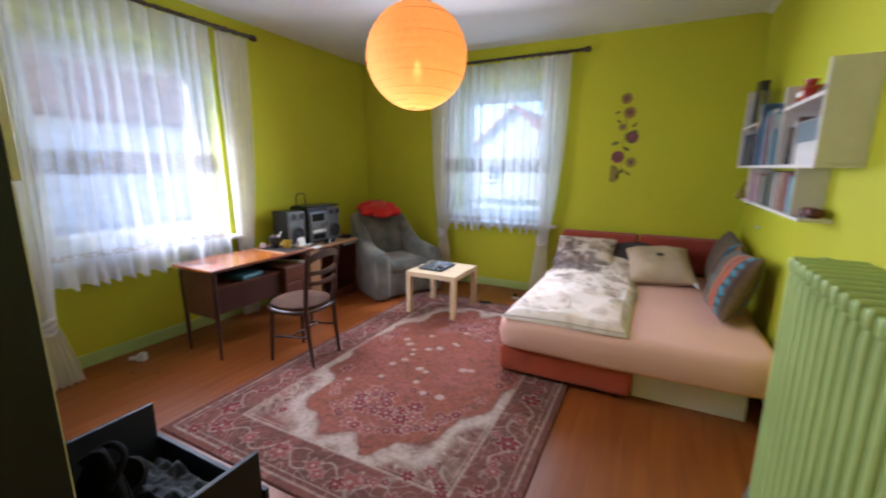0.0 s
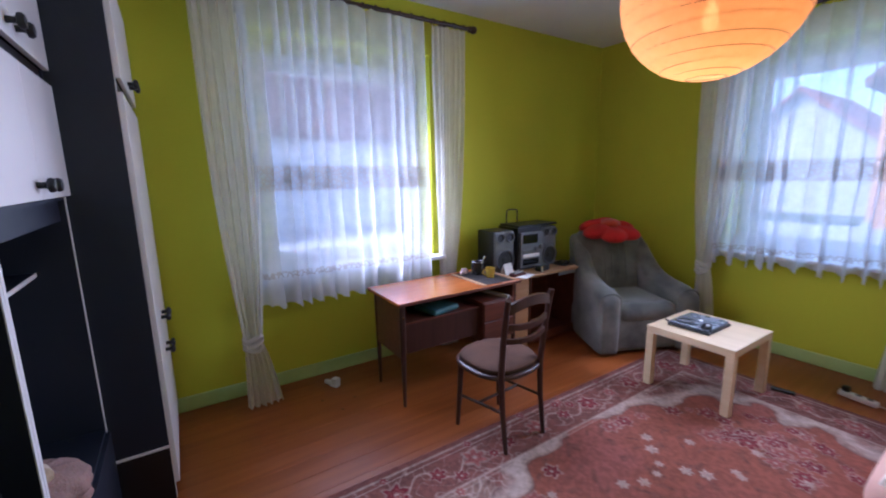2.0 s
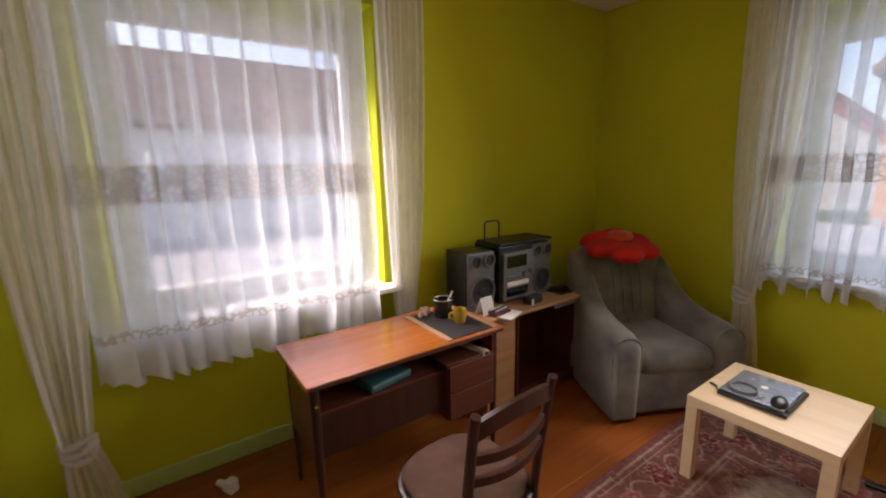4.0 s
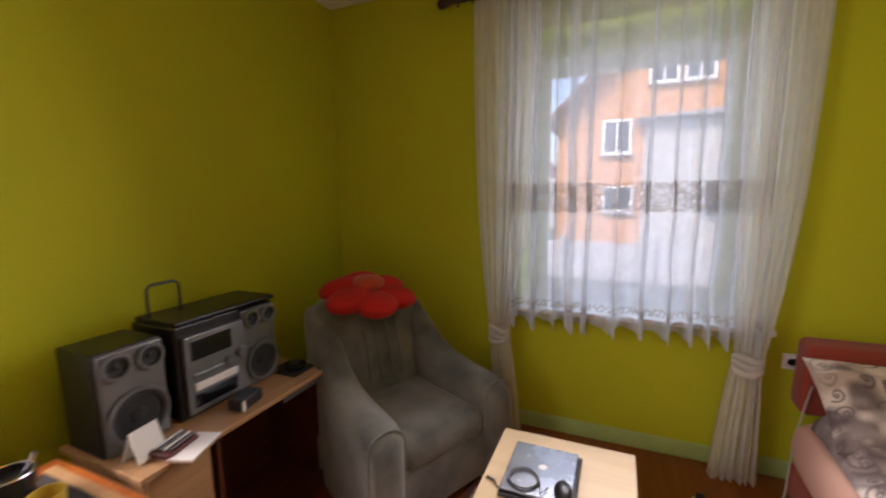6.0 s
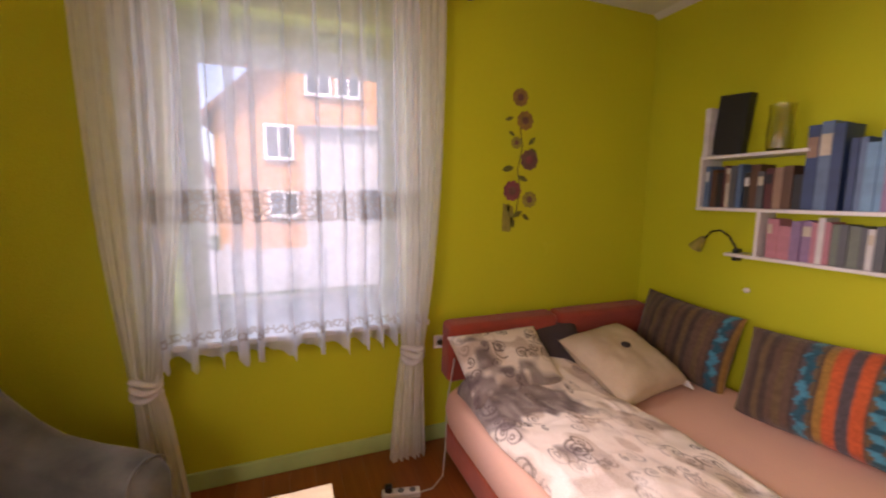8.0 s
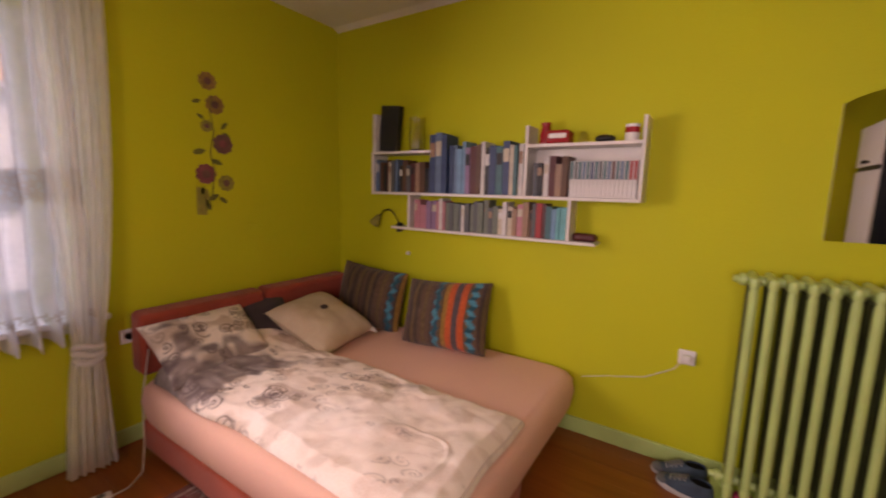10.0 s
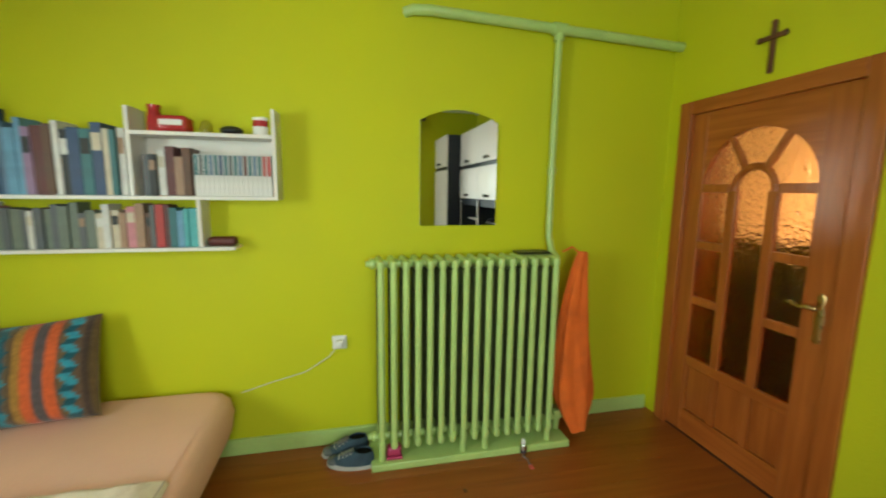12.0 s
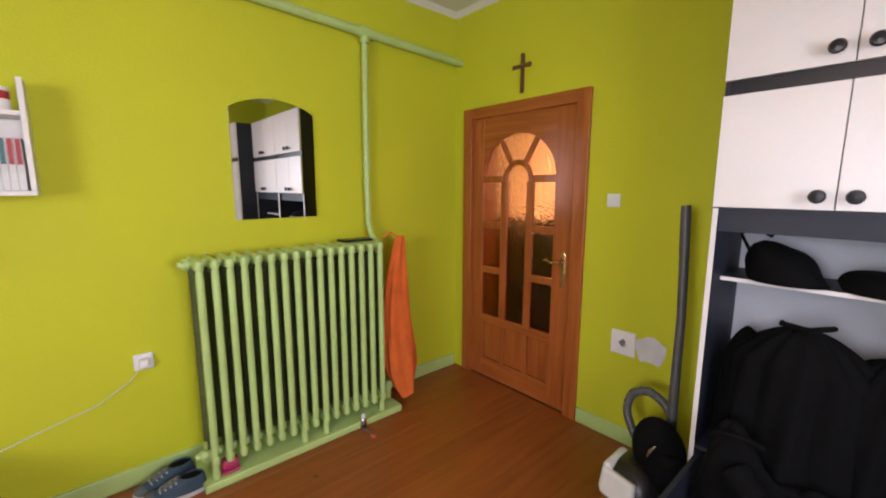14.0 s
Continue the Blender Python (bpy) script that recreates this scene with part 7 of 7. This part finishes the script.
for x, y, s in ((-3.30, 1.42, 0.014), (-3.22, 1.62, 0.012), (-3.12, 1.50, 0.013), (0.18, 1.42, 0.016), (-0.05, 1.75, 0.012)):
    solo("dry_leaf", Shape().ball((0, 0, 0.003), (s, s * 0.7, 0.003), 8, 5), CROSSWOOD, pose(x, y, 0.0, 0, 0, x * 50), "small dark crumb of dry leaf on the floor", "leaf", "crumbs on the floor")


# ---------------------------------------------------------------- in and beside the wall unit
def flowing(pts, n):
    """Points on a smooth curve through the given ones."""
    q = [Vector(p) for p in pts]
    q = [q[0] * 2 - q[1]] + q + [q[-1] * 2 - q[-2]]
    out = []
    for a, b, c, d in zip(q, q[1:], q[2:], q[3:]):
        for k in range(n):
            t = k / n
            out.append(0.5 * (2 * b + (c - a) * t + (2 * a - 5 * b + 4 * c - d) * t * t + (3 * b - a - 3 * c + d) * t ** 3))
    return out + [q[-2]]


def vacuum():
    ob = thing("vacuum_cleaner", pose(-1.04, 0.33, 0.0, 0, 0, 0), "black and white vacuum cleaner leaning by the wall unit", "vacuum cleaner")
    rings = []
    for z, rx, ry in ((0.03, 0.11, 0.14), (0.06, 0.135, 0.165), (0.14, 0.135, 0.165), (0.20, 0.115, 0.145), (0.235, 0.08, 0.10), (0.245, 0.03, 0.04)):
        rings.append([(rx * math.copysign(abs(math.cos(a)) ** 0.7, math.cos(a)), ry * math.copysign(abs(math.sin(a)) ** 0.7, math.sin(a)), z) for a in [6.28318 * k / 28 for k in range(28)]])
    part("body", Shape().ring_stack(rings), BLACKPLASTIC, ob, "rounded black body")
    part("white_shell", Shape().box((0.115, 0.03, 0.15), (0.05, 0.20, 0.16), 0.022, (0, -8, 0), 3), PAPER, ob, "white side shell")
    part("white_shell", Shape().box((0.04, 0.15, 0.15), (0.17, 0.04, 0.13), 0.018, (10, 0, -12), 3), PAPER, ob, "white front shell")
    part("bumper", Shape().tube([(0.14 * math.cos(6.28318 * k / 28), 0.17 * math.sin(6.28318 * k / 28), 0.05) for k in range(29)], 0.010, 8), PAPER, ob)
    for k in (-1, 1):
        part("wheel", Shape().tube([(k * 0.125, -0.09, 0.062), (k * 0.155, -0.09, 0.062)], 0.062, 20), DARKGREY, ob)
    loop = [(0.02, -0.10, 0.22), (0.10, -0.15, 0.26), (0.16, -0.18, 0.36), (0.14, -0.19, 0.46), (0.06, -0.19, 0.50), (-0.03, -0.18, 0.46), (-0.07, -0.15, 0.40)]
    loop = flowing(loop, 7)
    part("hose", Shape().tube(loop, 0.021, 12), HOSE, ob, "grey ribbed hose")
    for i, p in enumerate(loop[1:-1:2]):
        part("hose_rib", Shape().ball(p, (0.0232, 0.0232, 0.0232), 10, 6), HOSE, ob)
    part("pipe", Shape().tube([(-0.075, -0.12, 0.30), (-0.06, -0.165, 0.55), (-0.045, -0.215, 0.90), (-0.03, -0.235, 1.15), (-0.015, -0.245, 1.40), (-0.012, -0.247, 1.445)], [0.024, 0.022, 0.020, 0.021, 0.023, 0.020], 14), HOSE, ob, "long grey suction pipe")
    part("tool_pouch", Shape().ball((-0.06, -0.03, 0.31), (0.115, 0.075, 0.155), 22, 14, (8, 12, 10)).ball((-0.12, 0.02, 0.24), (0.10, 0.075, 0.11), 18, 12, (0, 30, 0)), BLACKCLOTH, ob, "soft black tool pouch")
    part("steel_clip", Shape().tube([(-0.075, 0.048, 0.375), (-0.055, 0.056, 0.345), (-0.045, 0.058, 0.315)], [0.006, 0.010, 0.005], 8), STEEL, ob, "steel buckle")
    return ob


vacuum()


def bag(m, sx, sy, sz, label, strap):
    ob = thing("black_bag", m, label, "bag", "black bags on the unit shelf")
    rings = []
    for i in range(12):
        t = i / 11
        w = math.sqrt(max(0.0, 1 - t ** 2.4))
        rings.append([(sx * (0.4 + 0.6 * w) * math.cos(a) * (1 + 0.08 * math.sin(3 * a + 4 * t)) + 0.05 * t, sy * (0.35 + 0.65 * w) * math.sin(a), sz * t * (1 + 0.12 * math.cos(a + 0.6))) for a in [6.28318 * k / 24 for k in range(24)]])
    part("body", Shape().ring_stack(rings), BLACKCLOTH, ob)
    if strap:
        part("strap", Shape().tube([(0.14, -0.05, 0.10), (0.18, -0.06, 0.17), (0.13, -0.05, 0.20), (0.07, -0.03, 0.17)], 0.007, 6), BLACKCLOTH, ob)
    return ob


bag(pose(-1.47, 0.20, 1.167), 0.120, 0.10, 0.138, "soft black bag with a loop strap on the shelf", True)
bag(pose(-1.78, 0.20, 1.167), 0.15, 0.10, 0.07, "flat black bag lying on the shelf", False)


def coats():
    """Dark coats heaped in the niche: a shouldered drape with long folds."""
    ob = thing("black_coat", pose(-1.62, 0.24, 0.46), "black coats hanging bunched in the wall unit's niche", "coat")
    def drape(cx, cy, w, d, top, seed):
        nu, nv = 72, 44
        U, V = np.meshgrid(np.linspace(0, 1, nu), np.linspace(0, 1, nv))
        A = 6.28318 * U
        sh = np.clip(V / 0.20, 0, 1) ** 0.55
        rad = 0.10 + 0.90 * sh + 0.10 * V
        fold = 1 + 0.10 * np.clip(V * 1.6, 0, 1) * np.sin(9 * A + seed) + 0.06 * np.sin(15 * A + 3 * V + seed)
        X = cx + w * rad * np.cos(A) * fold
        Y = cy + d * rad * np.sin(A) * fold
        Z = top * (1 - V) + 0.03 * np.cos(A * 2 + seed) * V - 0.03 * sh * np.abs(np.cos(A))
        return grid_mesh("coat_cloth", np.stack([X, Y, np.maximum(Z, 0.001)], -1), BLACKCLOTH)
    for i, (cx, cy, w, d, top) in enumerate(((0.08, 0.02, 0.21, 0.13, 0.56), (-0.16, -0.02, 0.17, 0.12, 0.50), (0.26, -0.05, 0.07, 0.10, 0.50))):
        o = new("coat_cloth", drape(cx, cy, w, d, top, i * 2.1))
        o.parent = ob
    part("collar", Shape().tube([(0.02, -0.05, 0.55), (0.0, 0.02, 0.575), (0.06, 0.09, 0.57), (0.14, 0.06, 0.57), (0.15, -0.03, 0.55)], 0.010, 10), BLACKCLOTH, ob)
    return ob


coats()
U, V = np.meshgrid(np.linspace(-1, 1, 90), np.linspace(-1, 1, 70))
crumple = 0.05 * smooth_noise(U, V, 2.2, 41) + 0.05 * np.abs(smooth_noise(U, V, 4.5, 42) - 0.5) * 2 + 0.018 * smooth_noise(U, V, 12, 43) + 0.010 * smooth_noise(U, V, 26, 44)
side = np.clip((1 - np.maximum(np.abs(U), np.abs(V))) / 0.15, 0, 1) ** 0.5
P = np.stack([U * 0.335, V * 0.235, 0.004 + side * (0.055 + crumple)], -1)
clothes = thing("folded_clothes", pose(-1.625, 0.66, 0.106), "dark grey clothes heaped in the open drawer", "clothes")
o = new("pullover", grid_mesh("pullover", P, GREYCLOTH))
o.parent = clothes
P = np.stack([U * 0.15 + 0.10, V * 0.13 - 0.08, 0.10 + side * (0.02 + 0.05 * smooth_noise(U, V, 3, 47) + 0.02 * smooth_noise(U, V, 9, 48))], -1)
o = new("scarf", grid_mesh("scarf", P, BLACKCLOTH))
o.parent = clothes
U, V = np.meshgrid(np.linspace(-1, 1, 80), np.linspace(-1, 1, 60))
side = np.clip((1 - np.maximum(np.abs(U), np.abs(V))) / 0.22, 0, 1) ** 0.5
heap = 0.10 + 0.40 * np.exp(-((U - 0.62) / 0.38) ** 2 - ((V + 0.35) / 0.6) ** 2) + 0.26 * np.exp(-((U + 0.3) / 0.6) ** 2 - ((V + 0.6) / 0.5) ** 2)
heap = heap + 0.05 * smooth_noise(U, V, 3, 51) + 0.035 * np.abs(smooth_noise(U, V, 6, 52) - 0.5) * 2 + 0.012 * smooth_noise(U, V, 18, 53)
jacket = thing("black_jacket", pose(-1.62, 0.53, 0.106), "crumpled black jacket stuffed into the open drawer", "jacket")
o = new("body", grid_mesh("body", np.stack([U * 0.33 + 0.02 * smooth_noise(U, V, 4, 54), V * 0.125, 0.002 + side * heap], -1), BLACKCLOTH))
o.parent = jacket
sleeve = flowing([(0.18, 0.02, 0.42), (0.10, 0.07, 0.36), (-0.02, 0.10, 0.26), (-0.12, 0.13, 0.17), (-0.16, 0.20, 0.13)], 5)
part("sleeve", Shape().tube(sleeve, [0.050 - 0.0008 * k + 0.004 * math.sin(2.1 * k) for k in range(len(sleeve))], 14), BLACKCLOTH, jacket)
part("collar", Shape().tube(flowing([(0.12, -0.06, 0.50), (0.17, 0.0, 0.54), (0.25, 0.0, 0.53), (0.28, -0.06, 0.47)], 5), 0.010, 10), BLACKCLOTH, jacket)
sack = thing("beige_bag", pose(-2.28, 0.26, 0.459), "crumpled pinkish beige bag slumped in the dark niche", "bag")
U, V = np.meshgrid(np.linspace(0, 6.28318, 64), np.linspace(0, 1, 40))
bulge = (0.55 + 0.45 * np.sin(3.14159 * np.clip(V * 1.05, 0, 1)) ** 0.6) * (1 - 0.85 * np.clip((V - 0.72) / 0.28, 0, 1) ** 1.5) * (0.86 + 0.30 * smooth_noise(np.cos(U) + 2, np.sin(U) + 2 + 2 * V, 2.6, 61) + 0.10 * smooth_noise(np.cos(U) + 2, np.sin(U) + 2 + 2 * V, 8, 62))
o = new("body", grid_mesh("body", np.stack([0.155 * bulge * np.cos(U) + 0.05 * V, 0.12 * bulge * np.sin(U) + 0.03 * V, 0.21 * V + 0.012 * smooth_noise(U, V, 3, 63) * V], -1), BAGCLOTH))
o.parent = sack
part("knotted_top", Shape().tube([(0.05, 0.03, 0.20), (0.07, 0.05, 0.225), (0.11, 0.06, 0.23), (0.15, 0.05, 0.215)], [0.03, 0.022, 0.03, 0.008], 10), BEIGE_PILLOW, sack)
